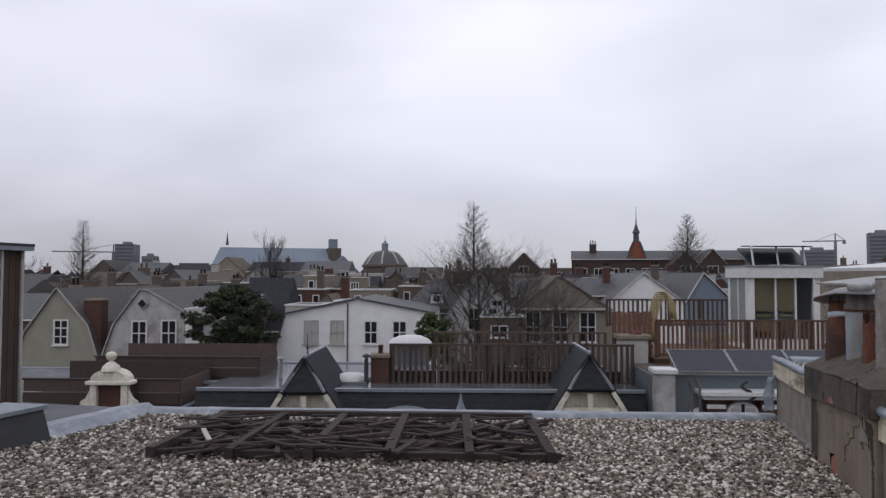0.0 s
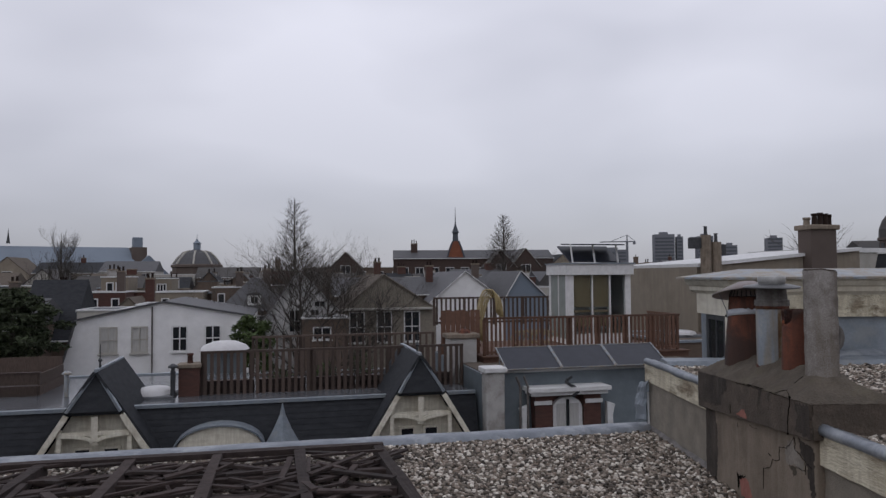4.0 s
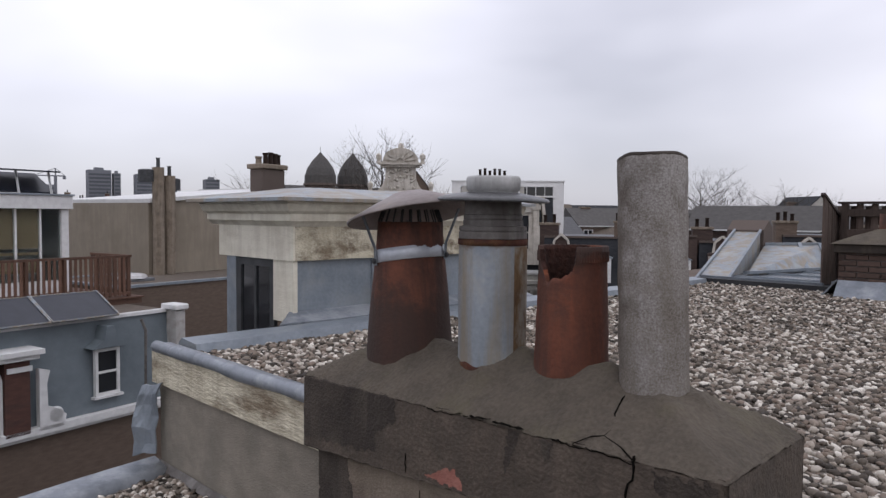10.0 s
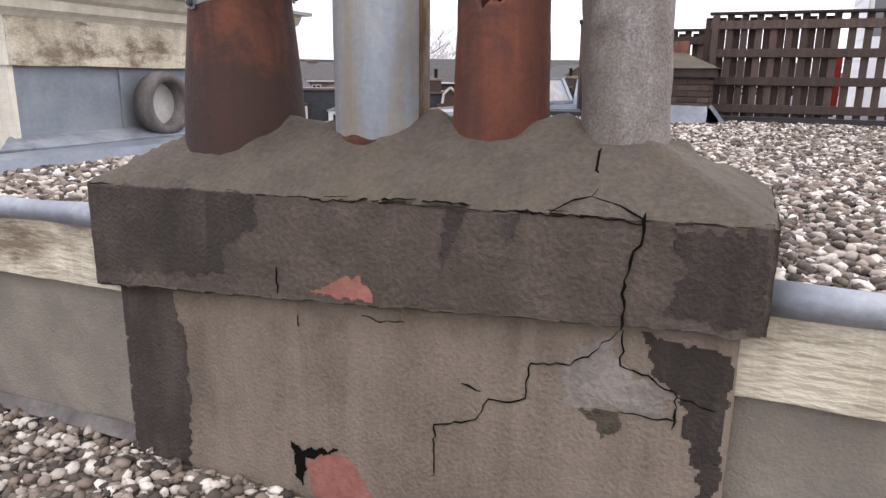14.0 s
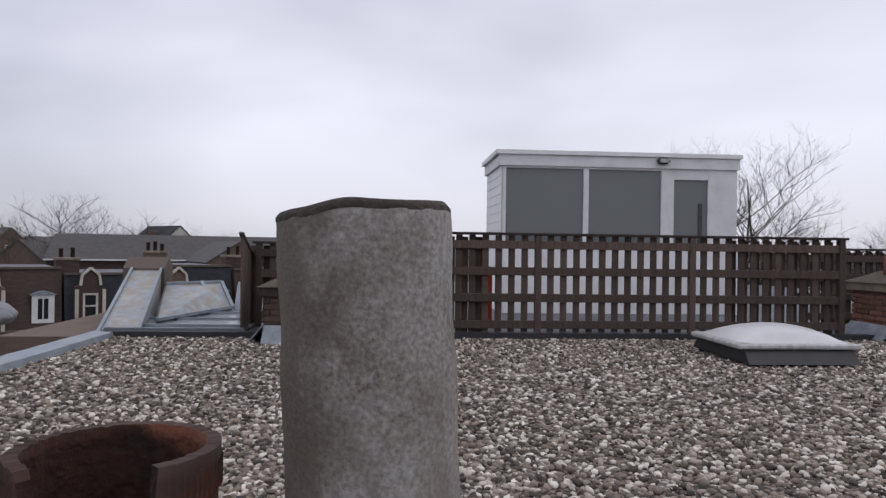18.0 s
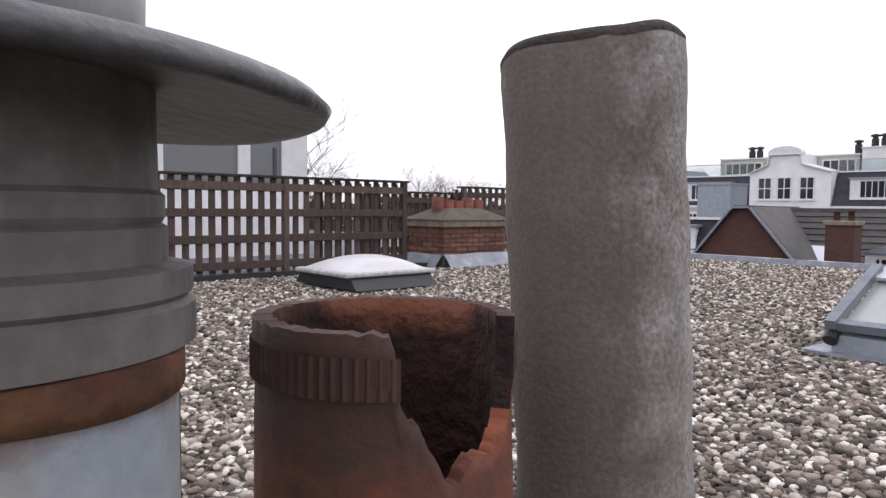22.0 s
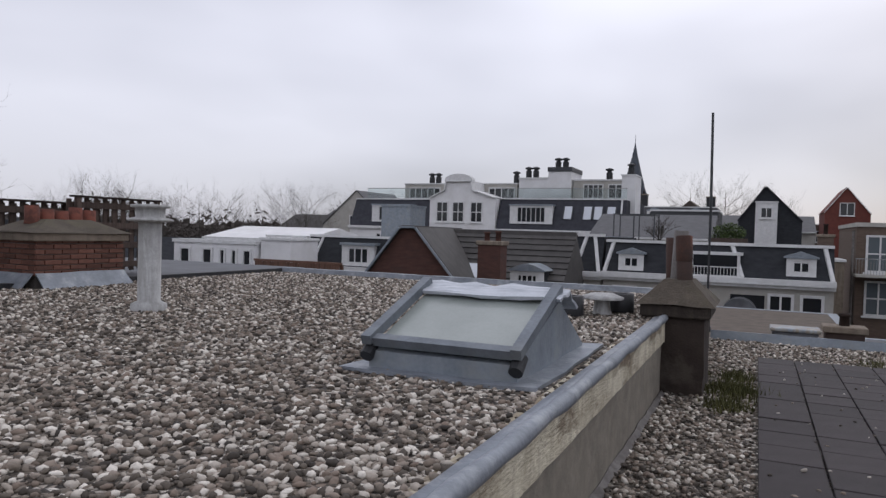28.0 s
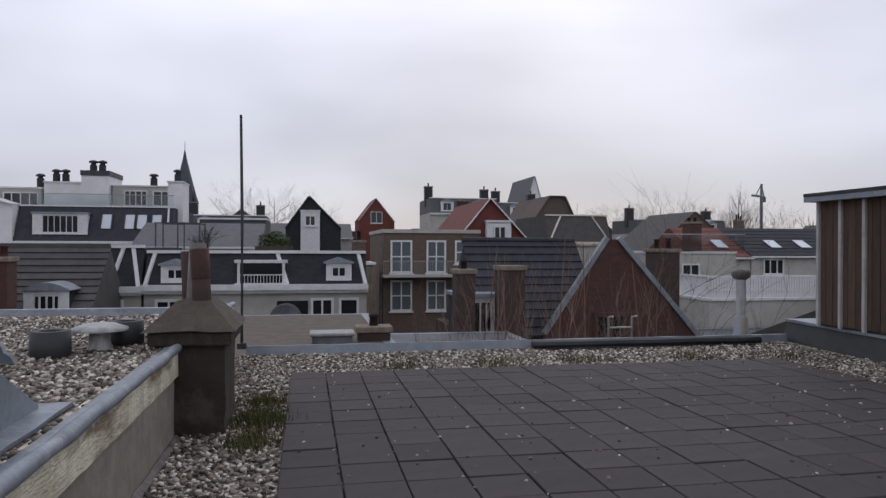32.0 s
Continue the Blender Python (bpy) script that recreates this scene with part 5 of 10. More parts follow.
# ---- second chimney on the party wall ----
def small_chimney():
    c = thing("chimney", "brown rendered chimney with pyramid top and red pots", "chimney", (-0.10, -8.25, 0))
    bm = boxes((-0.27, -0.40, -0.1, 0.27, 0.40, 0.76))
    bmesh.ops.subdivide_edges(bm, edges=bm.edges[:], cuts=8, use_grid_fill=True)
    roughen(bm, 0.008, 6)
    part("shaft", bm, surface("brown_stained_render", (0.024, 0.017, 0.014), (0.072, 0.053, 0.042), 5, 0.9, 0.4, stain=(0.10, 0.085, 0.07), stain_amount=0.45), c)
    bm = soft_box(-0.32, -0.45, 0.72, 0.32, 0.45, 0.84, 0.012, 2)
    part("cap_slab", bm, MORTAR_DARK, c)
    bm = bmesh.new()
    a = [bm.verts.new(p) for p in ((-0.36, -0.49, 0.84), (0.36, -0.49, 0.84), (0.36, 0.49, 0.84), (-0.36, 0.49, 0.84))]
    b = [bm.verts.new(p) for p in ((-0.13, -0.26, 1.07), (0.13, -0.26, 1.07), (0.13, 0.26, 1.07), (-0.13, 0.26, 1.07))]
    bm.faces.new(b)
    bm.faces.new(a[::-1])
    for i in range(4):
        bm.faces.new((a[i], a[(i + 1) % 4], b[(i + 1) % 4], b[i]))
    roughen(bm, 0.01, 6, 3)
    part("pyramid_top", bm, FLAUNCH, c)
    for k, (x, y, h, lean, m) in enumerate(((-0.06, 0.19, 0.42, 3, TERRA_SOOTY), (0.02, 0.0, 0.50, -2, GREY_PLASTIC), (0.08, -0.17, 0.43, 3, TERRA_SOOTY))):
        bm = bmesh.new()
        lathe(bm, [(0.078, 0), (0.07, h), (0.056, h), (0.056, 0.1)], 20)
        bmesh.ops.rotate(bm, verts=bm.verts[:], matrix=Matrix.Rotation(radians(lean), 3, "Y"))
        bmesh.ops.translate(bm, verts=bm.verts[:], vec=(x, y, 1.05))
        part("pot", bm, m, c, smooth=True)
        if k == 0:
            bm = bmesh.new()
            lathe(bm, [(0.079, 0.2), (0.079, 0.44), (0.06, 0.45)], 20)
            bmesh.ops.rotate(bm, verts=bm.verts[:], matrix=Matrix.Rotation(radians(lean), 3, "Y"))
            bmesh.ops.translate(bm, verts=bm.verts[:], vec=(x, y, 1.055))
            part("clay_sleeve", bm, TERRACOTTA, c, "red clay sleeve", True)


small_chimney()

p = thing("mast", "thin dark steel antenna mast", "mast", (-0.14, -12.0, 0.1))
bm = bmesh.new()
tube(bm, [(0, 0, 0), (0.0, 0, 1.8), (0.02, 0, 3.25)], [0.024, 0.022, 0.018], 8)
part("pole", bm, STEEL_DARK, p)
part("foot", boxes((-0.06, -0.06, 0.0, 0.06, 0.06, 0.08)), STEEL_DARK, p)

# low vent with white lid between dark drums, on the higher roof
v = thing("roof_vent", "short vent pipe with wide dirty white lid", "roof vent", (0.62, -8.0, BZ))
bm = bmesh.new()
lathe(bm, [(0.10, 0), (0.085, 0.05), (0.075, 0.16)], 20)
part("pipe", bm, WHITE_PLASTIC, v, smooth=True)
bm = bmesh.new()
lathe(bm, [(0.21, 0.15), (0.215, 0.17), (0.12, 0.205), (0.001, 0.215)], 26)
part("lid", bm, WHITE_PLASTIC, v, smooth=True)
for dx, dy in ((0.26, 0.32), (-0.12, -0.34)):
    d = thing("bitumen_drum", "short black roll of roofing felt on its end", "roofing roll", (0.62 + dx, -8.0 + dy, BZ))
    bm = bmesh.new()
    lathe(bm, [(0.14, 0), (0.145, 0.02), (0.14, 0.19), (0.08, 0.19), (0.08, 0.03)], 22)
    part("roll", bm, BITUMEN, d, smooth=True)

# ---- roof light on the higher roof ----
def roof_light():
    r = thing("roof_light", "zinc-clad ridge roof light with frosted glass slope", "skylight")
    x0, x1 = 0.28, 1.22
    ya, yr, yb, zr, zb = -4.33, -5.13, -5.78, 1.085, BZ - 0.03
    bm = bmesh.new()
    sheet(bm, [(x0 - 0.10, ya + 0.08, BZ + 0.012), (x0 - 0.10, yb - 0.12, BZ + 0.012), (x1 + 0.1, yb - 0.12, BZ + 0.012), (x1 + 0.1, ya + 0.10, BZ + 0.012)], 0.02)
    roughen(bm, 0.012, 5, 5)
    part("apron", bm, LEAD, r)
    bm = bmesh.new()
    prism(bm, [(ya, zb), (ya, zb + 0.13), (yr, zr - 0.02), (yb, zb + 0.06), (yb, zb)], x0 + 0.03, x1 - 0.03, flip=True)
    part("body", bm, ZINC, r, "blue-grey zinc cheeks")
    s = Vector((0, yr - ya, zr - zb - 0.13))
    nrm = Vector((0, -s.z, s.y)).normalized()
    if nrm.z < 0:
        nrm = -nrm
    def slope(f, lift):
        return Vector((0, ya, zb + 0.13)) + s * f + nrm * lift
    bm = bmesh.new()
    a, b = slope(0.07, 0.02), slope(0.86, 0.02)
    sheet(bm, [(x0 + 0.06, a.y, a.z), (x1 - 0.06, a.y, a.z), (x1 - 0.06, b.y, b.z), (x0 + 0.06, b.y, b.z)], 0.012)
    part("glass", bm, GLASS_MILK, r, "greenish frosted pane")
    for xa, xb in ((x0, x0 + 0.06), (x1 - 0.06, x1)):
        bm = bmesh.new()
        a, b = slope(-0.02, 0.045), slope(0.97, 0.045)
        sheet(bm, [(xa, a.y, a.z), (xb, a.y, a.z), (xb, b.y, b.z), (xa, b.y, b.z)], 0.055)
        part("side_rail", bm, ZINC_DARK, r)
    bm = bmesh.new()
    a, b = slope(0.0, 0.03), slope(0.07, 0.03)
    sheet(bm, [(x0 + 0.06, a.y, a.z), (x1 - 0.06, a.y, a.z), (x1 - 0.06, b.y, b.z), (x0 + 0.06, b.y, b.z)], 0.05)
    part("bottom_rail", bm, ZINC_DARK, r)
    bm = bmesh.new()
    a = slope(0.78, 0.055)
    sheet(bm, [(x0 - 0.03, a.y, a.z), (x1 + 0.03, a.y, a.z), (x1 + 0.03, yr - 0.02, zr + 0.04), (x0 - 0.03, yr - 0.02, zr + 0.04)], 0.02)
    sheet(bm, [(x0 - 0.03, yr - 0.02, zr + 0.04), (x1 + 0.03, yr - 0.02, zr + 0.04), (x1 + 0.03, yr - 0.2, zr - 0.08), (x0 - 0.03, yr - 0.2, zr - 0.08)], 0.02)
    roughen(bm, 0.020, 7, 7)
    part("ridge_cap", bm, PALE_LEAD, r, "crumpled pale lead ridge cap")
    for x in (x0 + 0.03, x1 - 0.03):
        bm = bmesh.new()
        tube(bm, [(x, ya + 0.035, zb + 0.10), (x, ya - 0.05, zb + 0.165)], [0.04, 0.04], 10)
        part("rail_end", bm, BITUMEN, r)


roof_light()

# ---- dome light on the higher roof ----
d = thing("dome_light", "square opal acrylic dome light on a low kerb", "skylight", (5.68, -4.22, BZ + 0.01))
bm = bmesh.new()
prism(bm, [(-0.56, 0.0), (-0.46, 0.12), (0.46, 0.12), (0.56, 0.0)], -0.5, 0.5)
part("kerb", bm, BITUMEN, d)
part("rim", soft_box(-0.49, -0.56, 0.12, 0.49, 0.56, 0.165, 0.012, 1), WHITE_PLASTIC, d, "white plastic rim")
bm = bmesh.new()
g = []
for i in range(13):
    row = []
    for j in range(13):
        u, w = i / 6 - 1, j / 6 - 1
        row.append(bm.verts.new((u * 0.42, w * 0.48, 0.165 + 0.14 * ((1 - u * u) * (1 - w * w)) ** 0.55)))
    g.append(row)
for i in range(12):
    for j in range(12):
        bm.faces.new((g[i][j], g[i + 1][j], g[i + 1][j + 1], g[i][j + 1]))
part("dome", bm, DOME_ACRYL, d, "milky white dome", True)

v = thing("vent_pipe", "pale grey vent pipe with wide cowl", "vent pipe", (4.25, -5.6, BZ - 0.01))
bm = bmesh.new()
lathe(bm, [(0.16, 0), (0.155, 0.06), (0.10, 0.09), (0.10, 0.82)], 22)
part("pipe", bm, WHITE_PLASTIC, v, smooth=True)
bm = bmesh.new()
lathe(bm, [(0.10, 0.80), (0.20, 0.815), (0.20, 0.83), (0.125, 0.85), (0.13, 0.93), (0.17, 0.935), (0.17, 0.96), (0.001, 0.97)], 22)
part("cowl", bm, WHITE_PLASTIC, v, smooth=True)


# ---- old chimneys at the far side of the higher roof ----
def brick_chimney(x, y, w, d, z1, label, mats, pots, pot_m):
    c = thing("chimney", label, "chimney", (x, y, BZ - 0.02))
    brick_m, cap_m = mats
    part("core", boxes((-w / 2 + 0.012, -d / 2 + 0.012, 0, w / 2 - 0.012, d / 2 - 0.012, z1)), JOINT, c)
    course, bl = 0.0625, 0.21
    z, k = 0.16, 0
    mesh = {}
    def brick(px, py, pz, along, ln):
        key = (along, round(ln, 3))
        if key not in mesh:
            b = soft_box(-ln / 2, -0.014, 0, ln / 2, 0.014, 0.051, 0.004, 1) if along else soft_box(-0.014, -ln / 2, 0, 0.014, ln / 2, 0.051, 0.004, 1)
            me = bpy.data.meshes.new("brick")
            b.to_mesh(me)
            b.free()
            me.materials.append(brick_m)
            mesh[key] = me
        o = new("brick", mesh[key])
        o.parent = c
        o.location = (px, py, pz)
    while z < z1 - 0.1:
        off = (k % 2) * (bl + 0.011) / 2
        for side in (-1, 1):
            s = -w / 2 + 0.003 - off
            while s < w / 2 - 0.03:
                a, b = max(s, -w / 2), min(s + bl, w / 2)
                if b - a > 0.04:
                    brick((a + b) / 2, side * (d / 2 - 0.006), z, True, b - a)
                s += bl + 0.011
            s = -d / 2 + 0.003 - off
            while s < d / 2 - 0.03:
                a, b = max(s, -d / 2), min(s + bl, d / 2)
                if b - a > 0.04 and side < 0:
                    brick(side * (w / 2 - 0.006), (a + b) / 2, z, False, b - a)
                s += bl + 0.011
        z += course
        k += 1
    bm = soft_box(-w / 2 - 0.05, -d / 2 - 0.05, z1 - 0.1, w / 2 + 0.05, d / 2 + 0.05, z1, 0.01, 1)
    part("cap_course", bm, cap_m, c)
    bm = bmesh.new()
    a = [bm.verts.new(p) for p in ((-w / 2 - 0.08, -d / 2 - 0.08, z1), (w / 2 + 0.08, -d / 2 - 0.08, z1), (w / 2 + 0.08, d / 2 + 0.08, z1), (-w / 2 - 0.08, d / 2 + 0.08, z1))]
    b = [bm.verts.new(p) for p in ((-w / 5, -d / 4, z1 + 0.16), (w / 5, -d / 4, z1 + 0.16), (w / 5, d / 4, z1 + 0.16), (-w / 5, d / 4, z1 + 0.16))]
    bm.faces.new(b)
    bm.faces.new(a[::-1])
    for i in range(4):
        bm.faces.new((a[i], a[(i + 1) % 4], b[(i + 1) % 4], b[i]))
    roughen(bm, 0.01, 5, 3)
    part("mortar_top", bm, FLAUNCH, c)
    bm = bmesh.new()
    for sx, sy, ex, ey in ((-1, -1, 1, -1), (1, -1, 1, 1), (1, 1, -1, 1), (-1, 1, -1, -1)):
        p, q = Vector((sx * w / 2, sy * d / 2, 0)), Vector((ex * w / 2, ey * d / 2, 0))
        o = Vector((sx + ex, sy + ey, 0)) * 0.5 * 0.16
        sheet(bm, [p + o * 1.1 + Vector((0, 0, 0.01)), q + o * 1.1 + Vector((0, 0, 0.01)), q + o * 0.12 + Vector((0, 0, 0.19)), p + o * 0.12 + Vector((0, 0, 0.19))], 0.015)
    roughen(bm, 0.012, 6, 3)
    part("lead_skirt", bm, LEAD, c, "lead skirt round the foot")
    for i in range(pots):
        bm = bmesh.new()
        py = (i - (pots - 1) / 2) * d * 0.8 / pots
        h = 0.17 + 0.03 * math.sin(i * 2)
        lathe(bm, [(0.085, z1 + 0.10), (0.08, z1 + 0.12 + h), (0.06, z1 + 0.12 + h), (0.06, z1 + 0.12)], 16, 0.0, py)
        part("pot", bm, pot_m, c, smooth=True)


brick_chimney(7.15, -6.9, 0.75, 1.22, 0.66, "red brick chimney with a row of short terracotta pots", (BRICK_PIECE, MORTAR), 5, surface("orange_clay_pot", (0.15, 0.045, 0.03), (0.27, 0.09, 0.06), 8, 0.85, 0.2, stain=(0.05, 0.025, 0.02), stain_amount=0.7))
brick_chimney(6.95, 0.04, 0.8, 1.16, 0.58, "dark weathered brick chimney with stone slab top", (BRICK_PIECE_DARK, MORTAR_DARK), 2, TERRACOTTA)


# ---- trellis fences of the neighbouring roof terrace ----
def trellis_fence(label, x, y0, y1, z0, z1, double, pitch=0.147, posts=4):
    f = thing("trellis_fence", label, "fence", (x, 0, 0))
    n = int(abs(y1 - y0) / pitch)
    slat = bpy.data.meshes.new("slat")
    b = soft_box(-0.011, -0.037, z0 + 0.02, 0.011, 0.037, z1 - 0.03, 0.003, 1)
    b.to_mesh(slat)
    b.free()
    slat.materials.append(WOOD_OLD)
    for i in range(n + 1):
        y = y0 + (y1 - y0) * i / n
        o = new("slat", slat)
        o.parent = f
        o.location = (0.0, y, 0)
        o.rotation_euler = (0, 0, 0.03 * math.sin(i * 3.1))
        if double(i / n):
            o = new("slat", slat)
            o.parent = f
            o.location = (0.07, y + pitch / 2 * (1 + 0.12 * math.sin(i * 1.3)), -0.02)
    for k in range(4):
        z = z0 + 0.06 + (z1 - z0 - 0.24) * k / 3
        for dx in (-0.036, 0.036) if k else (-0.036,):
            part("rail", soft_box(dx - 0.012, min(y0, y1) - 0.05, z, dx + 0.012, max(y0, y1) + 0.05, z + 0.09, 0.003, 1), WOOD_OLD, f)
    for i in range(posts):
        y = y0 + (y1 - y0) * i / (posts - 1)
        part("post", soft_box(-0.06, y - 0.035, z0 - 0.05, -0.004, y + 0.035, z1 - 0.01, 0.004, 1), WOOD_OLD, f)
    part("top_board", soft_box(-0.07, min(y0, y1) - 0.07, z1 - 0.028, 0.07, max(y0, y1) + 0.07, z1, 0.004, 1), WOOD_ROT, f, "dark top board")
    return f


trellis_fence("weathered grey-brown timber trellis fence with upright slats", 7.12, -0.52, -5.85, 0.72, 1.85, lambda u: u < 0.23 or u > 0.75)
trellis_fence("weathered timber trellis fence behind the dark chimney", 7.75, 0.9, -0.5, 0.75, 1.72, lambda u: True, posts=2)
trellis_fence("weathered timber trellis fence behind the brick chimney", 8.1, -6.0, -7.8, 0.75, 1.74, lambda u: True, posts=2)
trellis_fence("timber trellis fence end panel with dark top board", 7.9, -7.7, -9.1, 0.75, 1.84, lambda u: u < 0.8, posts=2)
e = thing("fence_end", "short sloping boarded fence end", "fence", (7.25, 1.0, BZ))
for i in range(5):
    part("board", soft_box(i * 0.15, -0.012, 0.0, i * 0.15 + 0.135, 0.012, 1.08 - i * 0.07, 0.003, 1), WOOD_OLD, e)
bm = bmesh.new()
beam(bm, (-0.04, 0, 1.11), (0.8, 0, 0.77), 0.05, 0.03)
part("top_board", bm, WOOD_ROT, e)

c = thing("tool_box", "small red tool box standing behind the fence", "box", (7.6, -1.8, 0.74))
part("body", soft_box(-0.05, -0.05, 0, 0.05, 0.05, 0.72, 0.02, 2), surface("red_plastic", (0.35, 0.03, 0.02), (0.5, 0.05, 0.03), 8, 0.5, 0.02), c)

solid("neighbour_deck", boxes((BX + 0.142, -12.0, 0.1, 20.0, 0.93, 0.715)), ROOF_FELT, "grey felt roof of the neighbouring terrace", "roof", "structure")


WHITE_BOARD = surface("white_painted_board", (0.80, 0.80, 0.80), (0.95, 0.95, 0.95), 3, 0.6, 0.05, stain=(0.66, 0.66, 0.65), stain_amount=0.4)
# grey of the reflected sky is put into the base colour
HUT_GLASS = glass_dark("grey_reflecting_glass", (0.13, 0.14, 0.14), 0.04)


def terrace_hut():
    h = thing("roof_hut", "white flat-roofed roof hut with large grey windows", "roof hut", (9.78, -2.30, 0.716))
    L, W, Z = 3.66, 1.6, 2.22
    for i in range(16):
        bm = bmesh.new()
        z = Z * i / 16
        sheet(bm, [(0.0, -0.004, z), (W, -0.004, z), (W, -0.012, z + Z / 16), (0.0, -0.012, z + Z / 16)], 0.02)
        part("weatherboard", bm, WHITE_BOARD, h, "white overlapping board")
    part("lower_panel", boxes((-0.05, -L, 0.0, -0.02, -0.02, 1.0)), WHITE_BOARD, h, "white panel below the windows")
    bm = bmesh.new()
    gaps = ((-1.25, -0.06), (-2.46, -1.33), (-3.20, -2.66))
    for a, b in zip((0.0, -1.25, -2.46, -3.20), (-0.06, -1.33, -2.66, -L)):
        box(bm, 0.0, b, 0.12, 0.08, a, Z - 0.03)
    box(bm, 0.0, -L, Z - 0.03, 0.08, 0.0, Z)
    box(bm, 0.0, -L, 0.0, 0.08, 0.0, 0.12)
    box(bm, 0.002, -3.20, Z - 0.16, 0.078, -2.66, Z - 0.03)
    part("frame", bm, WHITE_TRIM, h)
    for a, b in gaps:
        part("pane", boxes((0.035, a, 0.12, 0.047, b, Z - 0.03)), HUT_GLASS, h)
    part("door_bar", boxes((0.02, -3.12, 1.0, 0.034, -3.06, 1.7)), STEEL_DARK, h, "dark upright door handle")
    part("back_wall", boxes((W - 0.1, -L, 0, W, -0.04, Z)), FAR_GREY, h)
    part("far_wall", boxes((0.08, -L, 0, W - 0.1, -L + 0.08, Z)), FAR_GREY, h)
    part("floor_plate", boxes((0.08, -L + 0.08, 0, W - 0.1, -0.04, 0.03)), WOOD_CLAD, h)
    part("roof", boxes((-0.03, -L - 0.03, Z + 0.002, W + 0.05, 0.05, Z + 0.17)), WHITE_TRIM, h)
    part("fascia", boxes((-0.06, -L - 0.06, Z + 0.172, W + 0.08, 0.10, Z + 0.235)), WHITE_BOARD, h)
    for a, b in ((-1.12, -0.72), (-1.72, -1.36)):
        part("ceiling_panel", boxes((0.5, a, Z - 0.16, 0.8, b, Z - 0.13)), WHITE_TRIM, h)
    w = part("wall_lamp", soft_box(-0.12, -2.56, Z + 0.06, -0.032, -2.36, Z + 0.16, 0.03, 3), STEEL_DARK, h, "oval dark bulkhead lamp")
    part("lens", soft_box(-0.135, -2.53, Z + 0.08, -0.122, -2.39, Z + 0.14, 0.005, 1), WHITE_PLASTIC, w)


terrace_hut()


# ---- cream box dormer at the front of the higher roof ----
def box_dormer():
    b = thing("box_dormer", "large weathered cream box dormer with zinc cheeks", "dormer", (1.08, 2.66, BZ + 0.03))
    X, Y = 2.35, 1.05
    bm = bmesh.new()
    sheet(bm, [(0.0, 0, 0.45), (0.0, 0.0, 0.0), (X, 0.0, 0.0), (X, 0, 0.45)], 0.03)
    part("zinc_cheek", bm, ZINC, b, "blue-grey zinc sheet")
    part("seam", boxes((0.70, -0.018, 0.02, 0.72, 0.0, 0.45)), ZINC, b)
    part("core", boxes((0.05, 0.04, 0.0, X - 0.05, Y, 0.92)), PLASTER, b)
    bm = boxes((-0.03, -0.05, 0.452, X, -0.002, 0.72))
    bmesh.ops.subdivide_edges(bm, edges=bm.edges[:], cuts=10, use_grid_fill=True)
    roughen(bm, 0.006, 6)
    part("fascia_board", bm, PEELING, b, "peeling cream fascia")
    part("fascia_board", boxes((-0.05, -0.05, 0.452, -0.032, Y, 0.70)), CREAM, b)
    prof = [(0.0, 0.70), (0.02, 0.72), (0.05, 0.74), (0.05, 0.79), (0.09, 0.81), (0.12, 0.86), (0.12, 0.90), (0.0, 0.90)]
    bm = bmesh.new()
    rows = [[bm.verts.new(q) for q in ((X + 0.1, -0.052 - p, z), (-0.052 - p, -0.052 - p, z), (-0.052 - p, Y + 0.1, z))] for p, z in prof]
    for u, w in zip(rows, rows[1:]):
        for i in range(2):
            bm.faces.new((u[i], u[i + 1], w[i + 1], w[i]))
    bmesh.ops.recalc_face_normals(bm, faces=bm.faces[:])
    part("cornice", bm, CREAM, b, "moulded cream cornice")
    bm = bmesh.new()
    a = [bm.verts.new(p) for p in ((-0.24, -0.24, 0.905), (X + 0.16, -0.24, 0.905), (X + 0.16, Y + 0.2, 0.905), (-0.24, Y + 0.2, 0.905))]
    t = [bm.verts.new(p) for p in ((0.35, 0.35, 1.0), (X - 0.35, 0.35, 1.0), (X - 0.35, Y - 0.35, 1.0), (0.35, Y - 0.35, 1.0))]
    lo = [bm.verts.new(v.co - Vector((0, 0, 0.025))) for v in a]
    bm.faces.new(t)
    for i in range(4):
        j = (i + 1) % 4
        bm.faces.new((a[i], a[j], t[j], t[i]))
        bm.faces.new((lo[i], lo[j], a[j], a[i]))
    bm.faces.new(lo[::-1])
    part("zinc_roof", bm, GALV, b, "pale zinc roof sheet")
    # the side with the dark window
    part("side_post", boxes((-0.035, -0.03, 0.0, 0.0, 0.24, 0.452)), CREAM, b)
    part("side_post", boxes((-0.035, 0.80, -0.3, 0.0, 0.95, 0.452)), ZINC, b)
    w = part("window", boxes((-0.03, 0.24, -0.3, 0.0, 0.30, 0.452), (-0.03, 0.73, -0.3, 0.0, 0.80, 0.452), (-0.03, 0.30, 0.39, 0.0, 0.73, 0.452), (-0.028, 0.50, -0.3, -0.004, 0.53, 0.39)), STEEL_DARK, b)
    part("pane", boxes((-0.016, 0.30, -0.3, -0.008, 0.73, 0.39)), GLASS, w)
    bm = bmesh.new()
    sheet(bm, [(-0.25, -0.2, 0.03), (X + 0.2, -0.2, 0.03), (X + 0.2, 0.0, 0.09), (-0.05, 0.0, 0.09)], 0.02)
    roughen(bm, 0.01, 5, 4)
    part("foot_flashing", bm, LEAD, b)
    # round clay vent with a cowl
    bm = bmesh.new()
    lathe(bm, [(0.13, 0), (0.19, 0.01), (0.205, 0.06), (0.19, 0.12), (0.14, 0.12), (0.13, 0.02)], 28)
    bmesh.ops.rotate(bm, verts=bm.verts[:], matrix=Matrix.Rotation(radians(90), 3, "X"))
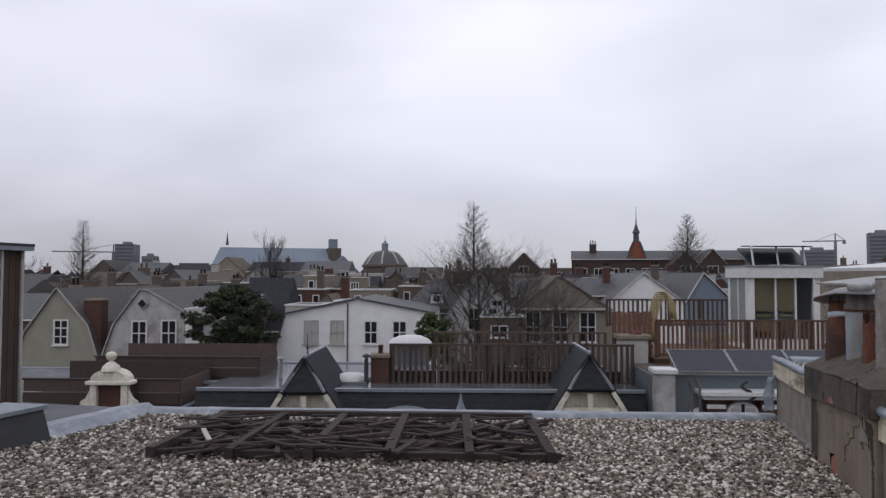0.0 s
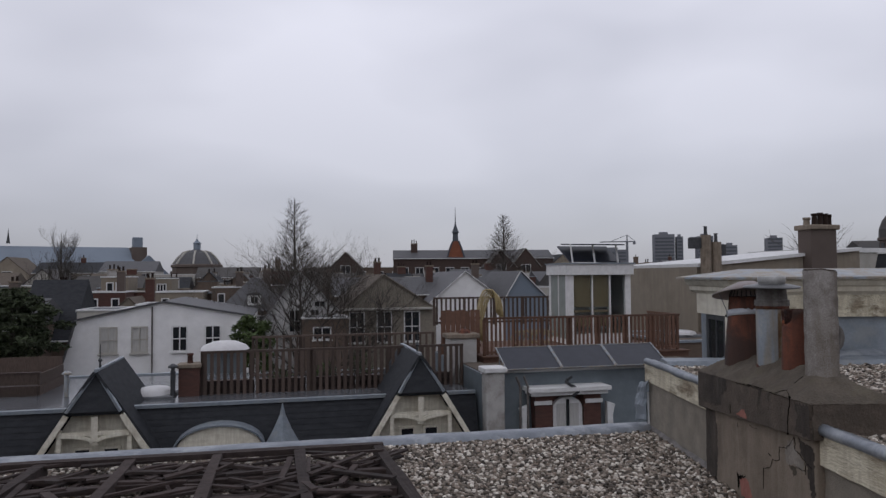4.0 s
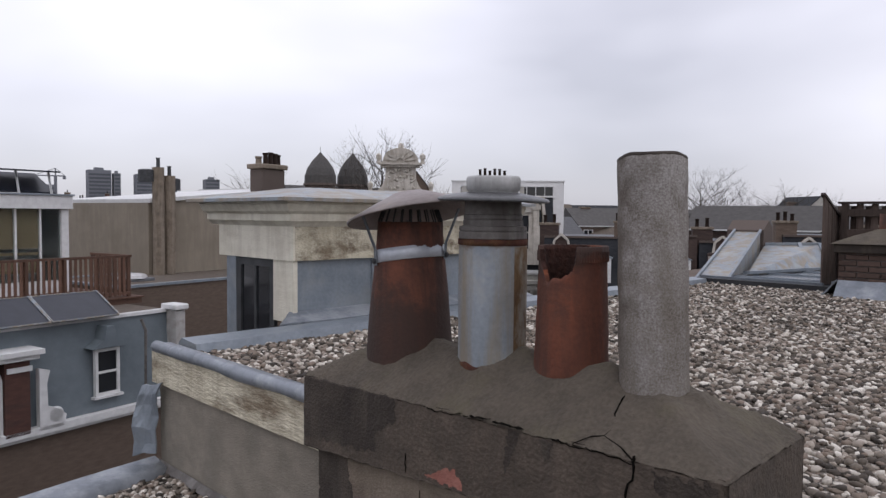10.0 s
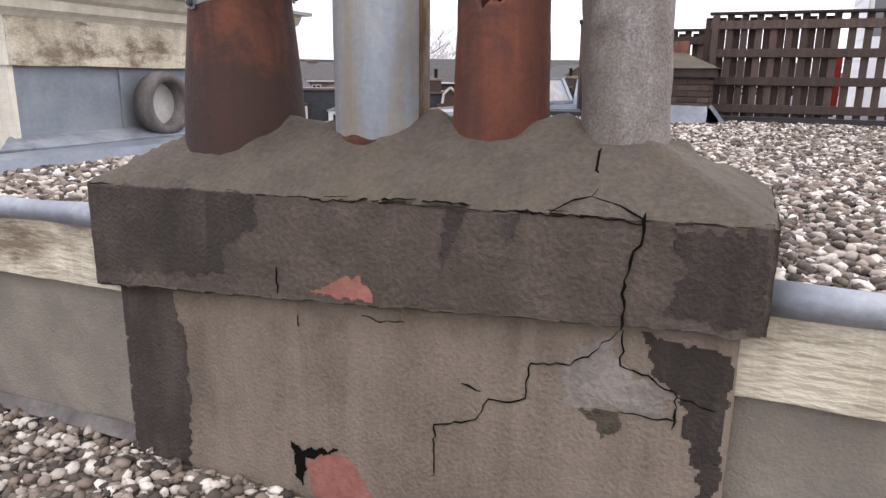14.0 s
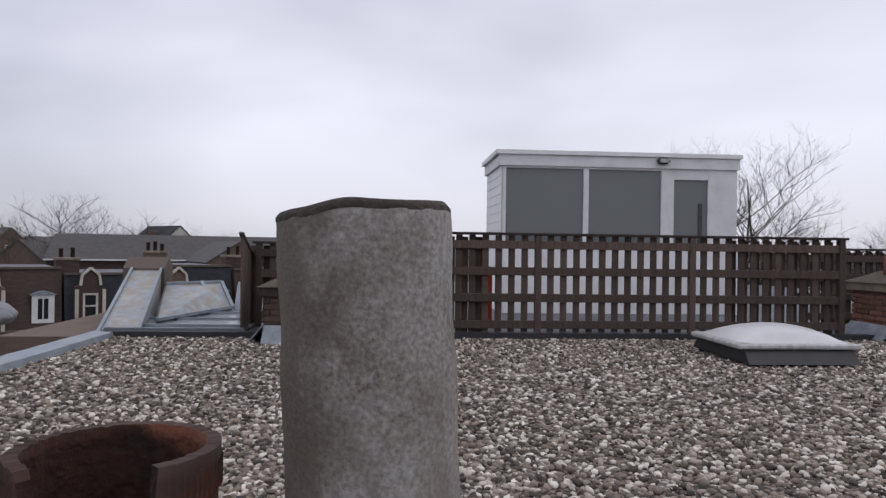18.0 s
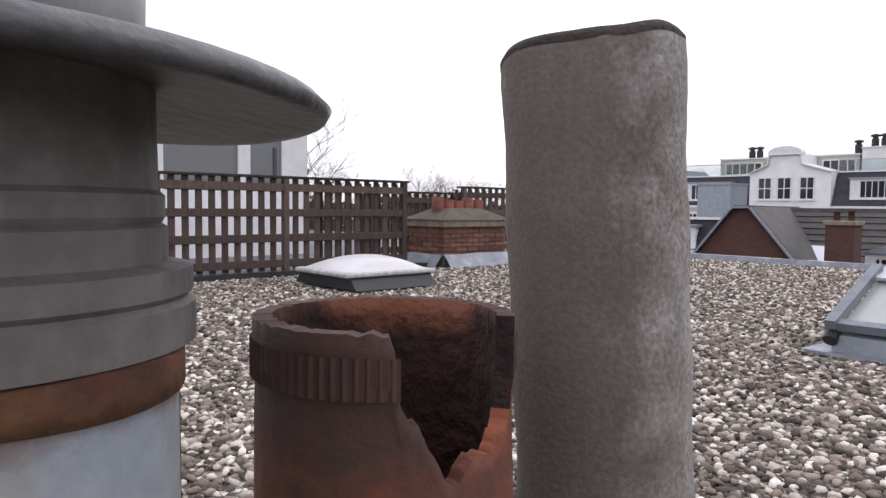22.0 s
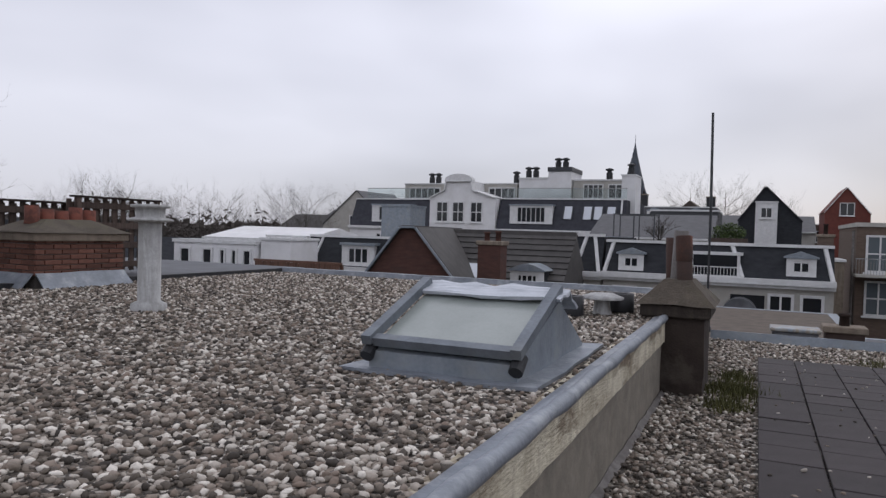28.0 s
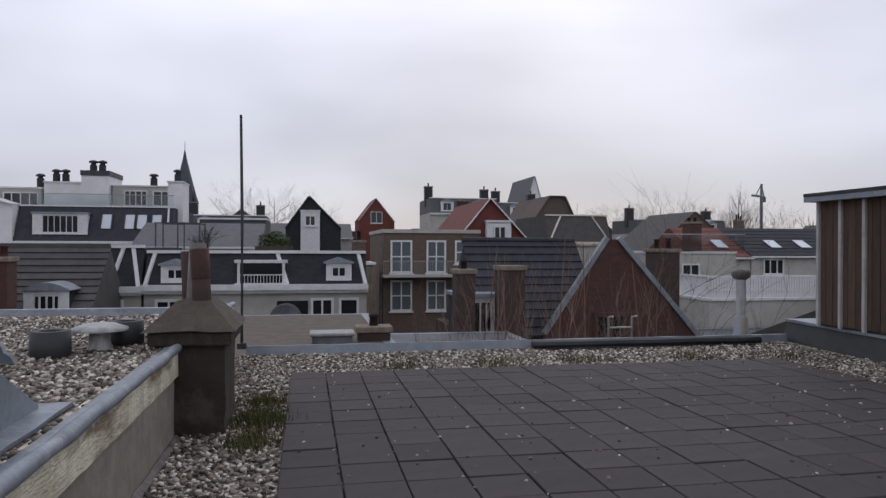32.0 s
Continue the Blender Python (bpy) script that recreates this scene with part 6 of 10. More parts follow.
    bmesh.ops.translate(bm, verts=bm.verts[:], vec=(0.93, -0.06, 0.23))
    part("vent_ring", bm, GREY_PLASTIC, b, "round grey vent ring", True)
    bm = bmesh.new()
    lathe(bm, [(0.001, 0), (0.135, 0)], 24)
    bmesh.ops.rotate(bm, verts=bm.verts[:], matrix=Matrix.Rotation(radians(90), 3, "X"))
    bmesh.ops.translate(bm, verts=bm.verts[:], vec=(0.93, -0.09, 0.23))
    part("vent_plate", bm, DIRTY_WHITE, b)


box_dormer()


# ---- the city round about ----
STREET_Z = -14.0


def along(y0, turn=12.0, x0=0.0):
    """A facade line: origin, heading."""
    return (x0, y0, turn)


def spot(fr, s, y=0.0):
    a = radians(fr[2])
    return fr[0] + s * math.cos(a) - y * math.sin(a), fr[1] + s * math.sin(a) + y * math.cos(a)


def house_root(name, fr, s, y, label, category, group="", base=STREET_Z):
    x, yy = spot(fr, s, y)
    return thing(name, label, category, (x, yy, base), fr[2], group)


def put_windows(h, o, base, windows, y=0.0, frame=None, pane=None, bar=0.07):
    for w in windows:
        s0, z0, s1, z1 = w[:4]
        nx, nz = (w[4], w[5]) if len(w) > 5 else (2, 2)
        window(h, s0 - o, z0 - base, s1 - o, z1 - base, y - 0.07, frame or WHITE_TRIM, pane or GLASS, nx, nz, bar, 0.14)


def gable_house(fr, line, depth, wall, roof, label, windows=(), y=0.0, trim=None, thick=0.12, name="house", frame=None, pane=None, group="", verge=0.14, base=STREET_Z):
    """A house with its gable to the viewer; line is the gable's upper outline (s, z) from the first foot to the last."""
    o = (line[0][0] + line[-1][0]) / 2
    h = house_root(name, fr, o, y, label, "house", group, base)
    pts = [(s - o, z - base) for s, z in line]
    bm = bmesh.new()
    prism(bm, [(pts[0][0], 0)] + pts + [(pts[-1][0], 0)], 0, depth)
    part("wall", bm, wall, h)
    for (a, za), (b, zb) in zip(pts, pts[1:]):
        if abs(b - a) < 0.05:
            continue
        d = Vector((b - a, 0, zb - za))
        up = Vector((-d.z, 0, d.x)).normalized() * thick
        bm = bmesh.new()
        sheet(bm, [(a + up.x, -verge, za + up.z), (b + up.x, -verge, zb + up.z), (b + up.x, depth + 0.1, zb + up.z), (a + up.x, depth + 0.1, za + up.z)], thick - 0.004)
        part("roof", bm, roof, h)
        if trim:
            bm = bmesh.new()
            beam(bm, (a + up.x * 0.5, -verge - 0.03, za + up.z * 0.5), (b + up.x * 0.5, -verge - 0.03, zb + up.z * 0.5), 0.16, 0.07)
            part("verge_board", bm, trim, h)
    put_windows(h, o, base, windows, 0, frame, pane)
    return h, o


def courses(name, material, parent, s0, s1, y0, z0, y1, z1, n, step=0.03):
    """Overlapping courses of tiles up a slope, each a part."""
    d = Vector((0, y1 - y0, z1 - z0))
    up = Vector((0, -d.z, d.y)).normalized()
    for i in range(n):
        a = Vector((0, y0, z0)) + d * i / n
        b = Vector((0, y0, z0)) + d * (i + 1) / n
        lo, hi = a + up * step, b + up * 0.006
        bm = bmesh.new()
        q = [bm.verts.new((s, p.y, p.z)) for s, p in ((s0, lo), (s1, lo), (s1, hi), (s0, hi), (s0, a), (s1, a))]
        bm.faces.new(q[:4])
        bm.faces.new((q[4], q[5], q[1], q[0]))
        part(name, bm, material, parent)


def side_house(fr, s0, s1, eave, ridge, depth, wall, roof, label, windows=(), y=0.0, name="house", cut=0.0, rows=0, frame=None, trim=None, pane=None, base=STREET_Z):
    """A house with its eaves to the viewer."""
    o = (s0 + s1) / 2
    h = house_root(name, fr, o, y, label, "house", "", base)
    a, b, e, r = s0 - o, s1 - o, eave - base, ridge - base
    part("wall", boxes((a, 0, 0, b, depth, e)), wall, h)
    bm = bmesh.new()
    prism(bm, [(-0.2, e + 0.003), (depth + 0.2, e + 0.003), (depth / 2 + cut, r), (depth / 2 - cut, r)] if cut else [(-0.2, e + 0.003), (depth + 0.2, e + 0.003), (depth / 2, r)], a - 0.1, b + 0.1, True)
    part("roof", bm, roof, h)
    if rows:
        courses("tile_course", roof, h, a - 0.12, b + 0.12, -0.22, e + 0.02, depth / 2 - cut, r + 0.02, rows)
    part("gutter", boxes((a - 0.12, -0.34, e - 0.12, b + 0.12, -0.2, e - 0.002)), trim or WHITE_TRIM, h)
    put_windows(h, o, base, windows, 0, frame, pane)
    return h, o


def flat_house(fr, s0, s1, top, depth, wall, label, windows=(), y=0.0, coping=None, roof=None, name="house", frame=None, pane=None, rim=0.12, base=STREET_Z, category="house"):
    """A flat-roofed block with a coping round its roof."""
    o = (s0 + s1) / 2
    h = house_root(name, fr, o, y, label, category, "", base)
    a, b, t = s0 - o, s1 - o, top - base
    part("wall", boxes((a, 0, 0, b, depth, t)), wall, h)
    part("roof", boxes((a + 0.2, 0.2, t + 0.003, b - 0.2, depth - 0.2, t + 0.05)), roof or ROOF_FELT, h)
    c = coping or WHITE_TRIM
    part("coping", boxes((a - 0.06, -0.08, t + 0.001, b + 0.06, 0.2, t + rim), (a - 0.06, depth - 0.2, t + 0.001, b + 0.06, depth + 0.06, t + rim), (a - 0.06, 0.2, t + 0.001, a + 0.2, depth - 0.2, t + rim), (b - 0.2, 0.2, t + 0.001, b + 0.06, depth - 0.2, t + rim)), c, h)
    put_windows(h, o, base, windows, 0, frame, pane)
    return h, o


def dormer(h, x0, z0, x1, z1, y, back, style="pediment", face=None, roof=None, pane=None, nx=2, nz=1, cheek=None):
    """A dormer window standing out of a slope: cheeks, face, window and its own roof, in the house's own axes."""
    face, roof = face or WHITE_TRIM, roof or ZINC
    w = x1 - x0
    d = part("dormer", boxes((x0, y + 0.08, z0, x0 + 0.06, back, z1), (x1 - 0.06, y + 0.08, z0, x1, back, z1), (x0 + 0.06, y + 0.16, z0, x1 - 0.06, y + 0.2, z1)), cheek or face, h)
    e = w * 0.16
    bm = bmesh.new()
    pane_wall(bm, x0 - 0.05, z0, x1 + 0.05, z1, y, y + 0.08, [(x0 + e, z0 + 0.12, x1 - e, z1 - 0.1)])
    part("face", bm, face, d)
    window(d, x0 + e, z0 + 0.12, x1 - e, z1 - 0.1, y + 0.03, face, pane or GLASS, nx, nz, 0.05, 0.1, False)
    bm = bmesh.new()
    if style == "pediment":
        prism(bm, [(x0 - 0.14, z1 + 0.002), (x1 + 0.14, z1 + 0.002), (x1 + 0.14, z1 + 0.07), ((x0 + x1) / 2, z1 + 0.07 + w * 0.22), (x0 - 0.14, z1 + 0.07)], y - 0.06, back)
    elif style == "arch":
        k = [(x0 - 0.12 + (w + 0.24) * i / 10, z1 + 0.03 + w * 0.2 * math.sin(math.pi * i / 10)) for i in range(11)]
        prism(bm, [(x0 - 0.12, z1 + 0.002)] + k + [(x1 + 0.12, z1 + 0.002)], y - 0.06, back)
    else:
        box(bm, x0 - 0.12, y - 0.1, z1 + 0.002, x1 + 0.12, back, z1 + 0.12)
    part("dormer_roof", bm, roof, d)
    return d


def mansard_house(fr, s0, s1, low, top, run, depth, wall, roof, label, dormers=(), windows=(), y=0.0, hips=(), trim=None, flat=None, name="house", base=STREET_Z, rows=0):
    """A house with a steep front slope from low to top, then a flat roof."""
    o = (s0 + s1) / 2
    h = house_root(name, fr, o, y, label, "house", "", base)
    a, b, lo, t = s0 - o, s1 - o, low - base, top - base
    trim = trim or WHITE_TRIM
    part("wall", boxes((a, 0, 0, b, depth, lo)), wall, h)
    bm = bmesh.new()
    prism(bm, [(0, lo + 0.002), (depth, lo + 0.002), (depth, t), (run, t)], a, b, True)
    part("roof", bm, roof, h)
    if rows:
        courses("slate_course", roof, h, a, b, 0.0, lo + 0.01, run, t, rows, 0.02)
    part("flat_roof", boxes((a + 0.1, run + 0.12, t + 0.003, b - 0.1, depth - 0.05, t + 0.04)), flat or ROOF_FELT, h)
    part("cornice", boxes((a - 0.05, -0.3, lo - 0.22, b + 0.05, -0.003, lo - 0.001), (a - 0.05, -0.18, lo - 0.34, b + 0.05, -0.003, lo - 0.222)), trim, h)
    part("top_trim", boxes((a, run - 0.1, t + 0.002, b, run + 0.12, t + 0.12)), trim, h)
    k = run / (t - lo)
    for d in dormers:
        z0, z1 = d[1] - base, d[3] - base
        yy = max(0.02, k * (z0 - lo) - 0.12)
        dormer(h, d[0] - o, z0, d[2] - o, z1, yy, k * (z1 - lo) + 0.25, *d[4:])
    for s, lean in hips:
        bm = bmesh.new()
        beam(bm, (s - o, -0.03, lo), (s - o + lean, run - 0.03, t), 0.14, 0.08)
        part("hip_trim", bm, trim, h)
    put_windows(h, o, base, windows)
    return h, o


def stack(fr, s, y, z0, z1, w, d, brick, pots, label, pot_h=0.45, pot_mat=None):
    x, yy = spot(fr, s, y)
    return chimney_stack(x, yy, z0, z1, w, d, brick, pots, label, pot_h, "roof chimneys", fr[2], pot_mat)


def slat_rail(name, label, fr, s0, s1, y, z0, z1, mat, pitch=0.22, slat=0.11, post=1.8, category="railing", returns=()):
    """A railing of upright slats between posts with a top and a bottom rail; returns are side runs (s, length)."""
    x, yy = spot(fr, s0, y)
    r = thing(name, label, category, (x, yy, z0), fr[2])
    h, n = z1 - z0, int((s1 - s0) / pitch)
    part("top_rail", boxes((-0.05, -0.07, h - 0.09, s1 - s0 + 0.05, 0.07, h)), mat, r)
    part("bottom_rail", boxes((0, -0.03, 0.1, s1 - s0, 0.03, 0.2)), mat, r)
    base = None
    for i in range(n):
        u = (i + 0.5) * pitch
        if base is None:
            base = part("slat", boxes((-slat / 2, -0.06, 0.05, slat / 2, -0.033, h - 0.093)), mat, r)
            base.location.x = u
        else:
            ob = new("slat", base.data)
            ob.parent = r
            ob.location = (u, 0, 0)
    k = max(1, round((s1 - s0) / post))
    for i in range(k + 1):
        u = (s1 - s0) * i / k
        part("post", boxes((u - 0.06, 0.035, 0, u + 0.06, 0.15, h - 0.095)), mat, r)
    for s, length in returns:
        part("side_rail", boxes((s - s0 - 0.05, 0.16, h - 0.09, s - s0 + 0.05, length, h)), mat, r)
        for i in range(int(length / pitch)):
            part("slat", boxes((s - s0 - 0.015, 0.2 + i * pitch, 0.05, s - s0 + 0.015, 0.2 + i * pitch + slat, h - 0.095)), mat, r)
    return r


# ---- front row: dark slate mansard with two timber gables ----
ROW = along(21.0)
row, ro = mansard_house(ROW, -18.2, -0.5, -5.6, -2.85, 0.9, 9.0, TAN_BRICK, SLATE, "brick row house with a dark slate mansard roof", flat=FELT_WET, trim=ZINC, rows=14)


def timber_gable(s, z_apex, half, z_foot, length):
    """A steep slate-covered gable over the mansard, open timber front with two black windows."""
    x, y = spot(ROW, s, -0.25)
    g = thing("gable_dormer", "cream timber gable dormer with steep dark slate roof", "dormer", (x, y, z_foot - 0.6), 12, "timber gable dormers")
    h, f = z_apex - z_foot + 0.6, 0.6
    bm = bmesh.new()
    prism(bm, [(-half + 0.15, 0), (half - 0.15, 0), (half - 0.15, f), (0, h - 0.12), (-half + 0.15, f)], 0.35, length)
    part("wall", bm, CREAM, g)
    slope = Vector((half, 0, f - h))
    for sx in (-1, 1):
        bm = bmesh.new()
        up = Vector((h - f, 0, half)).normalized() * 0.1
        p0, p1 = Vector((0, 0, h)), Vector((half + 0.08, 0, f - 0.15))
        q = [p0 + up, p1 + up]
        sheet(bm, [(0.0, -0.08, h + 0.06), (sx * q[1].x, -0.08, q[1].z), (sx * q[1].x, length, q[1].z), (0.0, length, h + 0.06)], 0.09 * -sx)
        part("roof", bm, SLATE, g)
        bm = bmesh.new()
        beam(bm, (sx * half * 0.44, -0.11, h - (h - f) * 0.44), (sx * (half + 0.04), -0.11, f - 0.12), 0.1, 0.17)
        part("bargeboard", bm, CREAM, g)
        part("post", boxes((sx * half * 0.56 - 0.07, -0.05, 0, sx * half * 0.56 + 0.07, 0.08, f + (h - f) * 0.4)), CREAM, g)
        w = window(g, sx * 0.44 - 0.3, 0.28, sx * 0.44 + 0.3, 1.12, 0.27, CREAM, GLASS, 1, 1, 0.06, 0.1, False)
        bm = bmesh.new()
        for i in range(6):
            a0, a1 = math.pi / 2 * i / 6, math.pi / 2 * (i + 1) / 6
            beam(bm, (sx * half * 0.56 * (1 - math.cos(a0)), -0.03, 1.3 + 0.28 * math.sin(a0)), (sx * half * 0.56 * (1 - math.cos(a1)), -0.03, 1.3 + 0.28 * math.sin(a1)), 0.09, 0.12)
        part("arched_brace", bm, CREAM, g)
    part("king_post", boxes((-0.1, -0.06, 1.25, 0.1, 0.1, h - (h - f) * 0.46)), CREAM, g)
    part("tie_beam", boxes((-half * 0.62, -0.045, 1.56, half * 0.62, 0.07, 1.68)), CREAM, g)
    # hipped tip covered with slate and zinc rolls
    bm = bmesh.new()
    v = [bm.verts.new(p) for p in ((-half * 0.46, -0.2, h - (h - f) * 0.40), (half * 0.46, -0.2, h - (h - f) * 0.40), (0, 0.12, h + 0.1), (-half * 0.42, -0.1, h - (h - f) * 0.44), (half * 0.42, -0.1, h - (h - f) * 0.44))]
    bm.faces.new((v[0], v[1], v[2]))
    bm.faces.new((v[3], v[4], v[1], v[0]))
    part("hip", bm, SLATE, g)
    bm = bmesh.new()
    for sx in (-1, 1):
        beam(bm, (sx * half * 0.43, -0.22, h - (h - f) * 0.40), (0, 0.12, h + 0.12), 0.09)
    beam(bm, (0, 0.1, h + 0.11), (0, length, h + 0.1), 0.13)
    part("ridge_roll", bm, ZINC, g)
    bm = bmesh.new()
    lathe(bm, [(0.05, h + 0.1), (0.03, h + 0.35), (0.08, h + 0.42), (0.02, h + 0.5), (0.012, h + 0.95)], 8, 0, 0.6)
    part("finial", bm, STEEL_DARK, g)
    return g


timber_gable(-2.85, -1.3, 1.9, -4.3, 4.0)
timber_gable(-13.65, -1.5, 1.9, -4.4, 4.0)

x, y = spot(ROW, -9.8, -0.1)
eye = thing("arched_dormer", "dormer with rounded zinc roof in the slate slope", "dormer", (x, y, -5.75), 12)
bm = bmesh.new()
prism(bm, [(-1.38, 0), (1.38, 0)] + [(1.38 * math.cos(math.pi * i / 12), 1.6 + 0.72 * math.sin(math.pi * i / 12)) for i in range(13)], 0.1, 2.0)
part("wall", bm, CREAM, eye)
bm = bmesh.new()
for i in range(12):
    a0, a1 = math.pi * i / 12, math.pi * (i + 1) / 12
    sheet(bm, [(1.5 * math.cos(a1), 0, 1.6 + 0.8 * math.sin(a1)), (1.5 * math.cos(a0), 0, 1.6 + 0.8 * math.sin(a0)), (1.5 * math.cos(a0), 2.2, 1.6 + 0.8 * math.sin(a0)), (1.5 * math.cos(a1), 2.2, 1.6 + 0.8 * math.sin(a1))], 0.06)
part("dormer_roof", bm, ZINC, eye)
window(eye, -0.6, 0.3, 0.6, 1.6, 0.0, CREAM, GLASS, 2, 1, 0.07, 0.12, False)
x, y = spot(ROW, -7.7, -0.1)
sp = thing("spire_dormer", "small dormer with a pointed zinc spire", "dormer", (x, y, -5.7), 12)
part("wall", boxes((-0.4, 0.1, 0, 0.4, 1.0, 1.5)), CREAM, sp)
bm = bmesh.new()
lathe(bm, [(0.6, 1.5), (0.34, 1.95), (0.1, 2.5), (0.015, 2.9)], 4, 0, 0.5)
part("spire", bm, ZINC, sp)
window(sp, -0.24, 0.4, 0.24, 1.3, 0.03, WHITE_TRIM, GLASS, 1, 1, 0.06, 0.1, False)

slat_rail("deck_fence", "weathered brown slatted fence round a roof deck", along(24.0), -11.3, -1.1, 0, -3.0, -1.15, WOOD_OLD, 0.24, 0.13, 2.0, "fence")
slat_rail("deck_fence", "weathered slatted fence at the back of a roof deck", along(24.0), -9.6, -1.3, 4.6, -2.9, -1.0, WOOD_OLD, 0.3, 0.1, 2.1, "fence")
solid("terrace_deck", boxes((-11.2, 24.1, -3.05, -1.2, 29.2, -2.95)), WOOD_OLD, "weathered boards of a roof deck", "deck").matrix_world = pose(-2.2, 0.55, 0, 0, 0, 12) @ pose(0, 0, 0)
stack(along(24.0), -11.75, 0.2, -3.1, -1.6, 0.75, 0.7, RED_BRICK, 1, "dark brick chimney with one pot beside a roof deck", 0.3, RED_BRICK)
x, y = spot(along(24.0), -13.0, 0.2)
dm = thing("dome_light", "white dome roof light on a grey roof", "roof light", (x, y, -2.95), 12)
part("kerb", soft_box(-0.75, -0.75, 0, 0.75, 0.75, 0.25, 0.03, 1), ROOF_FELT, dm)
bm = bmesh.new()
lathe(bm, [(0.7, 0.25), (0.66, 0.38), (0.5, 0.48), (0.25, 0.53), (0.02, 0.54)], 16)
part("dome", bm, DOME_ACRYL, dm, smooth=True)
flat_house(along(24.5), -20.6, -11.6, -2.98, 7.0, TAN_BRICK, "grey flat roof beside the slate row with a wet patch", coping=ZINC, roof=FELT_WET, name="flat_roof_house")
x, y = spot(along(24.0), -11.0, 7.2)
d2 = thing("roof_light", "white glazed roof lantern on a rear roof", "roof light", (x, y, -3.0), 12)
part("kerb", boxes((-0.9, -0.7, 0, 0.9, 0.7, 1.2)), GLASS_BLUE, d2)
bm = bmesh.new()
lathe(bm, [(1.15, 1.2), (1.0, 1.4), (0.55, 1.58), (0.02, 1.62)], 20)
part("dome", bm, DOME_ACRYL, d2, smooth=True)
for k in range(5):
    x, y = spot(along(24.0), -10.3 + k * 1.95, 0.42)
    pl = thing("planter", "dark timber planter box behind a deck fence", "planter", (x, y, -2.94), 12, "planters behind the deck fence")
    for i in range(3):
        part("board", boxes((-0.92, -0.2, 0.21 * i, 0.92, -0.17, 0.21 * i + 0.2)), WOOD_ROT, pl)
    part("box", boxes((-0.9, -0.168, 0, 0.9, 0.25, 0.6)), WOOD_OLD, pl)
x, y = spot(along(25.0), -1.05, 0)
pier = thing("wall_pier", "cream plastered pier beside a roof terrace", "wall", (x, y, -3.3), 12)
part("body", soft_box(-0.62, -0.4, 0, 0.55, 0.5, 2.3, 0.03, 1), DIRTY_WHITE, pier)
part("cap", soft_box(-0.75, -0.52, 2.303, 0.68, 0.62, 2.5, 0.03, 1), MORTAR, pier)
bm = bmesh.new()
lathe(bm, [(0.3, 2.5), (0.22, 2.62), (0.05, 2.72)], 12, 0.1, 0.0)
part("dome_cap", bm, TERRACOTTA, pier)
for s, yy, hh, lab in ((-12.2, 0.0, 1.2, "dark iron flue with a cowl on a roof"), (-16.2, 1.5, 0.9, "grey flue pipe with a flat cowl on a roof")):
    x, y = spot(along(23.6), s, yy)
    fl = thing("flue_pipe", lab, "flue", (x, y, -3.0), 0)
    bm = bmesh.new()
    lathe(bm, [(0.09, 0), (0.09, hh), (0.07, hh), (0.07, hh + 0.1), (0.18, hh + 0.12), (0.18, hh + 0.18), (0.03, hh + 0.26)], 12)
    part("pipe", bm, STEEL_DARK if hh > 1 else GALV, fl)

# ---- grey-blue mansard house with a brick dormer, deck and glass penthouse ----
GREYBLUE = surface("grey_blue_zinc_cladding", (0.135, 0.165, 0.185), (0.195, 0.23, 0.25), 2.0, 0.6, 0.1, stain=(0.11, 0.13, 0.145), stain_amount=0.5)
gb, go = mansard_house(ROW, -0.4, 9.6, -5.0, -2.05, 0.35, 8.5, TAN_BRICK, GREYBLUE, "house with grey-blue clad mansard and white cornices", flat=ROOF_BROWN)


def rel(s, z):
    return s - go, z - STREET_Z


for s0, s1 in ((-0.4, 0.32), (9.2, 9.6)):
    bm = soft_box(s0 - go, -0.28, 9.0, s1 - go, 0.3, 12.05, 0.03, 1)
    p = part("pilaster", bm, DIRTY_WHITE, gb)
    part("pilaster_cap", soft_box(s0 - go - 0.08, -0.38, 12.053, s1 - go + 0.08, 0.5, 12.25, 0.03, 1), WHITE_TRIM, p)
bd = part("brick_dormer", boxes((1.5 - go, -0.3, 8.9, 2.2 - go, 1.2, 11.15), (3.45 - go, -0.3, 8.9, 4.15 - go, 1.2, 11.15), (2.2 - go, 0.0, 8.9, 3.45 - go, 1.2, 11.15)), RED_BRICK, gb, "red brick dormer front")
part("cornice", boxes((1.3 - go, -0.5, 11.153, 4.35 - go, 0.6, 11.3), (1.2 - go, -0.62, 11.303, 4.45 - go, 0.6, 11.45)), WHITE_TRIM, bd)
for u in (1.45, 3.5):
    part("lintel_band", boxes((u - go, -0.36, 10.8, u + 0.7 - go, -0.303, 10.95)), WHITE_TRIM, bd)
bm = bmesh.new()
prism(bm, [(2.22 - go, 9.0), (3.43 - go, 9.0), (3.43 - go, 10.6)] + [(2.825 - go + 0.605 * math.cos(math.pi * i / 8), 10.6 + 0.45 * math.sin(math.pi * i / 8)) for i in range(1, 8)] + [(2.22 - go, 10.6)], -0.2, -0.02)
part("door_frame", bm, WHITE_TRIM, bd, "arched white door frame")
for k in (-1, 1):
    c = 2.825 - go + k * 0.27
    part("door_pane", boxes((c - 0.17, -0.23, 9.2, c + 0.17, -0.205, 10.6 + 0.2)), CURTAIN, bd)
part("door_gap", boxes((2.825 - go - 0.06, -0.235, 9.0, 2.825 - go + 0.06, -0.207, 10.95)), GLASS, bd)
